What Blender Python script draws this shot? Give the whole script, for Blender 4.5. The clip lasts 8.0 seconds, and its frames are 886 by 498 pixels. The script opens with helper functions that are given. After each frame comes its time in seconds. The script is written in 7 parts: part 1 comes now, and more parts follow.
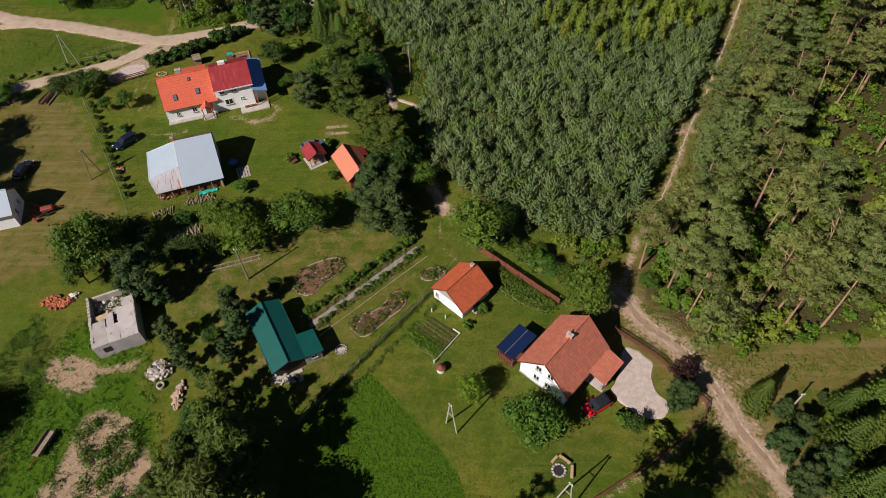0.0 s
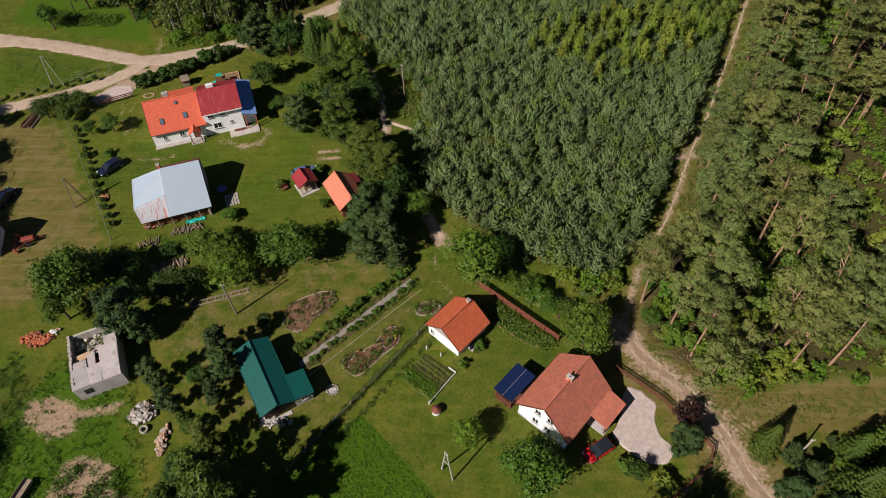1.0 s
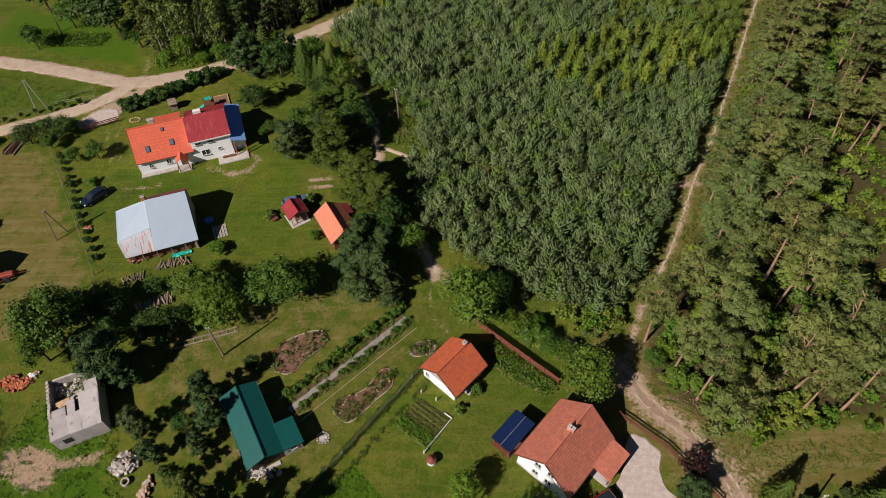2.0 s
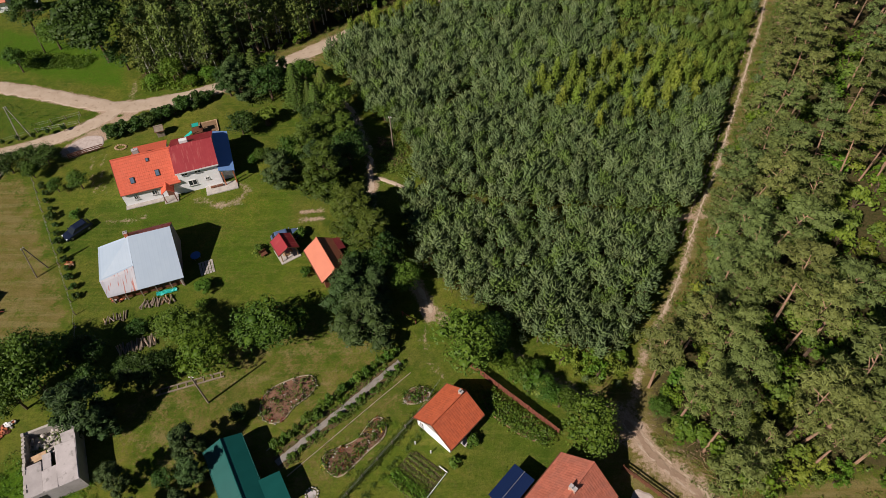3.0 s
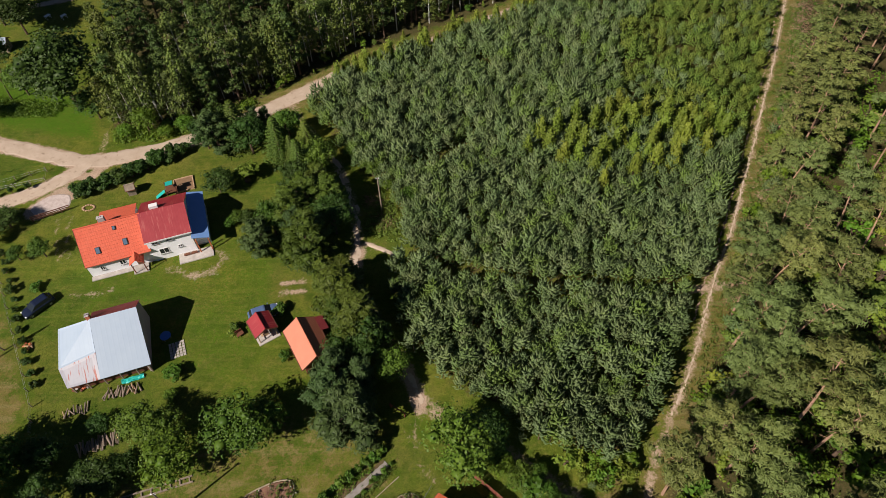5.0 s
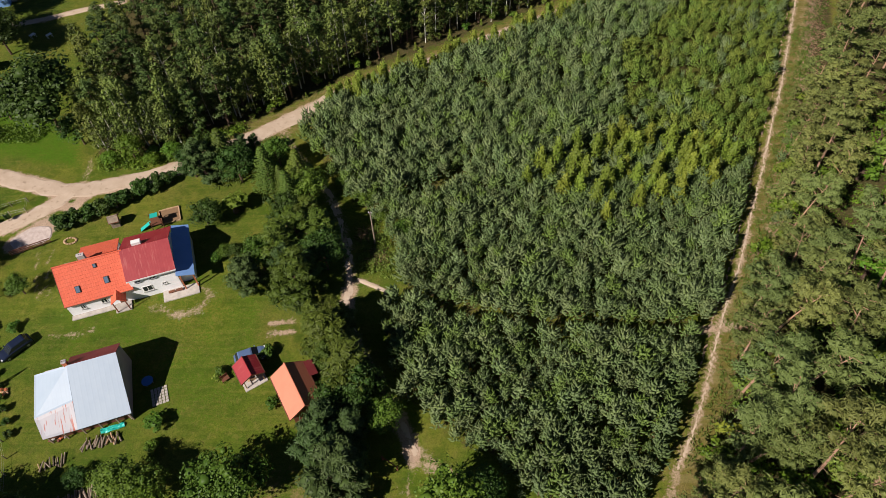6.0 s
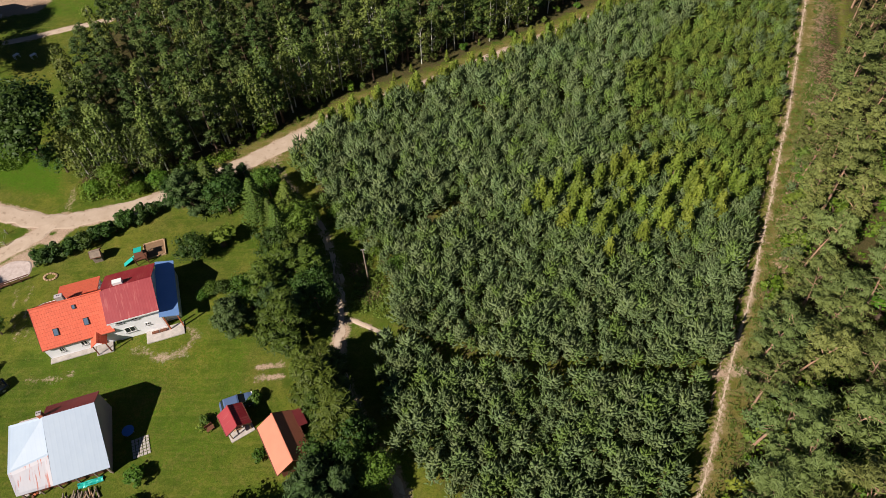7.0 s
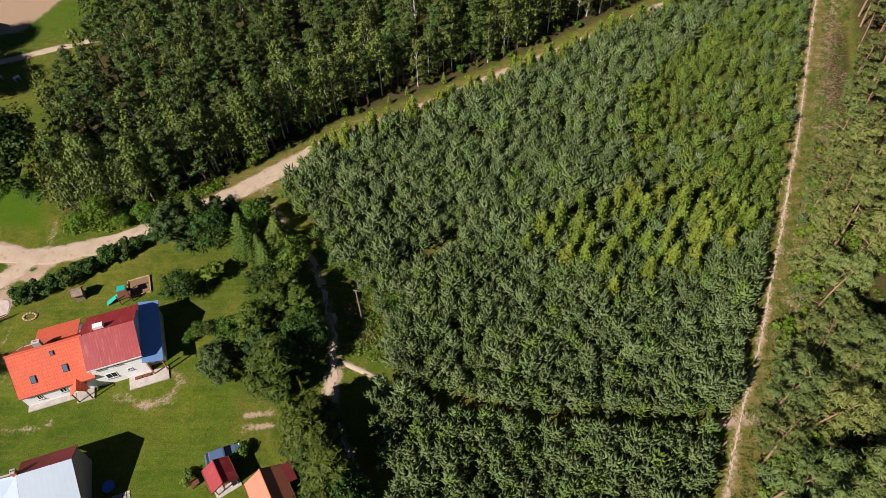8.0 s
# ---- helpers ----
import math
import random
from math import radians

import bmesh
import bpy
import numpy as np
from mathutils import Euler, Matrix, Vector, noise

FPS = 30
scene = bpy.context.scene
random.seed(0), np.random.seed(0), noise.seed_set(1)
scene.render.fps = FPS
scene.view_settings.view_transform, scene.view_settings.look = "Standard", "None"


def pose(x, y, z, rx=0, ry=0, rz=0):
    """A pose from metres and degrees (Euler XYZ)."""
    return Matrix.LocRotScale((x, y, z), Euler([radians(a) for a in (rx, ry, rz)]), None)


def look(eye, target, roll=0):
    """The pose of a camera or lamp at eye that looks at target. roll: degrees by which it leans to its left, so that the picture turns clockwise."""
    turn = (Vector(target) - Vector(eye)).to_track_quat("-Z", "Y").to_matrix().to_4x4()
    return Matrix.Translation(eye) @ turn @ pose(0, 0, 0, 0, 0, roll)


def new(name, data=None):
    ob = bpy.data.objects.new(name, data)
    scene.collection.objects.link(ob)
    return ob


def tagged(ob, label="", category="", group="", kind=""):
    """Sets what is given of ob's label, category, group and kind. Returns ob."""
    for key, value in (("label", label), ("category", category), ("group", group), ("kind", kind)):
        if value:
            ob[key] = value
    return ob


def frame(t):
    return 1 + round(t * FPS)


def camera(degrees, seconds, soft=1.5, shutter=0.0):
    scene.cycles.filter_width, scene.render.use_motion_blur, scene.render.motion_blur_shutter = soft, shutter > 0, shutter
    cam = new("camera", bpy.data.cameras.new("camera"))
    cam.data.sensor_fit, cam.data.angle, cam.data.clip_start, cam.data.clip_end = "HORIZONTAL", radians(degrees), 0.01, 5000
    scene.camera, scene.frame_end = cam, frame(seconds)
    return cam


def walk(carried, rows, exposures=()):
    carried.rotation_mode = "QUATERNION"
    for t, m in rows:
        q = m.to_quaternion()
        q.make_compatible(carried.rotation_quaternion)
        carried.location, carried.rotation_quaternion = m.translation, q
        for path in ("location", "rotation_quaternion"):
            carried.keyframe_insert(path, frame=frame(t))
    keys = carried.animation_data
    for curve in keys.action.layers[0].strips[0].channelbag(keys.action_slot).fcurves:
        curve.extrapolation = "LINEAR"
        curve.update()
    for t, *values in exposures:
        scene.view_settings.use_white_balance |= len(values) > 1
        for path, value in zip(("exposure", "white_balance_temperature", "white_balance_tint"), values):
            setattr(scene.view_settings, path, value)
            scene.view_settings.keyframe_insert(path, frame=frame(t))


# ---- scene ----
cam = camera(68.0, 8.0, soft=0.6)
PATH = [
    (0, (0.209, -0.87, 74.059), (0.146, 0.363, 72.485), -2.6),
    (0.5, (0.195, 1.621, 74.136), (0.139, 2.857, 72.564), -2.4),
    (1, (0.186, 4.242, 74.231), (0.137, 5.482, 72.662), -2.2),
    (2.5, (0.783, 13.356, 74.718), (0.741, 14.596, 73.15), -2.2),
    (3, (1.042, 16.521, 74.851), (1.001, 17.762, 73.284), -2.2),
    (3.5, (1.347, 19.779, 74.963), (1.305, 21.02, 73.395), -2.3),
    (4, (1.606, 23.027, 75.062), (1.564, 24.268, 73.494), -2.3),
    (4.5, (1.763, 26.318, 75.107), (1.724, 27.559, 73.539), -2.4),
    (6, (2.714, 36.105, 75.252), (2.674, 37.346, 73.684), -2.5),
    (6.5, (2.953, 39.375, 75.262), (2.915, 40.616, 73.694), -2.5),
    (7, (3.085, 42.577, 75.291), (3.049, 43.819, 73.724), -2.4),
    (7.5, (3.197, 45.753, 75.341), (3.163, 46.996, 73.774), -2.4),
    (8, (3.357, 49.009, 75.338), (3.325, 50.253, 73.772), -2.4),
]
walk(cam, [(t, look(eye, target, roll)) for t, eye, target, roll in PATH], [(0, 0.22), (2.5, 0.21), (6, 0.54), (8, 0.61)])

# ---- light: clear late-summer day ----
SUN_UP = 39.5
SHADE = Vector((0.73, 0.68, 0)).normalized()
world = bpy.data.worlds.new("sky")
scene.world = world
world.use_nodes = True
wn = world.node_tree
sky = wn.nodes.new("ShaderNodeTexSky")
sky.sky_type, sky.sun_disc = "NISHITA", False
sky.air_density, sky.dust_density = 0.30, 0.05
sky.sun_elevation, sky.sun_rotation = radians(SUN_UP), radians(227)
wn.links.new(sky.outputs[0], wn.nodes["Background"].inputs[0])
wn.nodes["Background"].inputs[1].default_value = 0.056
sun = new("sun", bpy.data.lights.new("sun", "SUN"))
sun.data.energy, sun.data.angle, sun.data.color = 5.0, radians(0.55), (1.0, 0.895, 0.81)
sun_at = Vector((-SHADE.x * math.cos(radians(SUN_UP)), -SHADE.y * math.cos(radians(SUN_UP)), math.sin(radians(SUN_UP)))) * 150
sun.matrix_world = look(sun_at, (0, 0, 0))


# ---- materials ----
class Nodes:
    def __init__(self, name):
        self.mat = bpy.data.materials.new(name)
        self.mat.use_nodes = True
        self.t = self.mat.node_tree
        self.b = self.t.nodes["Principled BSDF"]
        self.out = self.t.nodes["Material Output"]

    def add(self, kind, **values):
        node = self.t.nodes.new(kind)
        for key, value in values.items():
            k = key.replace("_", " ")
            if isinstance(value, bpy.types.NodeSocket):
                self.t.links.new(value, node.inputs[k])
            else:
                node.inputs[k].default_value = value
        return node

    def coord(self):
        return self.add("ShaderNodeTexCoord").outputs["Object"]

    def noise(self, scale, detail=4.0, vector=None, rough=0.55):
        node = self.add("ShaderNodeTexNoise", Scale=scale, Detail=detail, Roughness=rough)
        self.t.links.new(vector or self.coord(), node.inputs["Vector"])
        return node.outputs["Fac"]

    def steps(self, fac, a, b):
        node = self.add("ShaderNodeMapRange", Value=fac, From_Min=a, From_Max=b)
        return node.outputs[0]

    def mix(self, fac, a, b, mode="MIX"):
        node = self.t.nodes.new("ShaderNodeMix")
        node.data_type, node.blend_type = "RGBA", mode
        for socket, value in ((node.inputs[0], fac), (node.inputs[6], a), (node.inputs[7], b)):
            if isinstance(value, bpy.types.NodeSocket):
                self.t.links.new(value, socket)
            elif isinstance(value, (int, float)):
                socket.default_value = value
            else:
                socket.default_value = (*value, 1)
        return node.outputs[2]

    def math(self, op, a, b=0.0):
        node = self.t.nodes.new("ShaderNodeMath")
        node.operation = op
        for socket, value in ((node.inputs[0], a), (node.inputs[1], b)):
            if isinstance(value, bpy.types.NodeSocket):
                self.t.links.new(value, socket)
            else:
                socket.default_value = value
        return node.outputs[0]

    def finish(self, colour, rough=0.8, bump=None, depth=0.02, metal=0.0, strength=0.6, spec=0.3):
        if isinstance(colour, bpy.types.NodeSocket):
            self.t.links.new(colour, self.b.inputs["Base Color"])
        else:
            self.b.inputs["Base Color"].default_value = (*colour, 1)
        self.b.inputs["Metallic"].default_value = metal
        self.b.inputs["Specular IOR Level"].default_value = spec
        if isinstance(rough, bpy.types.NodeSocket):
            self.t.links.new(rough, self.b.inputs["Roughness"])
        else:
            self.b.inputs["Roughness"].default_value = rough
        if bump is not None:
            node = self.add("ShaderNodeBump", Strength=strength, Distance=depth, Height=bump)
            self.t.links.new(node.outputs[0], self.b.inputs["Normal"])
        return self.mat


def surface(name, c1, c2, scale=1.5, fine=14.0, rough=0.8, depth=0.02, metal=0.0, c3=None, spec=0.3):
    """A plain surface with stains at a large scale and grain at a small one."""
    m = Nodes(name)
    a, f = m.noise(scale, 5), m.noise(fine, 3)
    colour = m.mix(m.steps(a, 0.35, 0.65), c1, c2)
    if c3:
        colour = m.mix(m.steps(m.noise(scale * 2.3, 6), 0.58, 0.72), colour, c3)
    colour = m.mix(m.math("MULTIPLY", f, 0.35), colour, tuple(0.55 * v for v in c1))
    vary = m.math("ADD", m.math("MULTIPLY", m.add("ShaderNodeObjectInfo").outputs["Random"], 0.16), 0.92)
    node = m.add("ShaderNodeHueSaturation", Value=vary, Color=colour)
    return m.finish(node.outputs[0], m.math("ADD", m.math("MULTIPLY", f, 0.2), rough - 0.1), f, depth, metal, spec=spec)


def tiles(name, c1, c2, c3, width=0.3, row=0.34, moss=0.25):
    """Roof tiles laid in rows: each of its own tone, with proud lower edges."""
    m = Nodes(name)
    co = m.coord()
    brick = m.add("ShaderNodeTexBrick", Vector=co, Color1=(0, 0, 0, 1), Color2=(1, 1, 1, 1), Mortar=(0.5, 0.5, 0.5, 1), Scale=1.0, Mortar_Size=0.012, Mortar_Smooth=0.4, Bias=0.0, Brick_Width=width, Row_Height=row)
    brick.offset = 0.0
    tone = m.mix(brick.outputs["Color"], c1, c2)
    worn = m.mix(m.math("MULTIPLY", m.steps(m.noise(0.9, 6), 0.45, 0.75), moss * 2), tone, c3)
    dark = m.mix(m.math("MULTIPLY", brick.outputs["Fac"], 0.42), worn, tuple(v * 0.35 for v in c1))
    sep = m.add("ShaderNodeSeparateXYZ", Vector=co)
    saw = m.math("FRACT", m.math("DIVIDE", sep.outputs["Y"], row))
    wave = m.math("SINE", m.math("MULTIPLY", sep.outputs["X"], 6.2832 / width))
    height = m.math("SUBTRACT", m.math("ADD", saw, m.math("MULTIPLY", wave, 0.35)), m.math("MULTIPLY", brick.outputs["Fac"], 0.6))
    return m.finish(dark, 0.7, height, 0.024, spec=0.3)


def sheet(name, c1, c2, pitch=0.45, rough=0.4, metal=0.0, streak=None, across="X"):
    """Ribbed sheet metal roofing, faded, with streaks down the slope."""
    m = Nodes(name)
    co = m.coord()
    sep = m.add("ShaderNodeSeparateXYZ", Vector=co)
    rib = m.math("POWER", m.math("ABSOLUTE", m.math("SINE", m.math("MULTIPLY", sep.outputs[across], 3.1416 / pitch))), 10.0)
    colour = m.mix(m.steps(m.noise(0.7, 6), 0.3, 0.7), c1, c2)
    if streak:
        stretch = m.add("ShaderNodeMapping", Vector=co, Scale=(2.2, 0.22, 0.22) if across == "X" else (0.22, 2.2, 0.22))
        colour = m.mix(m.steps(m.noise(1.6, 5, stretch.outputs[0]), 0.56, 0.64), colour, streak)
    colour = m.mix(m.math("MULTIPLY", rib, 0.03), colour, tuple(v * 0.5 for v in c1))
    return m.finish(colour, rough, m.math("ADD", rib, m.math("MULTIPLY", m.noise(3, 3), 0.4)), 0.0035, metal, spec=0.5)


def foliage(name, c1, c2, c3, through_light=0.16, rough=0.55, odd=None):
    """Leaves or needles: tuft tone from tint, with shading painted into most crowns; every plant of its own tone too,
    some plants of an odd colour, some light passing through.
    """
    m = Nodes(name)
    tint, plot_own = m.t.nodes.new("ShaderNodeAttribute"), m.t.nodes.new("ShaderNodeAttribute")
    tint.attribute_name, plot_own.attribute_name = "tint", "own"
    own = m.math("FRACT", m.math("ADD", m.add("ShaderNodeObjectInfo").outputs["Random"], plot_own.outputs["Fac"]))
    other = m.math("FRACT", m.math("MULTIPLY", own, 7.31))
    leaf = m.add("ShaderNodeNewGeometry").outputs["Random Per Island"]
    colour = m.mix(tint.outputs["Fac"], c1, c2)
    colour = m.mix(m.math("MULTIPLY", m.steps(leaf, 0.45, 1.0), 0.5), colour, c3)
    if odd:
        colour = m.mix(m.math("MULTIPLY", m.steps(other, 0.66, 1.0), 0.75), colour, odd)
    value = m.math("ADD", m.math("MULTIPLY", own, 0.38), m.math("ADD", m.math("MULTIPLY", leaf, 0.16), 0.65))
    hue = m.math("ADD", m.math("MULTIPLY", other, 0.034), 0.483)
    node = m.add("ShaderNodeHueSaturation", Value=value, Hue=hue, Color=colour)
    m.finish(node.outputs[0], rough, spec=0.25)
    tr = m.add("ShaderNodeBsdfTranslucent", Color=node.outputs[0])
    mixed = m.add("ShaderNodeMixShader", Fac=through_light)
    m.t.links.new(m.b.outputs[0], mixed.inputs[1])
    m.t.links.new(tr.outputs[0], mixed.inputs[2])
    m.t.links.new(mixed.outputs[0], m.out.inputs[0])
    return m.mat


def plain(name, colour, rough=0.5, metal=0.0, spec=0.5):
    m = Nodes(name)
    f = m.noise(6, 3)
    return m.finish(m.mix(m.math("MULTIPLY", f, 0.35), colour, tuple(v * 0.6 for v in colour)), rough, f, 0.004, metal, spec=spec)


def ground_material():
    m = Nodes("meadow_ground")
    co = m.coord()
    a = m.t.nodes.new("ShaderNodeAttribute")
    a.attribute_name = "cover_a"
    b = m.t.nodes.new("ShaderNodeAttribute")
    b.attribute_name = "cover_b"
    sa, sb = m.add("ShaderNodeSeparateColor", Color=a.outputs["Color"]), m.add("ShaderNodeSeparateColor", Color=b.outputs["Color"])
    big, mid, fine, grain = m.noise(0.07, 4, co), m.noise(0.5, 6, co), m.noise(2.6, 6, co, 0.7), m.noise(11.0, 4, co, 0.7)
    lawn = m.mix(m.steps(mid, 0.30, 0.70), (0.050, 0.094, 0.009), (0.102, 0.133, 0.017))
    lawn = m.mix(m.steps(big, 0.42, 0.58), lawn, m.mix(m.steps(mid, 0.3, 0.7), (0.074, 0.109, 0.011), (0.142, 0.143, 0.026)))
    lawn = m.mix(m.math("MULTIPLY", m.steps(m.noise(0.16, 6, co, 0.7), 0.50, 0.70), 0.6), lawn, (0.150, 0.128, 0.036))
    lawn = m.mix(m.math("MULTIPLY", m.steps(m.noise(0.23, 5, m.add("ShaderNodeMapping", Vector=co, Location=(31, 7, 0)).outputs[0], 0.65), 0.54, 0.68), 0.7), lawn, (0.043, 0.074, 0.008))
    stripe = m.add("ShaderNodeMapping", Vector=co, Rotation=(0, 0, 0.72), Scale=(0.10, 1.3, 1.0))
    lawn = m.mix(m.math("MULTIPLY", m.steps(m.noise(1.0, 3, stripe.outputs[0]), 0.5, 0.62), 0.42), lawn, (0.140, 0.150, 0.028))
    lawn = m.mix(m.math("MULTIPLY", m.steps(fine, 0.48, 0.64), 0.55), lawn, (0.044, 0.070, 0.008))
    lawn = m.mix(m.math("MULTIPLY", m.steps(m.noise(1.1, 5, co, 0.7), 0.53, 0.64), 0.32), lawn, (0.190, 0.155, 0.050))
    lawn = m.mix(m.steps(m.noise(0.045, 5, m.add("ShaderNodeMapping", Vector=co, Location=(5, 40, 0)).outputs[0], 0.7), 0.44, 0.60), m.mix(1.0, lawn, (1.0, 1.04, 0.95), "MULTIPLY"), m.mix(1.0, lawn, (1.28, 1.22, 1.05), "MULTIPLY"))
    dry = m.mix(m.steps(mid, 0.35, 0.65), (0.138, 0.120, 0.028), (0.196, 0.152, 0.054))
    swath = m.add("ShaderNodeMapping", Vector=co, Rotation=(0, 0, -0.95), Scale=(0.07, 1.0, 1.0))
    dry = m.mix(m.math("MULTIPLY", m.steps(m.noise(1.0, 4, swath.outputs[0], 0.6), 0.49, 0.57), 0.5), dry, (0.235, 0.195, 0.085))
    lush = m.mix(m.steps(fine, 0.35, 0.65), (0.044, 0.104, 0.006), (0.082, 0.158, 0.009))
    sand = m.mix(m.steps(mid, 0.3, 0.7), (0.39, 0.272, 0.195), (0.50, 0.368, 0.285))
    soil = m.mix(m.steps(fine, 0.3, 0.7), (0.35, 0.235, 0.160), (0.47, 0.335, 0.245))
    litter = m.mix(m.steps(fine, 0.35, 0.65), (0.044, 0.052, 0.013), (0.110, 0.080, 0.038))

    def cover(value, spread=0.5):
        rough = m.math("ADD", m.math("MULTIPLY", m.math("SUBTRACT", fine, 0.5), spread * 1.6), m.math("MULTIPLY", m.math("SUBTRACT", mid, 0.5), spread))
        return m.steps(m.math("ADD", value, rough), 0.38, 0.62)

    colour = m.mix(cover(sb.outputs[0], 0.9), lawn, dry)
    colour = m.mix(cover(sa.outputs[2], 0.5), colour, lush)
    colour = m.mix(cover(sb.outputs[1], 0.8), colour, litter)
    colour = m.mix(cover(sa.outputs[1], 0.7), colour, soil)
    colour = m.mix(cover(sa.outputs[0], 0.55), colour, sand)
    colour = m.mix(m.math("MULTIPLY", m.steps(grain, 0.42, 0.60), 0.66), colour, m.mix(1.0, colour, (0.42, 0.47, 0.38), "MULTIPLY"))
    height = m.math("ADD", m.math("MULTIPLY", fine, 0.6), m.math("MULTIPLY", grain, 0.5))
    return m.finish(colour, 0.95, height, 0.12, strength=0.7, spec=0.1)


GROUND = ground_material()
SAND = surface("packed_sand", (0.55, 0.44, 0.345), (0.46, 0.36, 0.27), 0.5, 9, 0.95, 0.03, c3=(0.30, 0.225, 0.16), spec=0.1)
TAN = surface("dusty_earth", (0.37, 0.265, 0.19), (0.30, 0.205, 0.145), 0.6, 9, 0.95, 0.05, c3=(0.15, 0.12, 0.06), spec=0.1)
GREY_GRAVEL = surface("grey_gravel", (0.33, 0.30, 0.275), (0.25, 0.225, 0.20), 1.2, 14, 0.95, 0.05, spec=0.1)
GRAVEL = surface("pale_gravel", (0.60, 0.51, 0.475), (0.46, 0.375, 0.34), 1.6, 7, 0.95, 0.08, c3=(0.60, 0.54, 0.50), spec=0.1)
BED_SOIL = surface("dark_bed_soil", (0.135, 0.092, 0.050), (0.085, 0.075, 0.030), 1.2, 9, 0.95, 0.06, spec=0.1)
SOIL = surface("bare_soil", (0.24, 0.130, 0.090), (0.16, 0.090, 0.062), 1.2, 9, 0.95, 0.06, spec=0.1)
PLASTER = surface("white_plaster", (0.90, 0.915, 0.94), (0.85, 0.865, 0.89), 0.5, 12, 0.85, 0.006)
GREY_PLASTER = surface("grey_plaster", (0.45, 0.40, 0.37), (0.38, 0.34, 0.32), 0.7, 9, 0.9, 0.01)
CONCRETE = surface("weathered_concrete", (0.52, 0.475, 0.475), (0.40, 0.365, 0.36), 0.6, 8, 0.9, 0.03, c3=(0.26, 0.24, 0.23))
EDGING = surface("tan_kerb_stone", (0.42, 0.35, 0.25), (0.30, 0.25, 0.17), 1.4, 10, 0.9, 0.03)
PALE_STONE = surface("pale_stone", (0.50, 0.46, 0.42), (0.36, 0.33, 0.30), 1.4, 10, 0.9, 0.03)
WOOD = surface("brown_wood", (0.17, 0.065, 0.035), (0.11, 0.045, 0.028), 1.5, 18, 0.75, 0.01)
RED_WOOD = surface("red_stained_wood", (0.22, 0.072, 0.045), (0.16, 0.055, 0.038), 1.5, 18, 0.7, 0.01)
# dark boards: painted shade on the house walls, own colour in the timber heap
DARK_WOOD = surface("dark_timber_and_shaded_wall", (0.060, 0.032, 0.022), (0.042, 0.026, 0.020), 1.5, 18, 0.8, 0.01)
GREY_WOOD = surface("grey_weathered_wood", (0.30, 0.24, 0.18), (0.19, 0.15, 0.12), 2.0, 20, 0.9, 0.01)
PALE_WOOD = surface("pale_cut_wood", (0.52, 0.36, 0.22), (0.38, 0.25, 0.15), 2.0, 20, 0.85, 0.01)
TILE_BROWN = tiles("brown_red_tiles", (0.60, 0.195, 0.125), (0.47, 0.145, 0.092), (0.34, 0.15, 0.115))
TILE_ORANGE = tiles("orange_red_tiles", (0.60, 0.140, 0.060), (0.48, 0.105, 0.046), (0.38, 0.11, 0.065), moss=0.18)
TILE_BRIGHT = tiles("bright_orange_tiles", (0.63, 0.126, 0.066), (0.57, 0.107, 0.056), (0.48, 0.12, 0.075), moss=0.14)
SHEET_RED = sheet("dark_red_sheet_metal", (0.250, 0.018, 0.026), (0.300, 0.030, 0.036), 0.35, 0.5, streak=(0.34, 0.065, 0.062))
SHEET_BLUE = sheet("blue_sheet_metal", (0.165, 0.315, 0.64), (0.195, 0.345, 0.66), 0.4, 0.35, across="Y")
SHEET_GREEN = sheet("green_sheet_metal", (0.004, 0.078, 0.068), (0.006, 0.092, 0.080), 0.5, 0.45)
SHEET_GREY = sheet("pale_blue_grey_sheet_metal", (0.305, 0.380, 0.470), (0.33, 0.405, 0.49), 0.6, 0.6)
SHEET_RUST = sheet("rust_streaked_sheet_metal", (0.36, 0.35, 0.38), (0.32, 0.33, 0.37), 0.5, 0.6, streak=(0.30, 0.085, 0.06))
SHEET_MAROON = sheet("maroon_sheet_metal", (0.13, 0.018, 0.022), (0.17, 0.03, 0.03), 0.4, 0.5)
SHEET_CORAL = sheet("coral_sheet_metal", (0.58, 0.205, 0.125), (0.53, 0.18, 0.11), 0.3, 0.5)
PANEL = plain("dark_blue_panel", (0.010, 0.022, 0.075), 0.25)
GLASS = plain("dark_window_glass", (0.02, 0.026, 0.035), 0.08)
SKY_GLASS = plain("blue_grey_glass", (0.10, 0.15, 0.22), 0.1)
WHITE = plain("white_paint", (0.75, 0.75, 0.74), 0.5)
DARK = plain("dark_rubber", (0.02, 0.02, 0.02), 0.7)
STEEL = plain("grey_steel", (0.40, 0.41, 0.42), 0.4, 0.6)
BRICK = surface("orange_brick", (0.52, 0.17, 0.075), (0.40, 0.12, 0.06), 3.0, 12, 0.9, 0.02)
PALE_BRICK = surface("pale_worn_brick", (0.50, 0.33, 0.25), (0.40, 0.25, 0.19), 3.0, 12, 0.9, 0.02)
BARK = surface("brown_bark", (0.13, 0.085, 0.055), (0.08, 0.055, 0.04), 2.0, 14, 0.95, 0.05)
PINE_BARK = surface("reddish_pine_bark", (0.39, 0.235, 0.155), (0.26, 0.165, 0.11), 0.8, 10, 0.95, 0.04)
BIRCH_BARK = surface("white_birch_bark", (0.62, 0.60, 0.55), (0.50, 0.48, 0.43), 0.8, 6, 0.8, 0.02, c3=(0.10, 0.09, 0.08))
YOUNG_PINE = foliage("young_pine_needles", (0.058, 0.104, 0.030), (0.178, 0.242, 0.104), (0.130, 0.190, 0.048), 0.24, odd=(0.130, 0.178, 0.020))
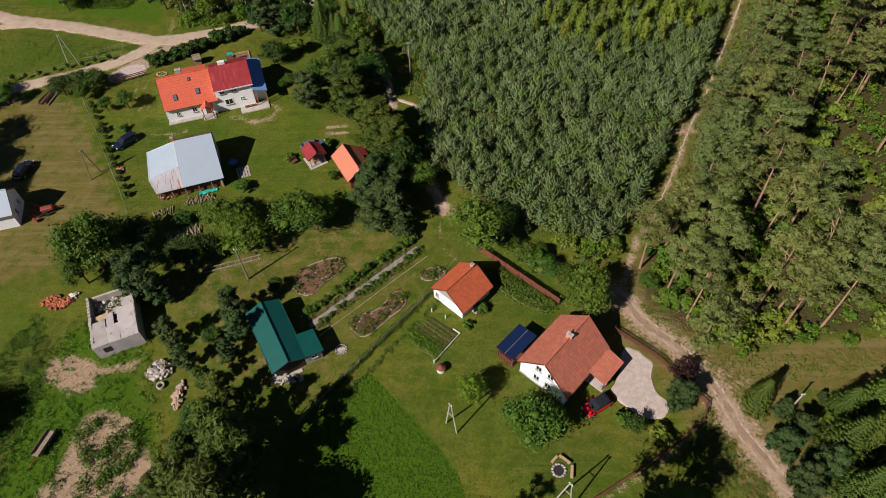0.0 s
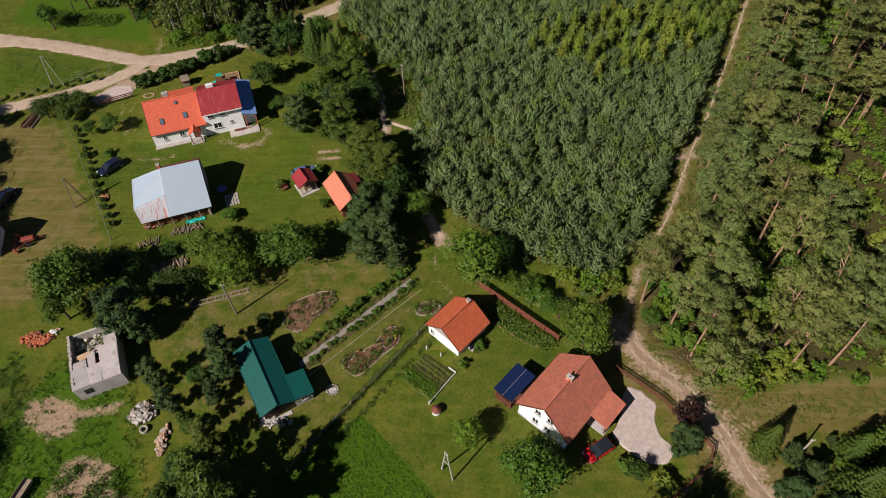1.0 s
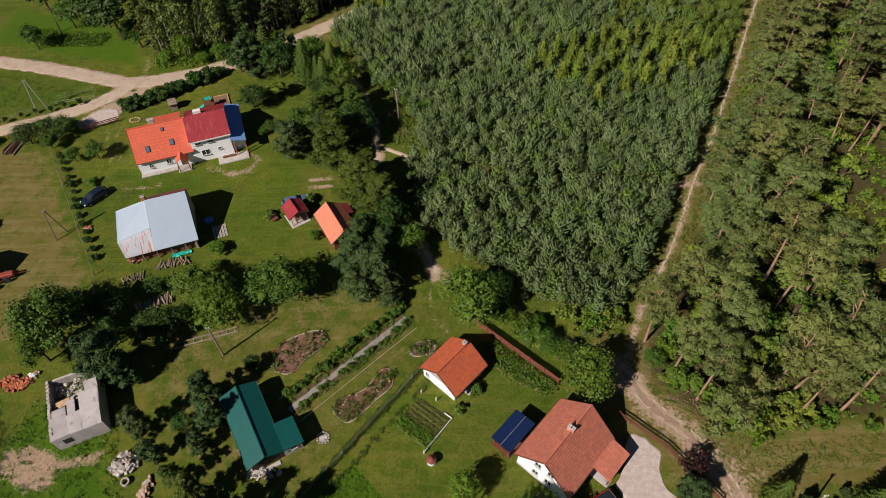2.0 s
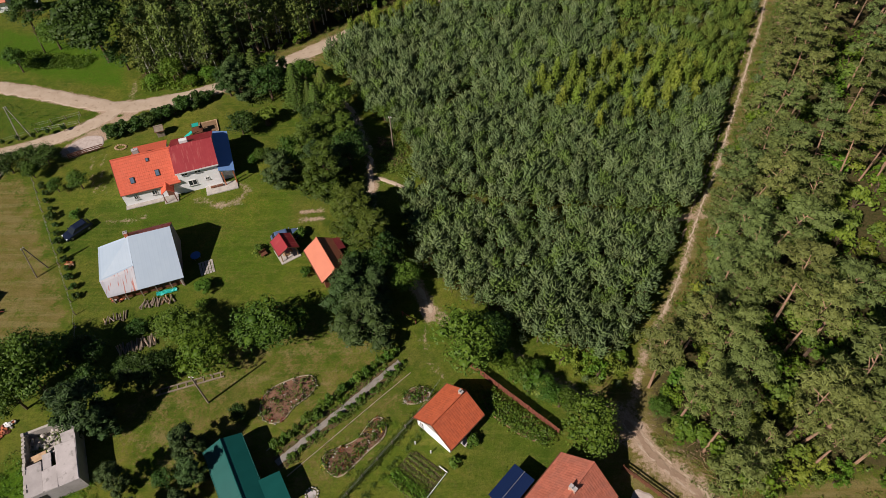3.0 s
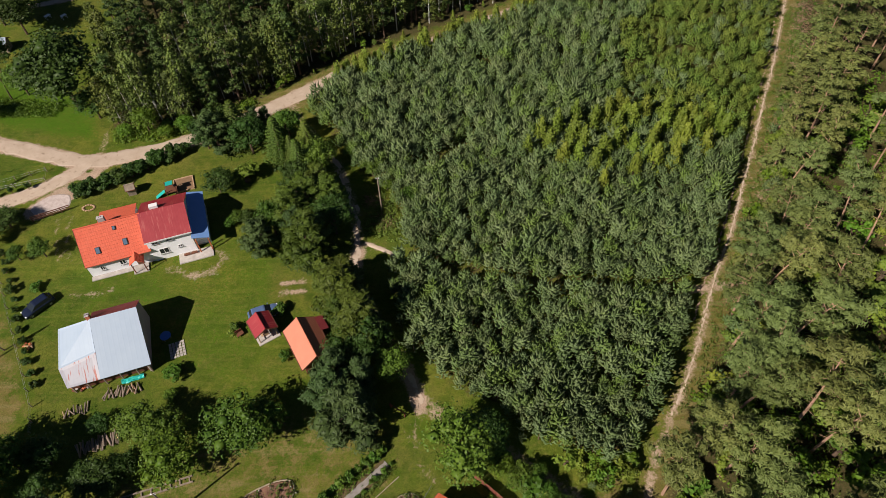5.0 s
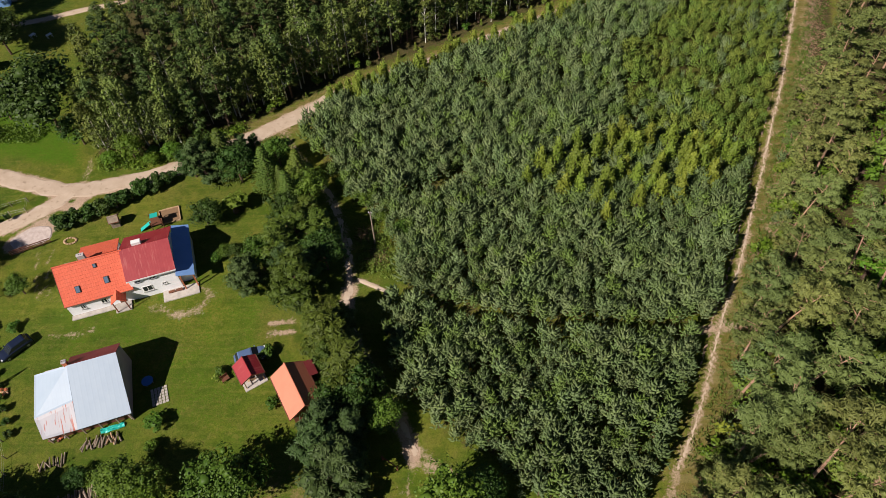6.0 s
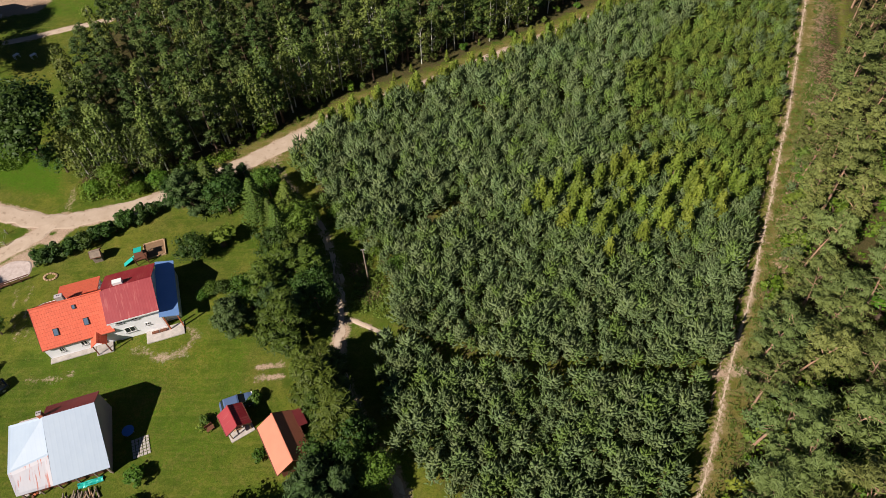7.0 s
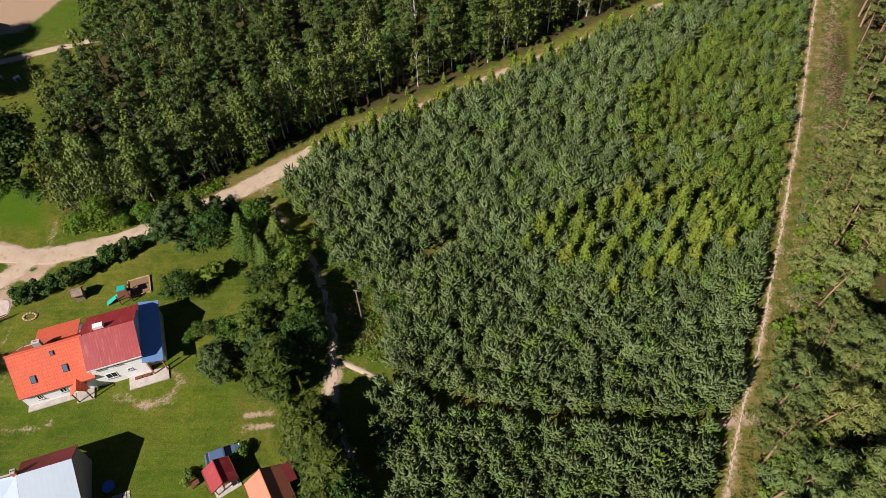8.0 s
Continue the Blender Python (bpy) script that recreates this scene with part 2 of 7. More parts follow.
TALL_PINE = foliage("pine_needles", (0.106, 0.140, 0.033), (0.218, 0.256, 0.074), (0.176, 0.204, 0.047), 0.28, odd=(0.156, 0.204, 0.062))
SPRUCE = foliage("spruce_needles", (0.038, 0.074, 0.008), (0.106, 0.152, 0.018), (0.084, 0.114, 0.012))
BLUE_SPRUCE = foliage("grey_green_needles", (0.030, 0.066, 0.016), (0.088, 0.142, 0.042), (0.060, 0.104, 0.020), 0.2)
STAND_PINE = foliage("forest_needles", (0.034, 0.066, 0.011), (0.098, 0.148, 0.034), (0.072, 0.104, 0.018))
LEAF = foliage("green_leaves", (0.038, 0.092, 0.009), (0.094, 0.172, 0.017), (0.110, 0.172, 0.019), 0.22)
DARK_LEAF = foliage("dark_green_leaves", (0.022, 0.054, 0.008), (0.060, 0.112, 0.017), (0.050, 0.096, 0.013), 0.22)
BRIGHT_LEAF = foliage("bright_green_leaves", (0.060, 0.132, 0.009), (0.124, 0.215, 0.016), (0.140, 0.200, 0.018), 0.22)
BIRCH_LEAF = foliage("birch_leaves", (0.070, 0.110, 0.018), (0.150, 0.196, 0.040), (0.148, 0.170, 0.036), 0.22)
GOLD_LEAF = foliage("yellow_green_leaves", (0.112, 0.172, 0.018), (0.205, 0.262, 0.034), (0.185, 0.216, 0.030), 0.28)
PURPLE_LEAF = foliage("dark_purple_leaves", (0.022, 0.010, 0.010), (0.045, 0.018, 0.016), (0.06, 0.02, 0.015), 0.2)
RED_BLOOM = foliage("red_flowers", (0.25, 0.03, 0.015), (0.40, 0.06, 0.03), (0.20, 0.05, 0.02), 0.2)
YELLOW_BLOOM = foliage("yellow_flowers", (0.45, 0.30, 0.02), (0.55, 0.40, 0.04), (0.35, 0.28, 0.03), 0.2)
PALE_BLOOM = foliage("pale_flowers", (0.28, 0.24, 0.20), (0.36, 0.29, 0.26), (0.20, 0.20, 0.12), 0.2)
GRASS = foliage("long_grass", (0.052, 0.122, 0.008), (0.095, 0.190, 0.012), (0.105, 0.175, 0.016), 0.22)
GROWTH = foliage("olive_green_leaves", (0.074, 0.124, 0.016), (0.158, 0.218, 0.036), (0.138, 0.178, 0.024), 0.22)
DEAD_TWIGS = surface("brown_dead_twigs", (0.36, 0.225, 0.145), (0.27, 0.165, 0.11), 2.0, 12, 0.95, 0.03)


# ---- mesh helpers ----
def part(name, bm, material, parent=None, label="", smooth=False):
    """Links a bmesh as one mesh object, under a thing or a part."""
    data = bpy.data.meshes.new(name)
    bmesh.ops.recalc_face_normals(bm, faces=bm.faces)
    for f in bm.faces:
        f.smooth = smooth
    bm.to_mesh(data)
    bm.free()
    data.materials.append(material)
    ob = new(name, data)
    ob.parent = parent
    return tagged(ob, label)


def thing(name, m, label, category, group="", kind=""):
    ob = new(name)
    ob.empty_display_size = 0.2
    ob.matrix_basis = m
    return tagged(ob, label, category, group, kind)


def box(bm, x0, y0, z0, x1, y1, z1, bevel=0.0):
    made = bmesh.ops.create_cube(bm, size=1.0, matrix=Matrix.LocRotScale(((x0 + x1) / 2, (y0 + y1) / 2, (z0 + z1) / 2), None, (abs(x1 - x0), abs(y1 - y0), abs(z1 - z0))))
    if bevel:
        edges = list({e for v in made["verts"] for e in v.link_edges})
        bmesh.ops.bevel(bm, geom=edges, offset=bevel, segments=1, affect="EDGES")
    return bm


def boxed(*args, bevel=0.0):
    return box(bmesh.new(), *args, bevel=bevel)


def rod(bm, p, q, r0, r1=None, sides=6):
    """A tapered round bar from p to q."""
    p, q = Vector(p), Vector(q)
    r1 = r0 if r1 is None else r1
    turn = (q - p).to_track_quat("Z", "Y").to_matrix().to_4x4()
    bmesh.ops.create_cone(bm, cap_ends=True, segments=sides, radius1=r0, radius2=max(r1, 0.002), depth=(q - p).length, matrix=Matrix.Translation((p + q) / 2) @ turn)
    return bm


def slab(bm, corners, thick):
    """A flat plate under the given corners."""
    top = [bm.verts.new(c) for c in corners]
    low = [bm.verts.new((c[0], c[1], c[2] - thick)) for c in corners]
    bm.faces.new(top)
    bm.faces.new(low[::-1])
    for i in range(len(top)):
        j = (i + 1) % len(top)
        bm.faces.new((top[i], low[i], low[j], top[j]))
    return bm


def upright(bm, outline, axis, at, thick):
    """A wall plate: outline in (across, z), standing at x or y = at."""
    rings = []
    for off in (at, at + thick):
        rings.append([bm.verts.new((off, a, z) if axis == "x" else (a, off, z)) for a, z in outline])
    bm.faces.new(rings[0])
    bm.faces.new(rings[1][::-1])
    for i in range(len(outline)):
        j = (i + 1) % len(outline)
        bm.faces.new((rings[0][i], rings[1][i], rings[1][j], rings[0][j]))
    return bm


def lump(bm, at, size, rng, div=1, rough=0.25):
    """An uneven stone or heap."""
    made = bmesh.ops.create_icosphere(bm, subdivisions=div, radius=1.0)
    for v in made["verts"]:
        k = 1 + rng.uniform(-rough, rough)
        v.co = Vector((v.co.x * size[0] * k + at[0], v.co.y * size[1] * k + at[1], v.co.z * size[2] * k + at[2]))
    return bm


# ---- plants ----
LUMP = np.array(((1, 0, 0), (0, 1, 0), (-1, 0, 0), (0, -1, 0), (0, 0, 1), (0, 0, -1)), float)
LUMP_SIDES = np.array([(i, (i + 1) % 4, 4) for i in range(4)] + [((i + 1) % 4, i, 5) for i in range(4)])


class Tufts:
    """Gathers many small leaf or needle shapes into one mesh."""

    def __init__(self, seed):
        self.rng = np.random.default_rng(seed)
        self.v, self.f, self.tint, self.n = [], [], [], 0

    def put(self, verts, faces, tint):
        self.v.append(verts)
        self.f.append(faces + self.n)
        self.tint.append(tint)
        self.n += len(verts)

    def cones(self, base, way, length, radius, tint):
        base, way = np.asarray(base, float).reshape(-1, 3), np.asarray(way, float).reshape(-1, 3)
        k = len(base)
        way = way / np.linalg.norm(way, axis=1, keepdims=True)
        side = np.cross(way, self.rng.normal(size=(k, 3)))
        side /= np.linalg.norm(side, axis=1, keepdims=True)
        other = np.cross(way, side)
        length, radius = np.broadcast_to(length, k)[:, None], np.broadcast_to(radius, k)[:, None]
        rows = []
        for a in (0, 2.0944, 4.18879):
            rows.append(base + way * length * 0.22 + (side * math.cos(a) + other * math.sin(a)) * radius)
        rows.append(base + way * length)
        rows.append(base)
        verts = np.stack(rows, 1).reshape(-1, 3)
        one = np.array([(0, 1, 3), (1, 2, 3), (2, 0, 3)])
        self.put(verts, (one[None] + 5 * np.arange(k)[:, None, None]).reshape(-1, 3), np.repeat(np.broadcast_to(tint, k), 5))

    def leaves(self, at, face, size, tint, slim=0.62, wild=0.45):
        at, face = np.asarray(at, float).reshape(-1, 3), np.asarray(face, float).reshape(-1, 3)
        k = len(at)
        face = face / np.linalg.norm(face, axis=1, keepdims=True) + self.rng.normal(size=(k, 3)) * wild
        face /= np.linalg.norm(face, axis=1, keepdims=True)
        a = np.cross(face, self.rng.normal(size=(k, 3)))
        a /= np.linalg.norm(a, axis=1, keepdims=True)
        b = np.cross(face, a)
        s = np.broadcast_to(size, k)[:, None]
        verts = np.stack([at - a * s, at + b * s * slim + face * s * 0.15, at + a * s, at - b * s * slim + face * s * 0.15], 1).reshape(-1, 3)
        one = np.array([(0, 1, 2), (0, 2, 3)])
        self.put(verts, (one[None] + 4 * np.arange(k)[:, None, None]).reshape(-1, 3), np.repeat(np.broadcast_to(tint, k), 4))

    def lumps(self, at, size, tint):
        """Solid cores added inside the foliage to block light: uneven eight-sided lumps."""
        at, size = np.asarray(at, float).reshape(-1, 1, 3), np.asarray(size, float).reshape(-1, 1, 3)
        k = len(at)
        verts = at + LUMP * size * self.rng.uniform(0.8, 1.25, (k, 6, 1))
        self.put(verts.reshape(-1, 3), (LUMP_SIDES[None] + 6 * np.arange(k)[:, None, None]).reshape(-1, 3), np.repeat(np.broadcast_to(tint, k), 6))

    def arrays(self):
        return np.concatenate(self.v), np.concatenate(self.f), np.concatenate(self.tint)

    def mesh(self, name, material):
        return mesh_from(name, *self.arrays(), material)


def mesh_from(name, verts, faces, tint, material, own=None):
    data = bpy.data.meshes.new(name)
    k = len(faces)
    data.vertices.add(len(verts))
    data.vertices.foreach_set("co", np.ascontiguousarray(verts, dtype=np.float32).ravel())
    data.loops.add(3 * k)
    data.loops.foreach_set("vertex_index", np.ascontiguousarray(faces, dtype=np.int32).ravel())
    data.polygons.add(k)
    data.polygons.foreach_set("loop_start", np.arange(0, 3 * k, 3, dtype=np.int32))
    data.attributes.new("tint", "FLOAT", "POINT").data.foreach_set("value", np.ascontiguousarray(tint, dtype=np.float32))
    if own is not None:
        data.attributes.new("own", "FLOAT", "POINT").data.foreach_set("value", np.ascontiguousarray(own, dtype=np.float32))
    data.update(calc_edges=True)
    data.materials.append(material)
    return data


def stem_mesh(name, rods, material, sides=6):
    """Trunk and limbs: open tapered tubes, thin ones with fewer sides."""
    verts, faces = [], []
    for p, q, r0, r1 in rods:
        p, q = Vector(p), Vector(q)
        turn = (q - p).to_track_quat("Z", "Y").to_matrix()
        k, n = (sides if r0 > 0.07 else 3), len(verts)
        for c, r in ((p, r0), (q, r1)):
            verts += [c + turn @ Vector((r * math.cos(6.2832 * i / k), r * math.sin(6.2832 * i / k), 0)) for i in range(k)]
        faces += [(n + i, n + (i + 1) % k, n + k + (i + 1) % k, n + k + i) for i in range(k)]
    data = bpy.data.meshes.new(name)
    data.from_pydata(verts, [], faces)
    data.materials.append(material)
    return data


def young_pine(seed, material=None):
    t = Tufts(seed)
    r, h = t.rng, 3.6
    rods = [((0, 0, 0), (0, 0, h * 0.9), 0.06, 0.02)]
    for i, z in enumerate((1.35, 1.95, 2.5, 3.0)):
        reach = (1.0 * (1 - (z / h) ** 1.6) + 0.2) * r.uniform(0.85, 1.15)
        count = 5
        a = np.arange(count) * 6.2832 / count + r.uniform(-0.45, 0.45, count) + r.uniform(0, 6.28)
        rr = reach * r.uniform(0.6, 1.2, count)
        out = np.stack([np.cos(a), np.sin(a), r.uniform(-0.1, 0.15, count)], 1)
        base = out * (rr * 0.2)[:, None] + [0, 0, z]
        # shade between the plants put into the tint: low whorls darker, tops lighter
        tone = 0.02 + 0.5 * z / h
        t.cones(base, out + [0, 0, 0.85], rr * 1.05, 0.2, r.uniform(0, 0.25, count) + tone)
        tip = base + (out + [0, 0, 0.5]) * (rr * r.uniform(0.4, 0.65, count))[:, None]
        for s in (-0.9, 0.9):
            sa = np.stack([np.cos(a + s), np.sin(a + s), r.uniform(0.9, 2.6, count)], 1)
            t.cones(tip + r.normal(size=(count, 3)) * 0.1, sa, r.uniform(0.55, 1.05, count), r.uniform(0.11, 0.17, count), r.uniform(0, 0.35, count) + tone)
    k = 5
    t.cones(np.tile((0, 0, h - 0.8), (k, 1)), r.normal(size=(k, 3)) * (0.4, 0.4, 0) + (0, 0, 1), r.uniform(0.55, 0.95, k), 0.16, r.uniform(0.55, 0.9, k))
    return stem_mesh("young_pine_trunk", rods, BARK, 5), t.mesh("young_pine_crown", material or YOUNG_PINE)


def tall_pine(seed, h=15.0, low=0.45, spread=3.0, material=None, per=38, bark=None, thick=1.0, limbs=14, cone=0.0, core=0.55):
    """A pine: bare trunk, dead stubs, and limbs that carry flat pads of needle sprays; cone narrows the crown towards its top."""
    t = Tufts(seed)
    r = t.rng
    bend = r.normal(size=2) * 0.4
    axis = lambda z: np.array((bend[0] * (z / h) ** 2 * 2, bend[1] * (z / h) ** 2 * 2, z))
    zs = np.linspace(0, h * 0.95, 6)
    rods = [(axis(zs[i]), axis(zs[i + 1]), 0.21 * (1 - 0.17 * i), 0.21 * (1 - 0.17 * (i + 1))) for i in range(5)]
    for z in np.linspace(h * max(0.05, low - 0.22), h * low, 7):
        a = r.uniform(0, 6.28)
        rods.append((axis(z), axis(z) + np.array((math.cos(a), math.sin(a), 0.25)) * r.uniform(0.8, 2.0), 0.04, 0.01))
    for i in range(limbs):
        f = (i + r.uniform(0, 0.9)) / limbs
        z = h * (low + (0.96 - low) * f)
        wide = (0.45 + 0.55 * math.sin(math.pi * min(0.95, 0.28 + 0.67 * f))) * (1 - cone * f)
        reach = spread * wide * r.uniform(0.55, 1.12)
        a = i * 2.4 + r.uniform(-0.5, 0.5)
        out = np.array((math.cos(a), math.sin(a), 0.15 + 0.5 * f))
        side = np.array((-math.sin(a), math.cos(a), 0))
        p, q = axis(z), axis(z) + out * reach
        rods.append((p, q, 0.06, 0.015))
        for d, s, big in ((0.5, 0.0, 0.85), (0.8, 0.5, 0.8), (0.84, -0.5, 0.8), (1.06, 0.0, 0.9)):
            c = p + (q - p) * d + side * s * reach * 0.55 + r.normal(size=3) * 0.16
            k = per
            off = r.normal(size=(k, 3)) + out * 0.25
            off /= np.linalg.norm(off, axis=1, keepdims=True)
            off[:, 2] = np.where(off[:, 2] < -0.25, -off[:, 2], off[:, 2])
            size = big * (spread / 2.8) ** 0.6 * r.uniform(0.75, 1.2) * (1 - 0.45 * cone * f)
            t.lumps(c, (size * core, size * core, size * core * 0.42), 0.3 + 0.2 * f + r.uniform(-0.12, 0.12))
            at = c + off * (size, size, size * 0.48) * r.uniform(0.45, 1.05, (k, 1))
            # light from above painted into the tint: pad tops and upper limbs lighter
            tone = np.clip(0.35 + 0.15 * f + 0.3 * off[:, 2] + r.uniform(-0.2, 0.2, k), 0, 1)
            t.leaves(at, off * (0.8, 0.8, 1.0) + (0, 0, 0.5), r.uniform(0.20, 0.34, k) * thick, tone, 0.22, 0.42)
    k = 20
    off = r.normal(size=(k, 3)) * (0.42, 0.42, 0.25)
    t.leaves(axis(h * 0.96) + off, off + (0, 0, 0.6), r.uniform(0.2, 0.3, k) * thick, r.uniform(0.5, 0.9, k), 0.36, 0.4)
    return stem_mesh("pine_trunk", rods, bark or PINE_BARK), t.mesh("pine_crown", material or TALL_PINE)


def spruce(seed, h=8.0, base=1.75, material=None):
    t = Tufts(seed)
    r = t.rng
    rods = [((0, 0, 0), (0, 0, h * 0.96), 0.14, 0.02)]
    for z in np.linspace(0.4, h - 0.25, 18):
        reach = base * (1 - z / h) ** 0.85 + 0.10
        count = max(5, int(5 + 5 * reach))
        a = np.arange(count) * 6.2832 / count + r.uniform(0, 6.28)
        rr = reach * r.uniform(0.72, 1.18, count)
        droop = -0.22 + 0.5 * (z / h)
        out = np.stack([np.cos(a), np.sin(a), np.full(count, droop)], 1)
        for d in (0.28, 0.55, 0.82):
            p = np.array((0, 0, z)) + out * (rr * d)[:, None]
            for s in (-0.75, 0.0, 0.75):
                way = np.stack([np.cos(a + s), np.sin(a + s), np.full(count, droop + 0.18)], 1)
                # tint rises from the trunk out to the branch ends
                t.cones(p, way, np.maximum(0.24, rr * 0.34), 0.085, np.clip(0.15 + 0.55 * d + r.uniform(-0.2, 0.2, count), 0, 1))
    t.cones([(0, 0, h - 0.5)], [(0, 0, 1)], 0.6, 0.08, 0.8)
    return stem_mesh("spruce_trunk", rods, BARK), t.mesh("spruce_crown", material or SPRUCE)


def broadleaf(seed, h=6.0, spread=2.9, material=None, count=40, per=104, size=0.118, low=0.25):
    t = Tufts(seed)
    r = t.rng
    fork = np.array((0, 0, h * 0.3))
    rods = [((0, 0, 0), tuple(fork), 0.19, 0.13)]
    mid = np.array((0, 0, h * (0.5 + low * 0.35)))
    half = np.array((spread, spread, h * (0.5 - low * 0.35)))
    for i in range(count):
        u = r.normal(size=3)
        u /= np.linalg.norm(u)
        u[2] = abs(u[2]) * 1.1 - 0.35 if u[2] < 0 else u[2]
        c = mid + u * half * r.uniform(0.45, 0.82)
        rods.append((fork, c, 0.06, 0.012))
        big = r.uniform(0.7, 1.2) * spread * 0.33
        off = r.normal(size=(per, 3))
        off /= np.linalg.norm(off, axis=1, keepdims=True)
        off = off[off[:, 2] > -0.55]
        k = len(off)
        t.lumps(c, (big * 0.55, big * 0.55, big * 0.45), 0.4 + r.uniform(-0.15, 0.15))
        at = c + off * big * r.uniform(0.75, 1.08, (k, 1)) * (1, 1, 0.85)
        # top light painted in: leaves above each clump lighter, those below darker
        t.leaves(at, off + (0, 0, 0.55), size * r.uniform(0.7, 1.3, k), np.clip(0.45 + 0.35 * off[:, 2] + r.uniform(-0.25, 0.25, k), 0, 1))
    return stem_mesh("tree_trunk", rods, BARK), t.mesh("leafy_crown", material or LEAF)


def birch(seed, h=12.0, spread=1.6, material=None, bark=None, slim=False):
    """A slender tree whose sprays of leaves hang down, or rise when slim."""
    t = Tufts(seed)
    r = t.rng
    rods = [((0, 0, 0), (0, 0, h * 0.5), 0.11, 0.07), ((0, 0, h * 0.5), (0, 0, h * 0.96), 0.07, 0.012)]
    for i in range(80 if slim else 58):
        f = r.uniform(0, 1) ** 0.85
        z = h * (0.1 + 0.86 * f) if slim else h * (0.12 + 0.84 * f)
        reach = (spread * (1 - f ** 1.25) * r.uniform(0.65, 1.1) + 0.06) if slim else spread * math.sin(math.pi * (0.22 + 0.74 * f)) ** 0.8 * r.uniform(0.5, 1.1) + 0.12
        a = r.uniform(0, 6.28)
        q = np.array((math.cos(a) * reach, math.sin(a) * reach, z + reach * 0.3))
        if i % 3 == 0:
            rods.append(((0, 0, z - reach * 0.4), q, 0.03, 0.006))
        if not slim or i % 3 == 0:
            t.lumps(q * (0.6, 0.6, 1) if slim else q - (0, 0, 0.12), (0.24, 0.24, 0.5) if slim else (0.28, 0.28, 0.42), 0.3 + 0.3 * f)
        k = 9 if slim else 20
        off = r.normal(size=(k, 3)) * ((0.14, 0.14, 0.26) if slim else (0.34, 0.34, 0.46))
        if not slim:
            off[:, 2] -= 0.15
        # tint also carries painted light: higher sprays and their upper leaves lighter
        t.leaves(q + off, off * 1.2 + (math.cos(a) * 0.6, math.sin(a) * 0.6, 0.45), r.uniform(0.10, 0.19, k) * (0.9 if slim else 0.95), np.clip(0.25 + 0.4 * f + 0.3 * off[:, 2] + r.uniform(-0.2, 0.25, k), 0, 1), 0.55, 0.35)
    return stem_mesh("birch_trunk", rods, bark or BIRCH_BARK), t.mesh("birch_crown", material or BIRCH_LEAF)


STOCK = {}


def kind_of(key, maker, variants):
    STOCK[key] = [maker(i) for i in range(variants)]


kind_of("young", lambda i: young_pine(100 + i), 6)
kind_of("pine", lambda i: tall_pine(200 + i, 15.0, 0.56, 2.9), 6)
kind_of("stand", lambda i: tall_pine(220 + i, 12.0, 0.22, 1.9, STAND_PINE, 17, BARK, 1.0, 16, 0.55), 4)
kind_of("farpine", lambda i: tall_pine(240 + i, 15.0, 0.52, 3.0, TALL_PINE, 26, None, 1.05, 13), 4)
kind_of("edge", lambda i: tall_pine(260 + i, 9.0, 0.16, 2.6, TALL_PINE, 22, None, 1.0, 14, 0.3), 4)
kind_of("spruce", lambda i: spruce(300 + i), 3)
kind_of("grey", lambda i: tall_pine(330 + i, 7.5, 0.08, 2.5, BLUE_SPRUCE, 32, BARK, 0.9, 24, 0.4, 0.75), 3)
kind_of("bushy", lambda i: tall_pine(350 + i, 10.0, 0.05, 2.5, SPRUCE, 30, BARK, 1.0, 24, 0.55, 0.75), 3)
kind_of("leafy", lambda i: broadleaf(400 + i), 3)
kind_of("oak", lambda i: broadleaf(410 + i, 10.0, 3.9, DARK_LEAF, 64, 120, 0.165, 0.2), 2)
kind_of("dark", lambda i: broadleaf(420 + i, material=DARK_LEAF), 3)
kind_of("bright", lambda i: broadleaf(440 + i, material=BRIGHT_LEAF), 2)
kind_of("birch", lambda i: birch(500 + i), 4)
kind_of("larch", lambda i: birch(520 + i, 4.6, 0.84, GOLD_LEAF, BARK, True), 3)
kind_of("under", lambda i: broadleaf(590 + i, 3.0, 1.5, (BRIGHT_LEAF, GOLD_LEAF, GROWTH)[i], 10, 32, 0.19, 0.05), 3)
kind_of("purple", lambda i: broadleaf(540 + i, 3.0, 1.4, PURPLE_LEAF, 14, 60), 1)
kind_of("shrub", lambda i: broadleaf(560 + i, 1.6, 0.95, None, 10, 45, 0.16, 0.05), 3)
kind_of("darkshrub", lambda i: broadleaf(570 + i, 2.0, 1.2, DARK_LEAF, 12, 60, 0.17, 0.05), 3)
kind_of("goldshrub", lambda i: broadleaf(580 + i, 1.6, 0.95, GOLD_LEAF, 10, 45, 0.16, 0.05), 2)
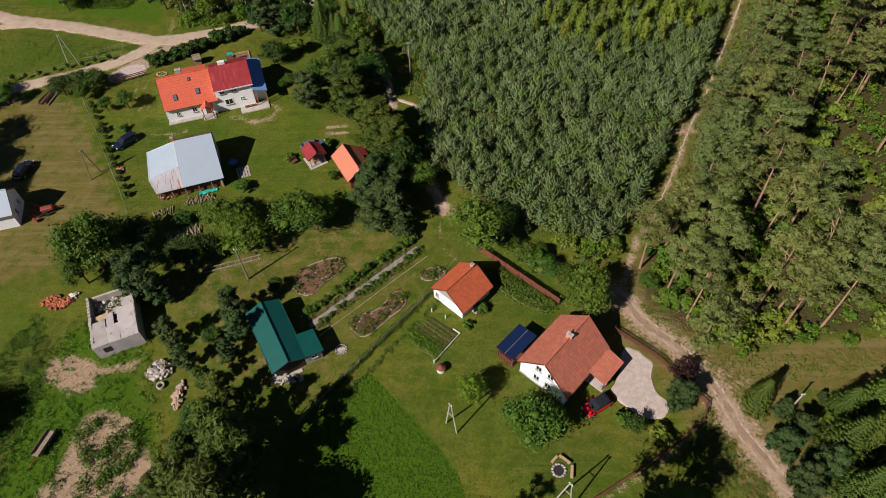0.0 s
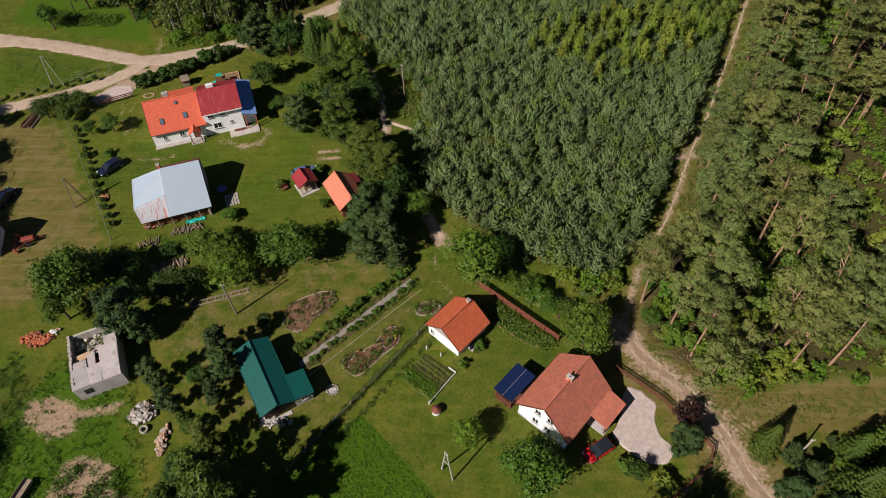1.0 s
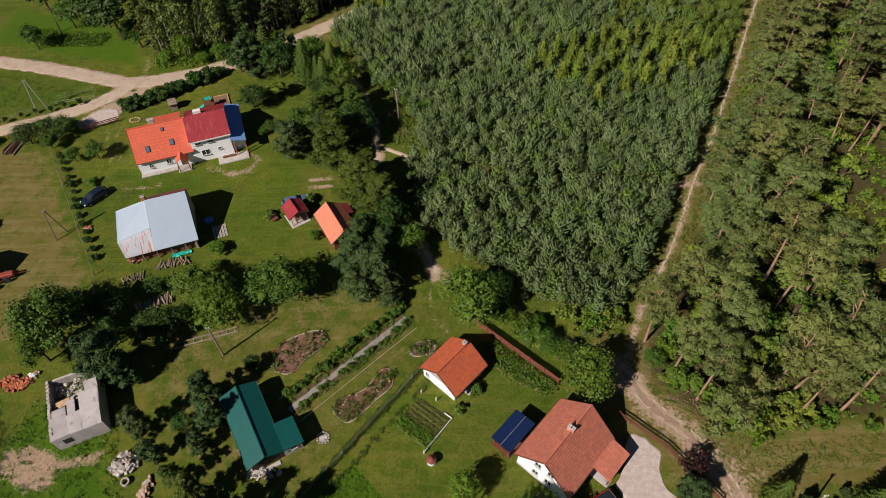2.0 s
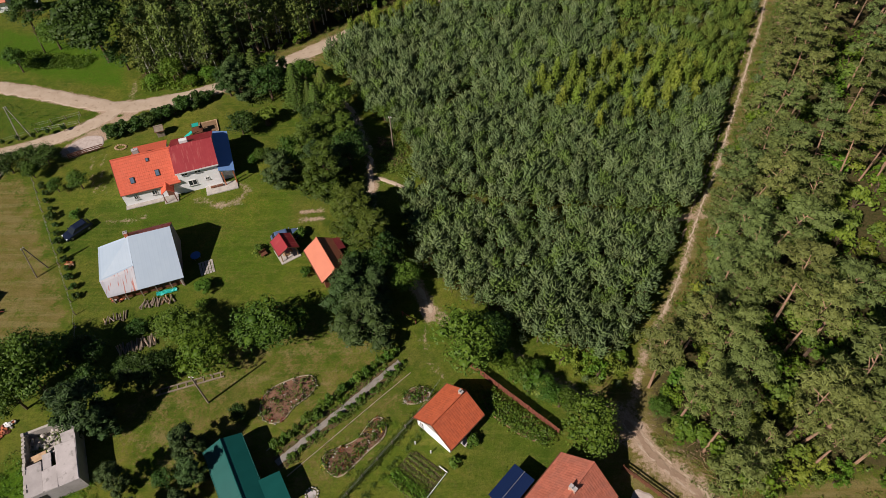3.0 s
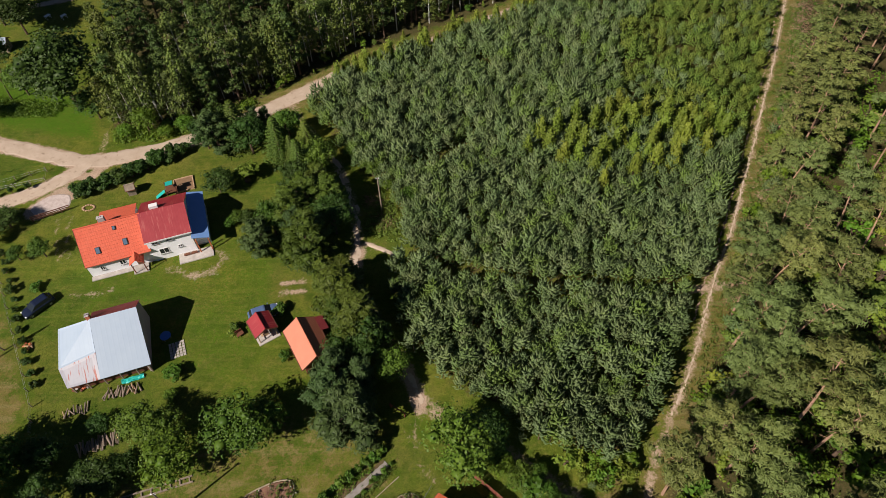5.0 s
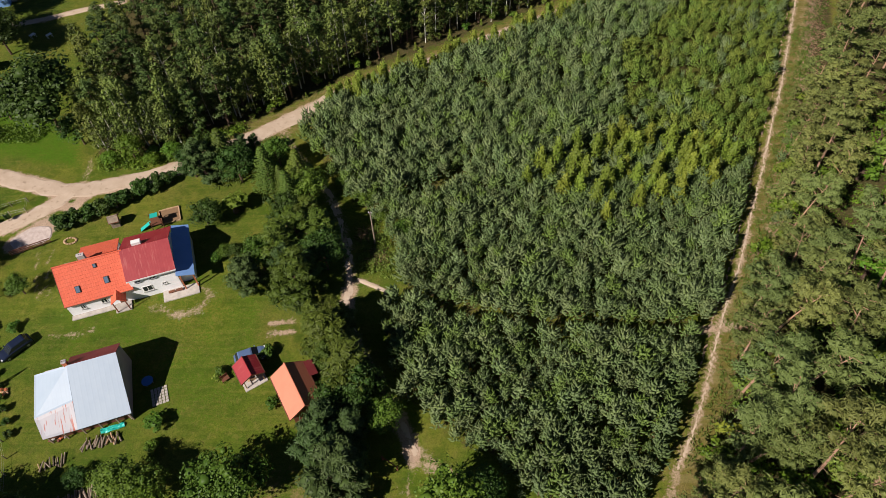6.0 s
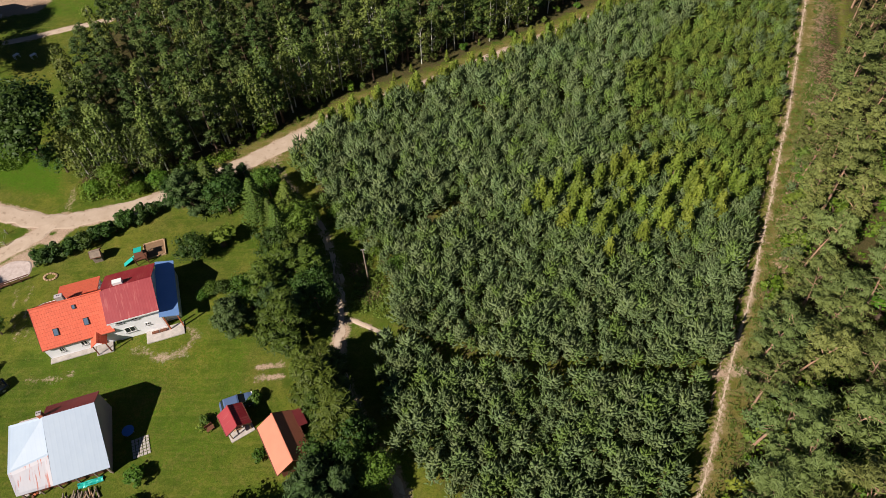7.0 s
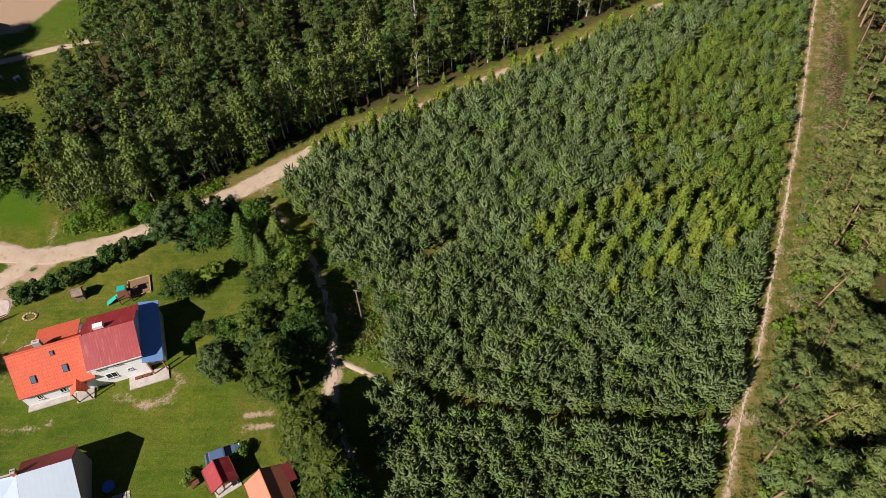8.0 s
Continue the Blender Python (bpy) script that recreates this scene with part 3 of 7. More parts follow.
WORDS = {
    "young": ("young_pine_tree", "young blue-green pine in a dense plantation", "tree", "plantation pines"),
    "pine": ("pine_tree", "tall pine with a bare reddish trunk and olive crown", "tree", "tall forest pines"),
    "farpine": ("pine_tree", "tall pine with a bare reddish trunk and olive crown", "tree", "tall forest pines"),
    "edge": ("pine_tree", "bushy olive pine at the edge of the forest ride", "tree", "edge pines"),
    "stand": ("forest_pine_tree", "slender grey-green pine in a dense stand", "tree", "pines beyond the road"),
    "spruce": ("spruce_tree", "conical green spruce with drooping branches", "tree", "spruces"),
    "bushy": ("conifer_tree", "bushy olive-green conifer branching down to the ground", "tree", "bushy conifers"),
    "grey": ("garden_pine_tree", "bushy grey-green pine branching down to the grass", "tree", "garden pines"),
    "leafy": ("broadleaf_tree", "round leafy green tree standing in grass", "tree", "garden trees"),
    "oak": ("broadleaf_tree", "large dark-green spreading broadleaf tree", "tree", "large leafy trees"),
    "dark": ("broadleaf_tree", "dense dark-green leafy tree", "tree", "dark leafy trees"),
    "bright": ("broadleaf_tree", "bright green leafy tree in full sun", "tree", "bright leafy trees"),
    "birch": ("birch_tree", "slender birch with white trunk and hanging leaves", "tree", "birches by the road"),
    "larch": ("young_birch_tree", "slim young yellow-green birch among the pines", "tree", "young birches"),
    "under": ("undergrowth_bush", "bright green bush growing under tall pines", "bush", "undergrowth bushes"),
    "purple": ("purple_tree", "small tree with dark purple leaves by the gate", "tree", ""),
    "shrub": ("shrub", "low green leafy shrub in the grass", "shrub", "shrubs"),
    "darkshrub": ("hedge_shrub", "dark-green clipped shrub of a garden hedge", "shrub", "hedge shrubs"),
    "goldshrub": ("shrub", "low yellow-green shrub in the grass", "shrub", "yellow shrubs"),
}
HEIGHT = {"young": 3.6, "pine": 15.0, "farpine": 15.0, "edge": 9.0, "stand": 12.0, "spruce": 8.0, "grey": 7.5, "bushy": 10.0, "leafy": 6.0, "oak": 10.0, "dark": 6.0, "bright": 6.0, "birch": 12.0, "larch": 4.6, "under": 3.0, "purple": 3.0, "shrub": 1.6, "darkshrub": 2.0, "goldshrub": 1.6}
dice = random.Random(7)


def plant(key, x, y, h, wide=1.0, lean=1.5, label=""):
    """Plants one tree or shrub of that height; wide stretches its spread."""
    name, words, category, group = WORDS[key]
    trunk, crown = dice.choice(STOCK[key])
    s = h / HEIGHT[key]
    m = pose(x, y, -0.03, dice.uniform(-lean, lean), dice.uniform(-lean, lean), dice.uniform(0, 360)) @ Matrix.Diagonal((s * wide, s * wide, s, 1))
    root = thing(name, m, label or words, category, group)
    for n, data in (("trunk", trunk), ("crown", crown)):
        ob = new(n, data)
        ob.parent = root
    return root


# ---- plan: roads, plots and woods ----
ROAD = [(-98, 119.5), (-91.7, 117.0), (-78, 114.2), (-66.9, 111.0), (-59.5, 108.6), (-53, 110.0), (-46.9, 111.6), (-39, 115.6), (-32.4, 120.2), (-26.7, 124.5), (-15.8, 133.2), (0.6, 141.6), (11.8, 148.6), (25.5, 156.5), (43.1, 167.8), (75, 189), (120, 220)]
ROAD_LEFT = [(-110, 84), (-96, 89.2), (-82, 94.8), (-73, 98.3), (-65.5, 101.8), (-61.2, 105.5), (-58.5, 109.0)]
LANE = [(38.5, 20.5), (35.6, 24.0), (32.3, 30.0), (30.8, 35.3), (27.6, 40.9), (23.4, 45.2), (21.2, 49.0)]
TRACK = [(21.2, 49.0), (15.5, 53.0), (8.0, 58.4), (1.5, 62.6), (-2.6, 65.2), (-4.6, 69.4), (-9.4, 77.5), (-12.5, 85.0), (-12.3, 90.0), (-13.4, 96.6), (-14.9, 101.6), (-17.0, 107.2), (-21.6, 112.8), (-27.2, 123.0)]
RIDE = [(21.2, 49.0), (24.4, 57.0), (27.6, 63.0), (30.2, 67.0), (33.4, 73.2), (37.3, 81.8), (42.6, 91.6), (46.5, 100.0), (51.2, 110.0), (57.0, 122.8), (61.4, 132.0), (69.0, 150.0), (78.5, 172.0), (96, 212)]
SPUR = [(30.6, 36.2), (36.0, 37.2), (43, 38.4), (52.4, 39.6), (75, 42)]
FOOTPATH = [(-7.0, 88.3), (-11.4, 90.5)]
GAP = [(-9.7, 88.6), (-5.8, 88.1), (2.4, 83.9), (13.1, 81.7), (23.6, 80.8), (36.0, 81.4)]
FIELD_TRACK = [(-108.0, 154.5), (-88.7, 156.5), (-82.5, 158.4), (-76.4, 161.2), (-67.2, 164.5)]
WORN = [(-2.6, 65.2), (-3.4, 60.6), (-3.0, 57.5), (-0.8, 55.0)]


def away(px, py, line):
    """Distance of points from a line of straight pieces."""
    best = np.full(np.shape(px), 1e9)
    for (ax, ay), (bx, by) in zip(line, line[1:]):
        dx, dy = bx - ax, by - ay
        u = np.clip(((px - ax) * dx + (py - ay) * dy) / (dx * dx + dy * dy), 0, 1)
        best = np.minimum(best, np.hypot(px - ax - u * dx, py - ay - u * dy))
    return best


def inside(px, py, shape):
    hit = np.zeros(np.shape(px), bool)
    for (ax, ay), (bx, by) in zip(shape, shape[1:] + shape[:1]):
        if ay != by:
            hit ^= ((ay > py) != (by > py)) & (px < (bx - ax) * (py - ay) / (by - ay) + ax)
    return hit


def into(px, py, shape, soft=1.0):
    """1 inside the outline, 0 outside, soft across its edge."""
    d = away(px, py, shape + shape[:1])
    return np.clip(0.5 + np.where(inside(px, py, shape), d, -d) / (2 * soft), 0, 1)


def strip(px, py, line, half, soft=0.8):
    return np.clip(0.5 + (half - away(px, py, line)) / (2 * soft), 0, 1)


PLANTATION = [(-22.5, 119.0), (-17.5, 111.5), (-12.8, 104.0), (-8.2, 98.8), (-6.2, 94.5), (-5.0, 89.2), (-7.6, 83.5), (-6.0, 76.8), (-3.2, 71.0), (2.2, 66.4), (9.5, 61.2), (15.8, 57.6), (21.0, 57.2), (24.5, 62.2), (28.2, 68.2), (31.6, 74.5), (35.2, 82.2), (40.6, 93.2), (49.0, 110.0), (59.4, 132.6), (76.4, 172.0), (70, 181), (43.8, 164.6), (26.0, 153.6), (12.4, 145.8), (1.0, 138.6), (-14.8, 130.4), (-21.0, 124.2)]
PINES = [(41.5, 24.0), (34.5, 41.5), (28.5, 43.5), (24.0, 48.2), (24.6, 53.5), (29.2, 61.0), (32.6, 66.5), (36.0, 73.0), (40.4, 80.5), (45.5, 90.5), (54.5, 109.0), (63.5, 128.0), (70.0, 131.0), (76.0, 139.0), (81, 158.0), (92, 190), (128, 190), (108, 120), (92, 70), (76, 41), (52, 42.5), (41.0, 40.5)]
STAND = [(-57.0, 116.5), (-47.5, 115.8), (-40.5, 119.4), (-33.0, 124.0), (-27.0, 128.2), (-16.5, 137.2), (0, 145.2), (11.0, 152.2), (25.0, 160.4), (42, 171.5), (74, 193), (74, 215), (-66, 215), (-66, 168), (-66.5, 158), (-66.0, 142.0), (-60.5, 126.0)]
LUSH = [(-17.0, 33.0), (-11.8, 37.6), (-8.0, 33.5), (-3.4, 28.6), (-0.6, 24.8), (1.5, 18.0), (-20, 18.0), (-21.0, 30.0)]
HAY = [(-68.5, 91.5), (-51.6, 65.2), (-53, 57), (-66, 50), (-86, 52), (-95, 80), (-80, 93.0)]
WEEDS = [(-52, 46), (-56, 36), (-53, 17), (-33, 17), (-36, 31), (-39.5, 36.5), (-40.5, 42)]
BARE_UP = [(-53.7, 39.3), (-50.0, 40.4), (-46.0, 38.6), (-41.2, 39.6), (-41.4, 37.6), (-46.0, 36.8), (-45.5, 34.6), (-49.0, 34.2), (-53.0, 36.4)]
BARE_LOW = [(-48.1, 15.0), (-48.1, 21.9), (-47.1, 24.9), (-46.6, 27.9), (-45.9, 31.8), (-43.5, 32.7), (-39.9, 31.4), (-39.3, 29.0), (-36.6, 27.3), (-34.3, 24.0), (-32.8, 22.0), (-31.799999999999997, 15.0)]
YARD = [(-29.5, 33.5), (-17.8, 33.0), (-3.7, 50.4), (-5.0, 57.0), (-6.0, 62.0), (-20.0, 66.0), (-40, 56.5), (-44, 50)]


def ground():
    """One sheet, fine near the houses and coarse towards the horizon."""
    def axis(lo, hi, step):
        inner = np.arange(lo, hi + 0.01, step)
        grow = np.array((4, 12, 30, 80, 200, 500, 1200, 3000.0))
        return np.concatenate([lo - grow[::-1], inner, hi + grow])
    xs, ys = axis(-100, 96, 0.75), axis(10, 200, 0.75)
    gx, gy = np.meshgrid(xs, ys)
    gx, gy = gx.ravel(), gy.ravel()
    r = np.random.default_rng(3)
    gz = np.clip(r.normal(size=len(gx)) * 0.012, -0.03, 0.03) - 0.03
    nx, ny = len(xs), len(ys)
    i = np.arange(nx * ny).reshape(ny, nx)
    quads = np.stack([i[:-1, :-1], i[:-1, 1:], i[1:, 1:], i[1:, :-1]], -1).reshape(-1, 4)
    data = bpy.data.meshes.new("ground")
    data.vertices.add(nx * ny)
    data.vertices.foreach_set("co", np.stack([gx, gy, gz], 1).astype(np.float32).ravel())
    data.loops.add(4 * len(quads))
    data.loops.foreach_set("vertex_index", quads.astype(np.int32).ravel())
    data.polygons.add(len(quads))
    data.polygons.foreach_set("loop_start", np.arange(0, 4 * len(quads), 4, dtype=np.int32))
    sand = np.maximum.reduce([strip(gx, gy, ROAD, 1.7, 0.8), strip(gx, gy, ROAD_LEFT, 1.5, 0.8), strip(gx, gy, LANE, 1.9, 1.7) * 0.72, strip(gx, gy, TRACK, 1.2, 1.3) * 0.6, strip(gx, gy, RIDE, 0.7, 1.0) * 0.68, strip(gx, gy, FOOTPATH, 0.35, 0.6), strip(gx, gy, [(-4.6, 69.4), (-3.4, 67.0), (-2.6, 64.6)], 1.0, 1.0), strip(gx, gy, [(-12.1, 88.8), (-12.8, 84.0)], 1.0, 0.9), strip(gx, gy, [(-60.5, 106.0), (-57.5, 105.2), (-55.0, 109.6), (-58.6, 110.0)], 0.9, 1.0), strip(gx, gy, [(-57.5, 111.0), (-57.9, 116.0)], 0.5, 1.0) * 0.72, strip(gx, gy, [(-63.2, 98.2), (-60.0, 101.6)], 2.0, 0.9), strip(gx, gy, [(-59.4, 96.2), (-58.1, 91.6), (-56.0, 87.6)], 0.3, 0.9) * 0.74, strip(gx, gy, [(-57.6, 97.0), (-56.5, 92.0), (-54.6, 88.2)], 0.3, 0.9) * 0.74, strip(gx, gy, [(-52.4, 81.8), (-49.1, 82.0), (-46.8, 82.8)], 0.5, 1.2) * 0.66, strip(gx, gy, [(-39.4, 86.2), (-36.3, 85.0), (-33.2, 85.6), (-31.9, 88.0), (-33.0, 89.4)], 0.8, 1.2) * 0.66, strip(gx, gy, [(34.5, 81.2), (41.0, 82.0)], 0.6, 0.8), strip(gx, gy, FIELD_TRACK, 0.9, 1.0), strip(gx, gy, [(-22.6, 81.6), (-19.2, 82.1)], 0.35, 0.6), strip(gx, gy, [(-22.7, 83.3), (-19.3, 83.8)], 0.35, 0.6), strip(gx, gy, WORN, 0.8, 1.3) * 0.56])
    soil = np.maximum.reduce([strip(gx, gy, [(28.4, 31.0), (23.3, 27.0), (14.9, 21.9), (9.0, 18.7)], 0.5, 0.9) * 0.62, strip(gx, gy, [(x + 3.0, y - 1.3) for x, y in RIDE[5:]], 2.6, 2.5) * 0.5, strip(gx, gy, LANE, 3.0, 2.4) * 0.6, strip(gx, gy, [(33.5, 36.0), (28.5, 41.5)], 2.0, 2.0) * 0.55, into(gx, gy, BARE_UP, 1.0) * 0.72, into(gx, gy, BARE_LOW, 1.2) * 0.85, into(gx, gy, [(-102, 186), (-80, 180), (-84, 168), (-102, 164)], 1.5)])
    lush = np.maximum.reduce([into(gx, gy, [(-50, 66), (-24, 66), (-20, 78), (-22, 92), (-40, 100), (-55, 88)], 4.0) * 0.42, into(gx, gy, LUSH, 0.5) * 1.3, into(gx, gy, WEEDS, 2.0) * 0.62, into(gx, gy, [(-64, 52), (-52, 47.5), (-55, 38), (-66, 34), (-72, 44)], 3.0) * 0.46, into(gx, gy, [(-94, 111), (-78, 108.5), (-66, 105.5), (-68, 102.4), (-82, 98.5), (-94, 96)], 1.0) * 0.45, into(gx, gy, [(-92, 122), (-66, 114.5), (-58, 113), (-62, 126), (-92, 136)], 2.0) * 0.6, into(gx, gy, [(-74, 164), (-67, 167), (-67, 200), (-90, 200), (-84, 166)], 2.0) * 0.5])
    dry = np.maximum.reduce([into(gx, gy, HAY, 2.0) * 0.64, into(gx, gy, YARD, 3.0) * 0.45, strip(gx, gy, [(x + 3.0, y - 1.2) for x, y in RIDE], 4.5, 3.0) * 0.8, strip(gx, gy, SPUR, 3.5, 2.0) * 0.85, strip(gx, gy, ROAD[7:], 4.5, 2.0) * 0.62, strip(gx, gy, LANE, 6.0, 3.0) * 0.8, strip(gx, gy, [(36, 36.5), (28, 43)], 4.0, 2.0) * 0.95])
    litter = (1 - 0.9 * strip(gx, gy, SPUR, 3.5, 2.0)) * np.maximum.reduce([into(gx, gy, PINES, 3.0) * 0.9, into(gx, gy, STAND, 2.0) * 0.8, into(gx, gy, PLANTATION, 1.5) * 0.5, into(gx, gy, [(64, 128), (69, 131), (74, 142), (80, 160), (76, 160), (69, 143)], 1.5)])
    one = np.ones_like(gx)
    for name, chans in (("cover_a", (sand, soil, lush, one)), ("cover_b", (dry, litter, one * 0, one))):
        data.attributes.new(name, "FLOAT_COLOR", "POINT").data.foreach_set("color", np.stack(chans, 1).astype(np.float32).ravel())
    data.update(calc_edges=True)
    data.materials.append(GROUND)
    tagged(new("ground", data), "grassy ground with mown lawn and bare patches", "ground", kind="structure")


ground()


def ribbon(name, line, half, material, z, label, seed, ragged=0.35, step=1.2):
    """A strip of road or path with uneven edges, a little proud of the ground."""
    r = np.random.default_rng(seed)
    pts = []
    for (ax, ay), (bx, by) in zip(line, line[1:]):
        k = max(1, int(math.hypot(bx - ax, by - ay) / step))
        pts += [(ax + (bx - ax) * i / k, ay + (by - ay) * i / k) for i in range(k)]
    pts = np.array(pts + [line[-1]])
    for _ in range(4):
        pts[1:-1] = (pts[:-2] + 2 * pts[1:-1] + pts[2:]) / 4
    way = np.gradient(pts, axis=0)
    way /= np.linalg.norm(way, axis=1, keepdims=True)
    side = np.stack([-way[:, 1], way[:, 0]], 1)
    bm = bmesh.new()
    rows = []
    for p, s in zip(pts, side):
        a, b = half * (1 + r.uniform(-ragged, ragged)), half * (1 + r.uniform(-ragged, ragged))
        rows.append([bm.verts.new((*(p + s * d), h)) for d, h in ((a, z - 0.08), (a * 0.8, z), (0, z + 0.03), (-b * 0.8, z), (-b, z - 0.08))])
    for u, v in zip(rows, rows[1:]):
        for i in range(4):
            bm.faces.new((u[i], u[i + 1], v[i + 1], v[i]))
    return tagged(part(name, bm, material), label, "road", kind="structure")


ribbon("road", ROAD, 1.6, SAND, 0.035, "pale sandy village road with worn wheel tracks", 1, 0.2)
ribbon("road_branch", ROAD_LEFT, 1.4, SAND, 0.04, "pale sandy road branch past the hedge", 2, 0.2)
def worn(name, line, half, material, label, seed, step=0.45, fill=0.85):
    """A beaten track: many flat, ragged patches of bare earth along a line."""
    r = random.Random(seed)
    bm = bmesh.new()
    for (ax, ay), (bx, by) in zip(line, line[1:]):
        k = max(1, int(math.hypot(bx - ax, by - ay) / step))
        for i in range(k):
            if r.random() > fill:
                continue
            f = (i + r.random()) / k
            x, y = ax + (bx - ax) * f + r.gauss(0, half * 0.45), ay + (by - ay) * f + r.gauss(0, half * 0.2)
            size, turn, n = half * r.uniform(0.4, 1.2), math.atan2(by - ay, bx - ax), 9
            z = 0.012 + r.random() * 0.012
            ring = []
            for q in range(n):
                a = 6.2832 * q / n
                d = size * r.uniform(0.5, 1.25)
                u, v = d * 2.1 * math.cos(a), d * 0.8 * math.sin(a)
                ring.append(bm.verts.new((x + u * math.cos(turn) - v * math.sin(turn), y + u * math.sin(turn) + v * math.cos(turn), z)))
            bm.faces.new(ring)
    return tagged(part(name, bm, material), label, "track", kind="structure")


worn("ride", RIDE[2:], 0.17, SAND, "pale sandy wheel rut of the forest ride", 5, 0.2, 0.7)
worn("ride_verge", [(x - 1.0, y + 0.5) for x, y in RIDE[4:]], 0.22, TAN, "second faint rut of the forest ride", 15, 0.5, 0.6)
worn("lane_bed", LANE, 0.42, TAN, "worn dusty lane along the forest edge", 6, 0.22, 0.5)
for k, off in enumerate((-0.6, 0.6)):
    worn("lane_rut", [(x + off * 0.85, y + off * 0.5) for x, y in LANE], 0.17, SAND, "pale sandy wheel rut of the lane", 8 + k, 0.22, 0.55)
worn("track", TRACK[4:6], 0.5, SAND, "worn sandy stretch of the shaded track", 7, 0.35, 0.5)
worn("track_bend", TRACK[6:13], 0.5, SAND, "worn sandy ruts of the shaded track", 9, 0.45, 0.7)
ribbon("road_fork", [(-82.9, 116.0), (-88.0, 114.9), (-96.0, 114.2)], 0.9, SAND, 0.037, "narrow sandy fork of the village road", 3, 0.25)
ribbon("footpath", FOOTPATH, 0.28, SAND, 0.03, "narrow sandy footpath through grass", 9, 0.4)
ribbon("field_track", FIELD_TRACK, 0.8, SAND, 0.03, "narrow sandy track across a field", 10, 0.3)


# ---- houses ----
def window(parent, side, a, z, at, w=0.8, h=1.0, name="window"):
    """A framed window on a wall: side is the wall's outward way, a its place along the wall, at the wall's face."""
    bm, pane, sill = bmesh.new(), bmesh.new(), bmesh.new()
    s = 1 if side[0] == "+" else -1
    def put(target, a0, a1, z0, z1, d0, d1):
        lo, hi = sorted((at + s * d0, at + s * d1))
        if side[1] == "x":
            box(target, lo, a0, z0, hi, a1, z1)
        else:
            box(target, a0, lo, z0, a1, hi, z1)
    f = 0.07
    put(bm, a - w / 2, a - w / 2 + f, z - h / 2, z + h / 2, -0.05, 0.05)
    put(bm, a + w / 2 - f, a + w / 2, z - h / 2, z + h / 2, -0.05, 0.05)
    put(bm, a - f / 2, a + f / 2, z - h / 2 + f, z + h / 2 - f, -0.05, 0.045)
    put(bm, a - w / 2 + f, a + w / 2 - f, z + h / 2 - f, z + h / 2, -0.05, 0.05)
    put(bm, a - w / 2 + f, a + w / 2 - f, z - h / 2, z - h / 2 + f, -0.05, 0.05)
    put(pane, a - w / 2 + 0.03, a + w / 2 - 0.03, z - h / 2 + 0.03, z + h / 2 - 0.03, -0.04, 0.015)
    put(sill, a - w / 2 - 0.08, a + w / 2 + 0.08, z - h / 2 - 0.06, z - h / 2 - 0.004, -0.02, 0.14)
    ob = part(name, bm, WHITE, parent)
    part("pane", pane, GLASS, ob, "dark glass pane")
    part("sill", sill, STEEL, ob)
    return ob


def shell(parent, x0, x1, y0, y1, eave, ridge, wall, gable=None, thick=0.25, ridge_y=None):
    """Four walls; gable ends rise to the ridge."""
    mid = (y0 + y1) / 2 if ridge_y is None else ridge_y
    for at, t in ((x0, thick), (x1 - thick, thick)):
        part("gable_wall", upright(bmesh.new(), [(y0, -0.1), (y1, -0.1), (y1, eave), (mid, ridge - 0.12), (y0, eave)], "x", at, t), gable or wall, parent)
    for at in (y0, y1 - thick):
        part("side_wall", boxed(x0 + thick, at, -0.1, x1 - thick, at + thick, eave - 0.02), wall, parent)


def gable_roof(parent, length, half_a, half_b, eave, ridge, roof, thick=0.14, trim=None):
    """Two slopes along x, half_a towards -y and half_b towards +y, with a ridge cap and barge boards."""
    h = length / 2
    part("roof_slope", slab(bmesh.new(), [(-h, -half_a, eave), (h, -half_a, eave), (h, 0, ridge), (-h, 0, ridge)], thick), roof, parent)
    part("roof_slope", slab(bmesh.new(), [(-h, half_b, eave), (-h, 0.003, ridge), (h, 0.003, ridge), (h, half_b, eave)], thick), roof, parent)
    bm = rod(bmesh.new(), (-h, 0, ridge + 0.015), (h, 0, ridge + 0.015), 0.11, 0.11, 10)
    part("ridge_cap", bm, roof, parent)
    for s, half in ((-1, half_a), (1, half_b)):
        for x in (-h - 0.03, h - 0.01):
            part("barge_board", slab(bmesh.new(), [(x, s * half, eave + 0.02), (x + 0.04, s * half, eave + 0.02), (x + 0.04, s * 0.08, ridge - 0.02), (x, s * 0.08, ridge - 0.02)], 0.2), trim or WOOD, parent)
        gut = bmesh.new()
        rod(gut, (-h, s * (half + 0.05), eave - 0.06), (h, s * (half + 0.05), eave - 0.08), 0.06, 0.06, 8)
        part("gutter", gut, trim or WOOD, parent)


def chimney(parent, x, y, z0, z1, w=0.5, d=0.5, material=None):
    ob = part("chimney", boxed(x - w / 2, y - d / 2, z0, x + w / 2, y + d / 2, z1), material or PALE_STONE, parent, "pale chimney stack")
    part("chimney_cap", boxed(x - w / 2 - 0.04, y - d / 2 - 0.04, z1 + 0.004, x + w / 2 + 0.04, y + d / 2 + 0.04, z1 + 0.07, bevel=0.02), CONCRETE, ob)
    for k in (-0.12, 0.12):
        part("chimney_pot", rod(bmesh.new(), (x + k, y, z1 + 0.07), (x + k, y, z1 + 0.16), 0.06, 0.05, 8), DARK, ob)


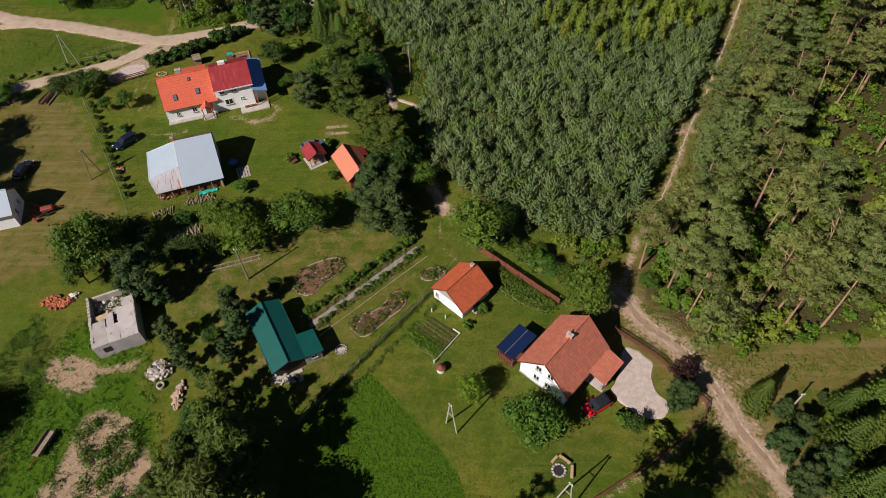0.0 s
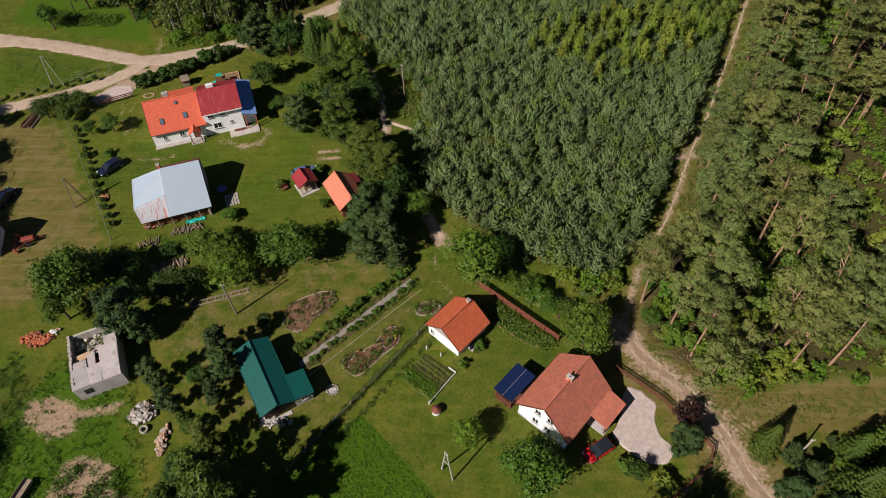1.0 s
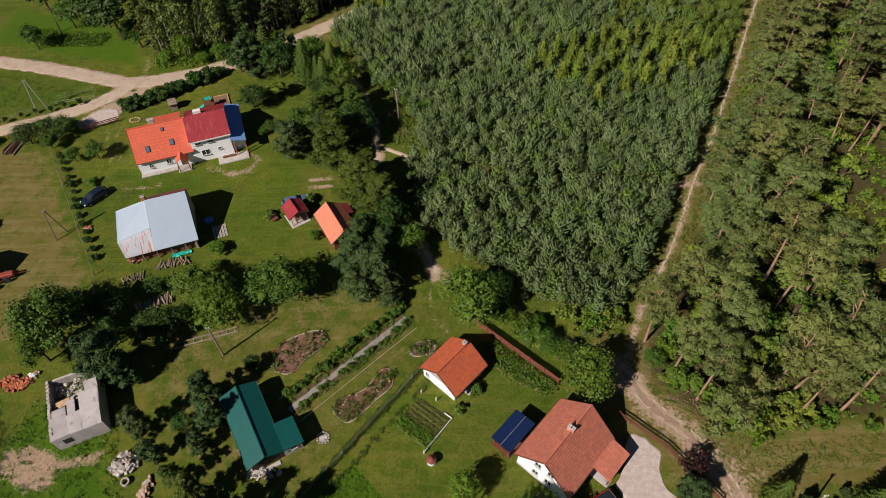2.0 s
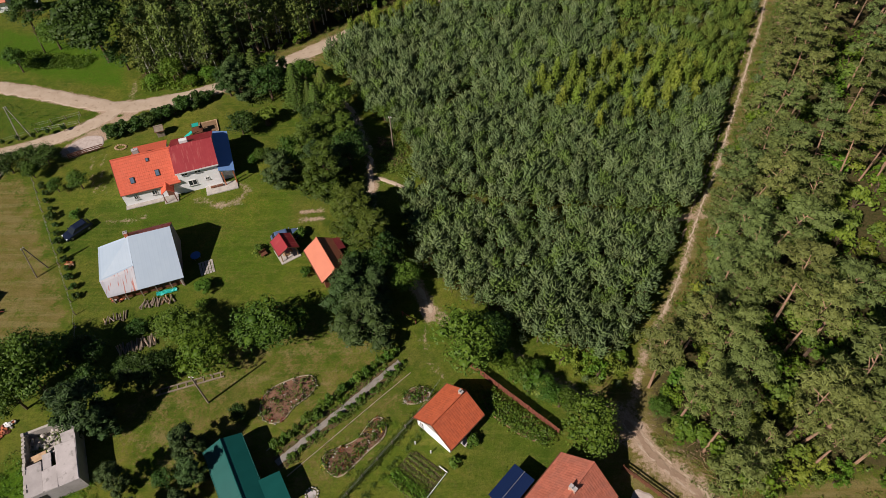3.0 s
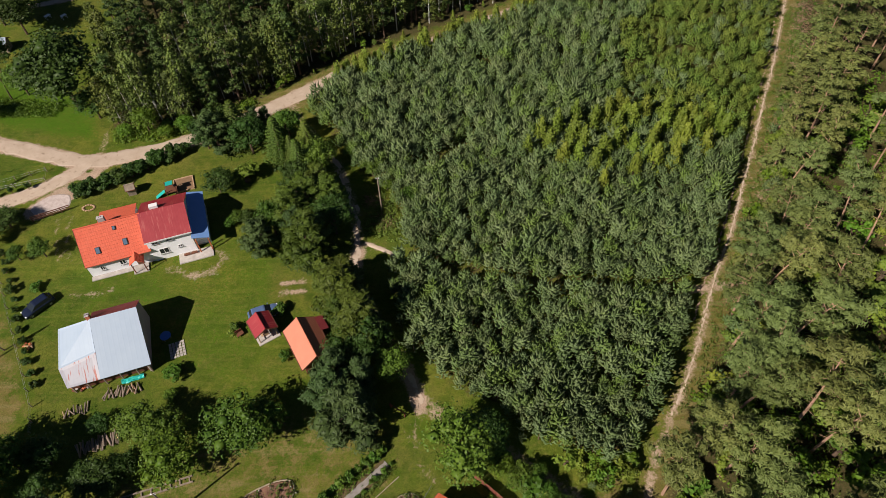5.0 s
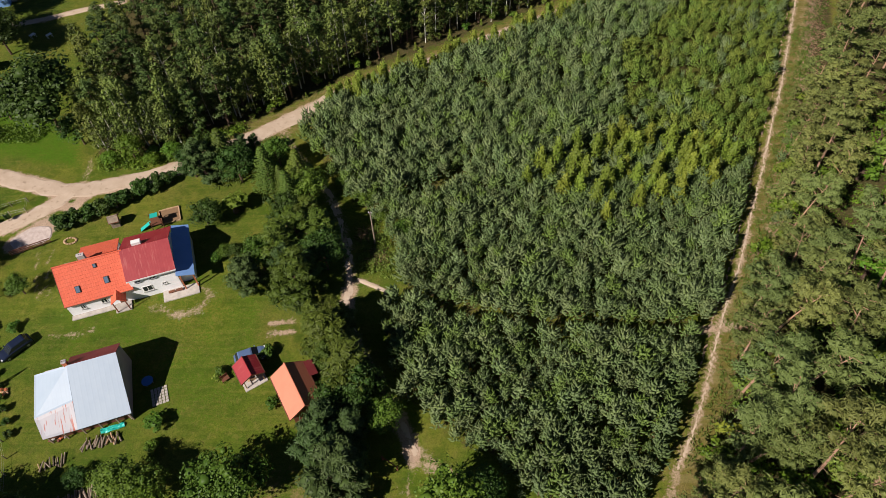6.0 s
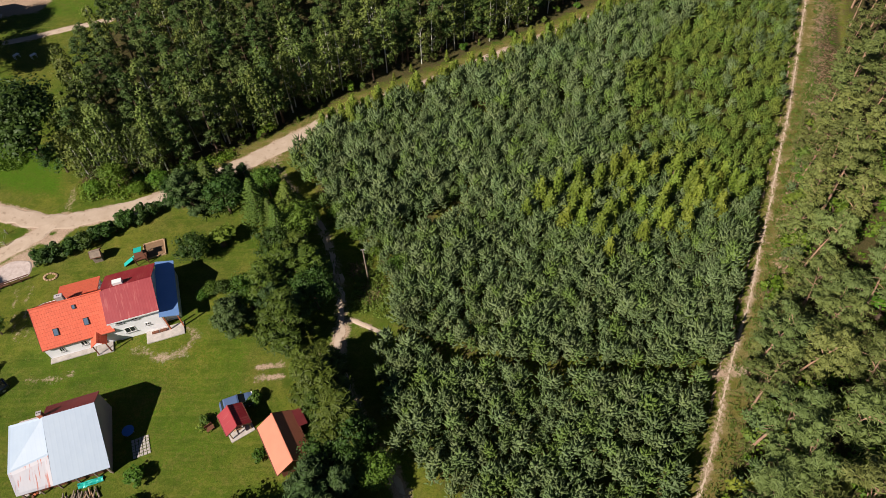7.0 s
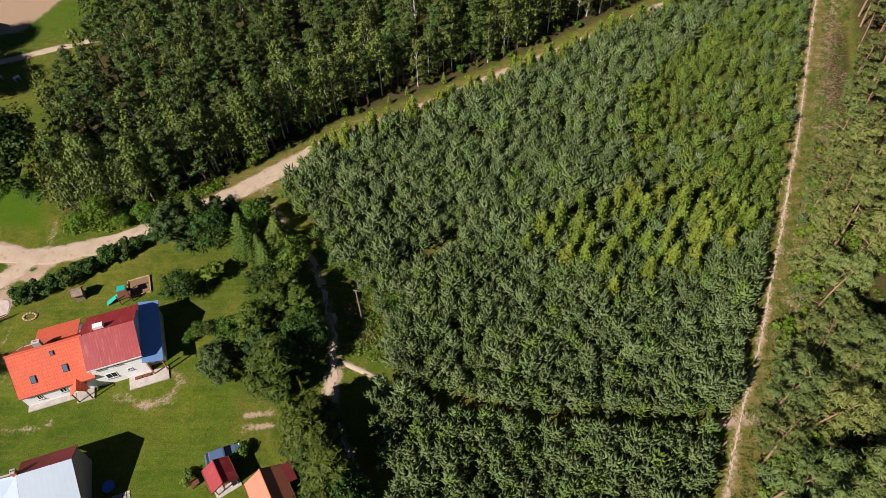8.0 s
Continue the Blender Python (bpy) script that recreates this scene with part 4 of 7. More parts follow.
def skylight(parent, x, y, z, slope, w=0.6, l=0.9):
    m = pose(x, y, z, slope, 0, 0)
    bm = box(bmesh.new(), -w / 2, -l / 2, -0.02, w / 2, l / 2, 0.1)
    bmesh.ops.transform(bm, matrix=m, verts=bm.verts)
    ob = part("skylight", bm, DARK, parent)
    bm = box(bmesh.new(), -w / 2 + 0.07, -l / 2 + 0.07, 0.05, w / 2 - 0.07, l / 2 - 0.07, 0.106)
    bmesh.ops.transform(bm, matrix=m, verts=bm.verts)
    part("pane", bm, SKY_GLASS, ob)


def brown_roofed_house():
    ob = thing("house", pose(12.4, 38.7, 0, 0, 0, 48.5), "white gabled house with brown-red tiled roof", "house")
    shell(ob, -4.2, 4.2, -3.35, 3.35, 2.6, 6.0, PLASTER)
    gable_roof(ob, 8.9, 3.75, 3.75, 2.42, 6.05, TILE_BROWN)
    chimney(ob, 0.6, 0.1, 5.3, 6.5, 0.42, 0.8, PALE_BRICK)
    for a, z in ((0.75, 3.9), (-0.95, 3.9), (0.9, 1.5), (-0.8, 1.5)):
        window(ob, "-x", a, z, -4.2, 0.85, 1.05)
    for a in (-2.2, 1.9):
        window(ob, "-y", a, 1.5, -3.35, 0.9, 1.1)
    for a in (-1.0, 1.2):
        window(ob, "+x", a, 1.5, 4.2, 0.85, 1.1)
    part("plinth", boxed(-4.26, -3.41, -0.1, 4.26, 3.41, 0.3), CONCRETE, ob)
    # lean-to entrance on the drive side
    part("porch_roof", slab(bmesh.new(), [(0.1, -5.95, 1.95), (4.25, -5.95, 1.95), (4.25, -3.6, 2.62), (0.1, -3.6, 2.62)], 0.12), TILE_BROWN, ob)
    part("porch_wall", boxed(1.6, -5.6, -0.1, 4.0, -3.42, 1.95), WOOD, ob)
    for x in (0.3, 1.4):
        part("porch_post", boxed(x, -5.8, -0.1, x + 0.14, -5.66, 1.98), WOOD, ob)
    part("porch_rail", boxed(0.44, -5.78, 0.8, 1.6, -5.7, 0.9), WOOD, ob)
    part("porch_floor", boxed(0.1, -5.9, -0.1, 1.59, -3.42, 0.16), CONCRETE, ob)


def tiled_cottage():
    ob = thing("house", pose(-0.1, 49.2, 0, 0, 0, 47.6), "small white cottage with bright orange tiled roof", "house")
    shell(ob, -2.7, 2.7, -2.6, 2.6, 1.95, 4.15, PLASTER)
    gable_roof(ob, 5.9, 3.0, 3.0, 1.85, 4.2, TILE_ORANGE)
    part("gable_board", upright(bmesh.new(), [(-2.3, 2.25), (2.3, 2.25), (0, 3.95)], "x", -2.74, 0.036), GREY_PLASTER, ob, "grey rendered gable triangle")
    chimney(ob, 2.3, 0.15, 3.6, 4.6, 0.4, 0.5, PALE_BRICK)
    window(ob, "-x", 1.9, 1.15, -2.7, 0.6, 0.9)
    bm = boxed(-0.6, -2.66, 0.0, 0.35, -2.55, 1.8)
    part("door", bm, WOOD, ob, "dark brown wooden door")
    window(ob, "-y", 1.4, 1.2, -2.6, 0.7, 0.8)
    part("step", boxed(-1.0, -3.5, -0.1, 0.8, -2.68, 0.12), CONCRETE, ob)


def green_roofed_house():
    ob = thing("house", pose(-23.7, 41.6, 0, 0, 0, -60), "low wooden house with dark-green metal roof", "house")
    # wall colour kept dark to stand for the shade under the eaves
    shell(ob, -4.7, 4.5, -1.9, 1.9, 2.4, 3.25, DARK_WOOD)
    gable_roof(ob, 10.0, 2.25, 2.25, 2.35, 3.3, SHEET_GREEN, 0.08, SHEET_GREEN)
    part("wing_roof", slab(bmesh.new(), [(1.3, 2.1, 2.42), (4.95, 2.1, 2.42), (4.95, 4.5, 2.05), (1.3, 4.5, 2.05)], 0.08), SHEET_GREEN, ob)
    part("wing_wall", boxed(1.6, 2.0, -0.1, 4.6, 4.2, 1.98), GREY_PLASTER, ob)
    window(ob, "+x", 3.2, 1.2, 4.6, 0.8, 0.8)
    part("step", boxed(4.72, -1.6, -0.1, 5.2, 1.2, 0.1), CONCRETE, ob)


def village_house():
    ob = thing("house", pose(-47.0, 89.9, 0, 0, 0, 18.8), "long white farmhouse, half orange tiles and half dark-red metal roof", "house")
    # older part under orange tiles
    shell(ob, -4.5, 4.3, -3.6, 3.8, 2.8, 6.4, PLASTER)
    gable_roof(ob, 9.0, 3.95, 3.9, 2.62, 6.5, TILE_BRIGHT)
    for x, y, z, w, l in ((-2.2, -2.6, 3.98, 0.62, 0.95), (1.6, -2.4, 4.18, 0.62, 0.95), (0.7, -0.8, 5.76, 0.42, 0.55)):
        skylight(ob, x, y, z, 44, w, l)
    chimney(ob, -0.6, 0.5, 5.6, 7.1, 0.9, 0.5)
    part("dormer_roof", slab(bmesh.new(), [(-1.6, 1.2, 5.6), (3.6, 1.2, 5.6), (3.6, 4.3, 4.6), (-1.6, 4.3, 4.6)], 0.1), TILE_BRIGHT, ob)
    part("dormer_wall", boxed(-1.4, 1.5, 2.8, 3.4, 4.0, 4.56), PLASTER, ob)
    for a, z, w in ((-2.6, 1.4, 0.6), (0.2, 1.5, 0.8)):
        window(ob, "-y", a, z, -3.6, w, 0.9)
    window(ob, "-x", 0.8, 1.5, -4.5, 0.8, 1.0)
    # small porch gable by the door
    part("porch_slope", slab(bmesh.new(), [(1.3, -5.3, 2.2), (2.3, -5.3, 3.0), (2.3, -3.5, 3.0), (1.3, -3.5, 2.2)], 0.1), TILE_BRIGHT, ob)
    part("porch_slope", slab(bmesh.new(), [(3.3, -5.3, 2.2), (3.3, -3.5, 2.2), (2.304, -3.5, 3.0), (2.304, -5.3, 3.0)], 0.1), TILE_BRIGHT, ob)
    for x in (1.45, 3.05):
        part("porch_post", boxed(x, -5.2, 0.16, x + 0.12, -5.08, 2.2), RED_WOOD, ob)
    part("porch_floor", boxed(1.2, -5.2, -0.1, 3.3, -3.62, 0.15), PALE_STONE, ob)
    part("door", boxed(1.9, -3.66, 0.16, 2.75, -3.56, 2.1), WOOD, ob)
    part("paving", boxed(-4.6, -4.4, -0.1, 1.1, -3.62, 0.1), PALE_STONE, ob)
    # taller part under dark red metal
    shell(ob, 4.32, 10.4, -3.7, 3.7, 4.6, 6.35, PLASTER)
    part("roof_slope", slab(bmesh.new(), [(4.2, -4.1, 4.5), (10.75, -4.1, 4.5), (10.75, 0, 6.55), (4.2, 0, 6.55)], 0.1), SHEET_RED, ob)
    part("roof_slope", slab(bmesh.new(), [(4.2, 4.1, 4.5), (4.2, 0.003, 6.55), (10.75, 0.003, 6.55), (10.75, 4.1, 4.5)], 0.1), SHEET_RED, ob)
    part("fascia", boxed(4.2, -4.17, 4.3, 10.75, -4.11, 4.5), WHITE, ob)
    part("roof_hatch", boxed(5.9, 0.3, 6.2, 7.1, 0.95, 6.85), WHITE, ob, "white painted roof hatch")
    for a, z, w, h in ((5.4, 3.7, 0.9, 0.5), (7.4, 3.7, 0.9, 0.5), (6.1, 1.7, 1.3, 1.1), (8.4, 1.9, 0.6, 0.5)):
        window(ob, "-y", a, z, -3.7, w, h)
    # blue lean-to at the end
    part("lean_to_roof", slab(bmesh.new(), [(10.45, -4.6, 3.7), (12.8, -4.6, 3.0), (12.8, 5.0, 3.0), (10.45, 5.0, 3.7)], 0.09), SHEET_BLUE, ob)
    part("lean_to_wall", boxed(10.42, -2.8, -0.1, 12.4, 4.6, 2.95), PLASTER, ob)
    for x in (10.7, 12.4):
        part("porch_post", boxed(x, -4.4, 0.16, x + 0.16, -4.24, 2.9), BRICK, ob)
    part("terrace", boxed(7.6, -5.6, -0.1, 12.5, -3.72, 0.15), PALE_STONE, ob, "pale paved terrace slab")
    for x in (8.4, 9.4):
        part("bench", boxed(x, -4.5, 0.3, x + 0.9, -4.1, 0.42), WOOD, ob, "dark wooden bench by the wall")


def barn():
    ob = thing("barn", pose(-42.2, 73.2, 0, 0, 0, 17.8), "old barn under pale grey sheet-metal roof with rust streaks", "barn")
    ridge, eave = 5.4, 2.05
    part("front_roof", slab(bmesh.new(), [(-2.0, -5.1, eave), (4.15, -4.95, eave), (3.75, 1.97, ridge), (-2.0, 1.97, ridge)], 0.08), SHEET_GREY, ob)
    part("back_roof", slab(bmesh.new(), [(-2.0, 1.973, ridge), (3.75, 1.973, ridge), (3.65, 4.4, 3.75), (-2.4, 4.3, 3.75)], 0.08), SHEET_MAROON, ob, "maroon rear roof sheet")
    part("side_roof", slab(bmesh.new(), [(-6.95, 3.6, 3.0), (-7.0, -2.1, 2.25), (-2.004, -2.0, 3.55), (-2.004, 1.97, ridge)], 0.08), SHEET_GREY, ob)
    part("rusty_roof", slab(bmesh.new(), [(-7.0, -2.104, 2.25), (-6.1, -4.9, 1.75), (-2.004, -5.1, eave), (-2.004, -2.004, 3.55)], 0.08), SHEET_RUST, ob, "white sheet streaked with red rust")
    part("gable_wall", upright(bmesh.new(), [(-4.6, -0.1), (4.0, -0.1), (4.0, 3.75), (1.97, 5.2), (-4.6, 2.1)], "x", 3.4, 0.2), GREY_PLASTER, ob)
    part("back_wall", boxed(-5.8, 3.6, -0.1, 3.38, 3.8, 2.9), GREY_PLASTER, ob)
    part("end_wall", boxed(-6.6, -1.8, -0.1, -6.4, 3.4, 2.1), GREY_WOOD, ob)
    part("front_wall", boxed(-5.9, -4.3, -0.1, 3.38, -4.1, 1.9), WOOD, ob)
    for x in (-5.8, -4.0, -2.0, 0.0, 2.0, 3.6):
        part("roof_post", boxed(x, -4.75, -0.1, x + 0.15, -4.6, 1.8), GREY_WOOD, ob)
    chimney(ob, -2.1, 2.2, 4.2, 6.0, 0.5, 0.5, BRICK)


def ruin():
    ob = thing("ruined_shed", pose(-45.7, 44.5, 0, 0, 0, 24.8), "roofless grey concrete shed with broken slabs", "ruin")
    r = random.Random(4)
    x, y, h = 2.9, 4.25, 2.5
    part("side_wall", boxed(x - 0.3, -y, -0.1, x, y, h), CONCRETE, ob)
    part("side_wall", boxed(-x, -y, -0.1, -x + 0.3, y, h - 0.12), PALE_STONE, ob)
    part("end_wall", boxed(-x + 0.3, -y, -0.1, x - 0.3, -y + 0.3, h), CONCRETE, ob)
    part("end_wall", boxed(-x + 0.3, y - 0.3, -0.1, x - 0.3, y, h - 0.2), PALE_STONE, ob)
    part("corner_pillar", boxed(x - 1.3, y - 0.5, h, x + 0.05, y + 0.35, h + 1.2, bevel=0.05), PALE_STONE, ob)
    part("inner_wall", boxed(-x + 0.3, 0.6, -0.1, x - 0.3, 0.8, 1.9), CONCRETE, ob)
    for i, (x0, x1, y0, y1, dz) in enumerate(((-2.9, -0.9, -4.25, -0.4, 0.0), (-0.88, 0.65, -4.25, -1.6, 0.02), (0.67, 2.9, -4.25, 0.8, 0.05), (-0.88, 0.1, -1.5, 0.3, -0.1), (1.4, 2.9, 0.85, 2.2, 0.0))):
        bm = boxed(x0, y0, h + 0.004 + dz, x1, y1, h + 0.16 + dz, bevel=0.03)
        for v in bm.verts:
            v.co += Vector((r.uniform(-0.06, 0.06), r.uniform(-0.08, 0.08), r.uniform(-0.03, 0.03)))
        part("roof_slab", bm, CONCRETE, ob)
    bm = boxed(-2.4, 0.1, 2.1, -0.4, 0.9, 2.2)
    bmesh.ops.rotate(bm, verts=bm.verts, cent=(-1.4, 0.5, 2.1), matrix=Euler((radians(12), radians(-9), 0)).to_matrix())
    part("fallen_board", bm, PALE_WOOD, ob, "pale fallen board")
    part("rubble_floor", boxed(-x + 0.3, 0.82, -0.1, x - 0.3, y - 0.3, 1.1), GREY_PLASTER, ob)
    for _ in range(26):
        bm = bmesh.new()
        lump(bm, (r.uniform(-2.4, 2.4), r.uniform(1.0, 3.8), 1.1 + r.uniform(0, 0.5)), (r.uniform(0.15, 0.4), r.uniform(0.15, 0.4), r.uniform(0.1, 0.25)), r)
        part("rubble_stone", bm, PALE_STONE, ob)
    mx, my = np.array([r.uniform(-2.5, 2.4) for _ in range(70)]), np.array([r.uniform(0.9, 3.9) for _ in range(70)])
    t = Tufts(77)
    at = np.stack([mx, my, np.full(70, 1.25)], 1).repeat(7, 0) + t.rng.normal(size=(490, 3)) * (0.2, 0.2, 0.12)
    t.leaves(at, np.tile((0, 0, 1.0), (490, 1)), t.rng.uniform(0.07, 0.16, 490), t.rng.uniform(0, 1, 490))
    moss = new("weeds", t.mesh("weeds", GROWTH))
    moss.parent = ob
    tagged(moss, "green weeds growing on rubble", kind="stuff")
    for k in range(15):
        y0 = -y + 0.1 + k * 0.56
        bm = boxed(-x - 0.03, y0, h - 0.118, -x + 0.33, y0 + r.uniform(0.3, 0.54), h + r.uniform(0.0, 0.28), bevel=0.03)
        part("parapet_block", bm, PALE_STONE, ob)
    # no hole in the wall: a dark plate stands for the shade inside
    part("opening", boxed(-1.9, -4.27, 0.9, -0.9, -4.2, 1.9), DARK, ob, "dark plate painted as shade in a window opening")


def gazebo():
    ob = thing("gazebo", pose(-23.6, 75.4, 0, 0, 0, -57), "open wooden gazebo with dark-red metal roof", "gazebo")
    gable_roof(ob, 3.1, 1.55, 1.55, 2.05, 2.95, SHEET_RED, 0.06)
    for x in (-1.25, 1.13):
        for y in (-1.25, 1.13):
            part("post", boxed(x, y, 0.12, x + 0.12, y + 0.12, 2.05), PALE_WOOD, ob)
    part("floor", boxed(-1.5, -1.5, -0.1, 1.6, 1.5, 0.1), PALE_STONE, ob)
    for y in (-1.22, 1.16):
        part("railing", boxed(-1.12, y, 0.75, 1.12, y + 0.06, 0.85), PALE_WOOD, ob)
    part("railing", boxed(-1.22, -1.12, 0.75, -1.16, 1.12, 0.85), PALE_WOOD, ob)
    table = thing("picnic_table", pose(-23.6, 75.4, 0.1, 0, 0, -57), "wooden picnic table inside the gazebo", "table")
    part("tabletop", boxed(-0.7, -0.35, 0.68, 0.7, 0.35, 0.74), PALE_WOOD, table)
    for x in (-0.6, 0.52):
        part("leg", boxed(x, -0.3, 0.0, x + 0.08, 0.3, 0.68), PALE_WOOD, table)
    for y in (-0.75, 0.45):
        part("bench", boxed(-0.7, y, 0.38, 0.7, y + 0.3, 0.43), PALE_WOOD, table)


def orange_shed():
    ob = thing("shed", pose(-17.1, 72.5, 0, 0, 0, -60), "wooden shed with coral-orange metal roof", "shed")
    shell(ob, -2.9, 2.9, -1.75, 1.75, 2.1, 3.5, RED_WOOD, thick=0.12)
    gable_roof(ob, 6.6, 2.2, 2.2, 2.05, 3.6, SHEET_CORAL, 0.06)
    part("lean_to_roof", slab(bmesh.new(), [(-3.2, 1.9, 2.15), (-0.9, 1.9, 2.15), (-0.9, 3.2, 1.8), (-3.2, 3.2, 1.8)], 0.06), SHEET_MAROON, ob)
    part("lean_to_wall", boxed(-3.0, 1.76, -0.1, -1.1, 2.9, 1.76), WOOD, ob)
    part("door", boxed(-0.5, -1.81, 0, 0.6, -1.74, 1.9), WOOD, ob)


def pergola():
    ob = thing("pergola", pose(6.75, 40.7, 0, 0, 0, 47.6), "wooden terrace roofed with dark blue panels", "pergola")
    for i, (y0, y1) in enumerate(((-1.4, -0.03), (0.03, 1.4))):
        part("roof_panel", slab(bmesh.new(), [(-2.3, y0, 2.22 - 0.06 * y0), (2.3, y0, 2.22 - 0.06 * y0), (2.3, y1, 2.22 - 0.06 * y1), (-2.3, y1, 2.22 - 0.06 * y1)], 0.05), PANEL, ob)
    part("ridge_strip", boxed(-2.3, -0.03, 2.17, 2.3, 0.03, 2.25), STEEL, ob)
    for x in (-2.15, 2.03):
        for y in (-1.2, 1.1):
            part("post", boxed(x, y, -0.1, x + 0.12, y + 0.12, 2.1), RED_WOOD, ob)
    part("deck", boxed(-2.2, -1.3, -0.1, 2.2, 1.3, 0.15), WOOD, ob)
    for k in range(9):
        part("railing_board", boxed(-2.14, -1.07 + k * 0.24, 0.2, -2.1, -0.95 + k * 0.24, 1.0), RED_WOOD, ob)
    part("rail", boxed(-2.17, -1.08, 1.004, -2.06, 1.1, 1.06), RED_WOOD, ob)


def edge_house():
    ob = thing("house", pose(-70.6, 63.5, 0, 0, 0, 17), "pale blue-white house at the edge of the field", "house")
    shell(ob, -3.6, 3.4, -2.6, 2.6, 2.9, 5.2, PLASTER)
    gable_roof(ob, 7.4, 3.0, 3.0, 2.8, 5.3, SHEET_GREY, 0.1)
    for a in (-1.0, 1.1):
        window(ob, "+x", a, 1.6, 3.4, 0.7, 0.9)


brown_roofed_house()
tiled_cottage()
green_roofed_house()
village_house()
barn()
ruin()
gazebo()
orange_shed()
pergola()
edge_house()


# ---- vehicles ----
def car(x, y, turn, paint, label, length=4.2, top=None):
    ob = thing("car", pose(x, y, 0, 0, 0, turn), label, "car")
    k = length / 4.2
    rows = [(-2.1, 0.70, 0.35, 0.62), (-2.02, 0.80, 0.25, 0.80), (-1.3, 0.86, 0.22, 0.92), (0.7, 0.86, 0.22, 0.93), (1.5, 0.84, 0.22, 0.82), (1.98, 0.76, 0.26, 0.68), (2.1, 0.60, 0.35, 0.55)]
    bm, rings = bmesh.new(), []
    for px, w, z0, z1 in rows:
        rings.append([bm.verts.new((px * k, yy, zz)) for yy, zz in ((-w, z0), (-w, z1 - 0.12), (-w + 0.1, z1), (w - 0.1, z1), (w, z1 - 0.12), (w, z0))])
    for a, b in zip(rings, rings[1:]):
        for i in range(6):
            bm.faces.new((a[i], a[(i + 1) % 6], b[(i + 1) % 6], b[i]))
    bm.faces.new(rings[0])
    bm.faces.new(rings[-1][::-1])
    body = part("body", bm, paint, ob)
    def loft(levels, name, material, parent, label=""):
        bm, rings = bmesh.new(), []
        for x0, x1, w, z in levels:
            rings.append([bm.verts.new(c) for c in ((x0 * k, -w, z), (x1 * k, -w, z), (x1 * k, w, z), (x0 * k, w, z))])
        for a, b in zip(rings, rings[1:]):
            for i in range(4):
                bm.faces.new((a[i], a[(i + 1) % 4], b[(i + 1) % 4], b[i]))
        bm.faces.new(rings[0][::-1])
        bm.faces.new(rings[-1])
        return part(name, bm, material, parent, label)
    loft([(-1.85, 1.05, 0.76, 0.9), (-1.45, 0.35, 0.62, 1.38)], "glazing", GLASS, body, "dark car glazing")
    loft([(-1.47, 0.37, 0.63, 1.384), (-1.30, 0.20, 0.55, 1.45)], "roof", top or paint, body)
    for px in (-1.3, 1.3):
        for s in (-1, 1):
            bm = bmesh.new()
            rod(bm, (px * k, s * 0.66, 0.31), (px * k, s * 0.87, 0.31), 0.31, 0.31, 14)
            wheel = part("wheel", bm, DARK, ob)
            bm = bmesh.new()
            rod(bm, (px * k, s * 0.86, 0.31), (px * k, s * 0.885, 0.31), 0.19, 0.17, 10)
            part("rim", bm, STEEL, wheel)
    for s in (-1, 1):
        part("headlight", boxed(1.86 * k, s * 0.62 - 0.14, 0.58, 2.06 * k, s * 0.62 + 0.14, 0.7, bevel=0.03), WHITE, ob)
        part("mirror", boxed(0.72 * k, s * 0.95 - 0.1, 0.92, 0.86 * k, s * 0.95 + 0.1, 1.04, bevel=0.02), paint, ob)
    return ob


RED_PAINT = plain("red_car_paint", (0.50, 0.012, 0.015), 0.25)
NAVY_PAINT = plain("navy_car_paint", (0.012, 0.018, 0.040), 0.25)
BLUE_PAINT = plain("silver_blue_car_paint", (0.09, 0.14, 0.26), 0.3)
car(16.0, 33.0, 212, RED_PAINT, "small red hatchback parked on the lawn by the drive", 3.8, GLASS)
car(-55.9, 79.9, 230, NAVY_PAINT, "dark navy estate car parked on the grass", 4.4)
car(-24.2, 78.2, 22, BLUE_PAINT, "silver-blue car parked behind the gazebo")
car(-70.6, 73.4, 82, NAVY_PAINT, "dark blue car parked in tree shade")


# ---- woods and trees ----
def scatter(shape, gap, seed, jitter=0.42):
    """Points inside an outline on an uneven grid."""
    r = np.random.default_rng(seed)
    xs, ys = [p[0] for p in shape], [p[1] for p in shape]
    gx, gy = np.meshgrid(np.arange(min(xs), max(xs), gap), np.arange(min(ys), max(ys), gap))
    gx = gx + (np.arange(gx.shape[0]) % 2)[:, None] * gap / 2
    gx, gy = gx.ravel() + r.uniform(-jitter, jitter, gx.size) * gap, gy.ravel() + r.uniform(-jitter, jitter, gx.size) * gap
    keep = inside(gx, gy, shape)
    return gx[keep], gy[keep], r


def random_in(outline, count, seed):
    r = np.random.default_rng(seed)
    xs, ys = [p[0] for p in outline], [p[1] for p in outline]
    x, y = r.uniform(min(xs), max(xs), count * 4), r.uniform(min(ys), max(ys), count * 4)
    keep = inside(x, y, outline)
    return x[keep][:count], y[keep][:count], r


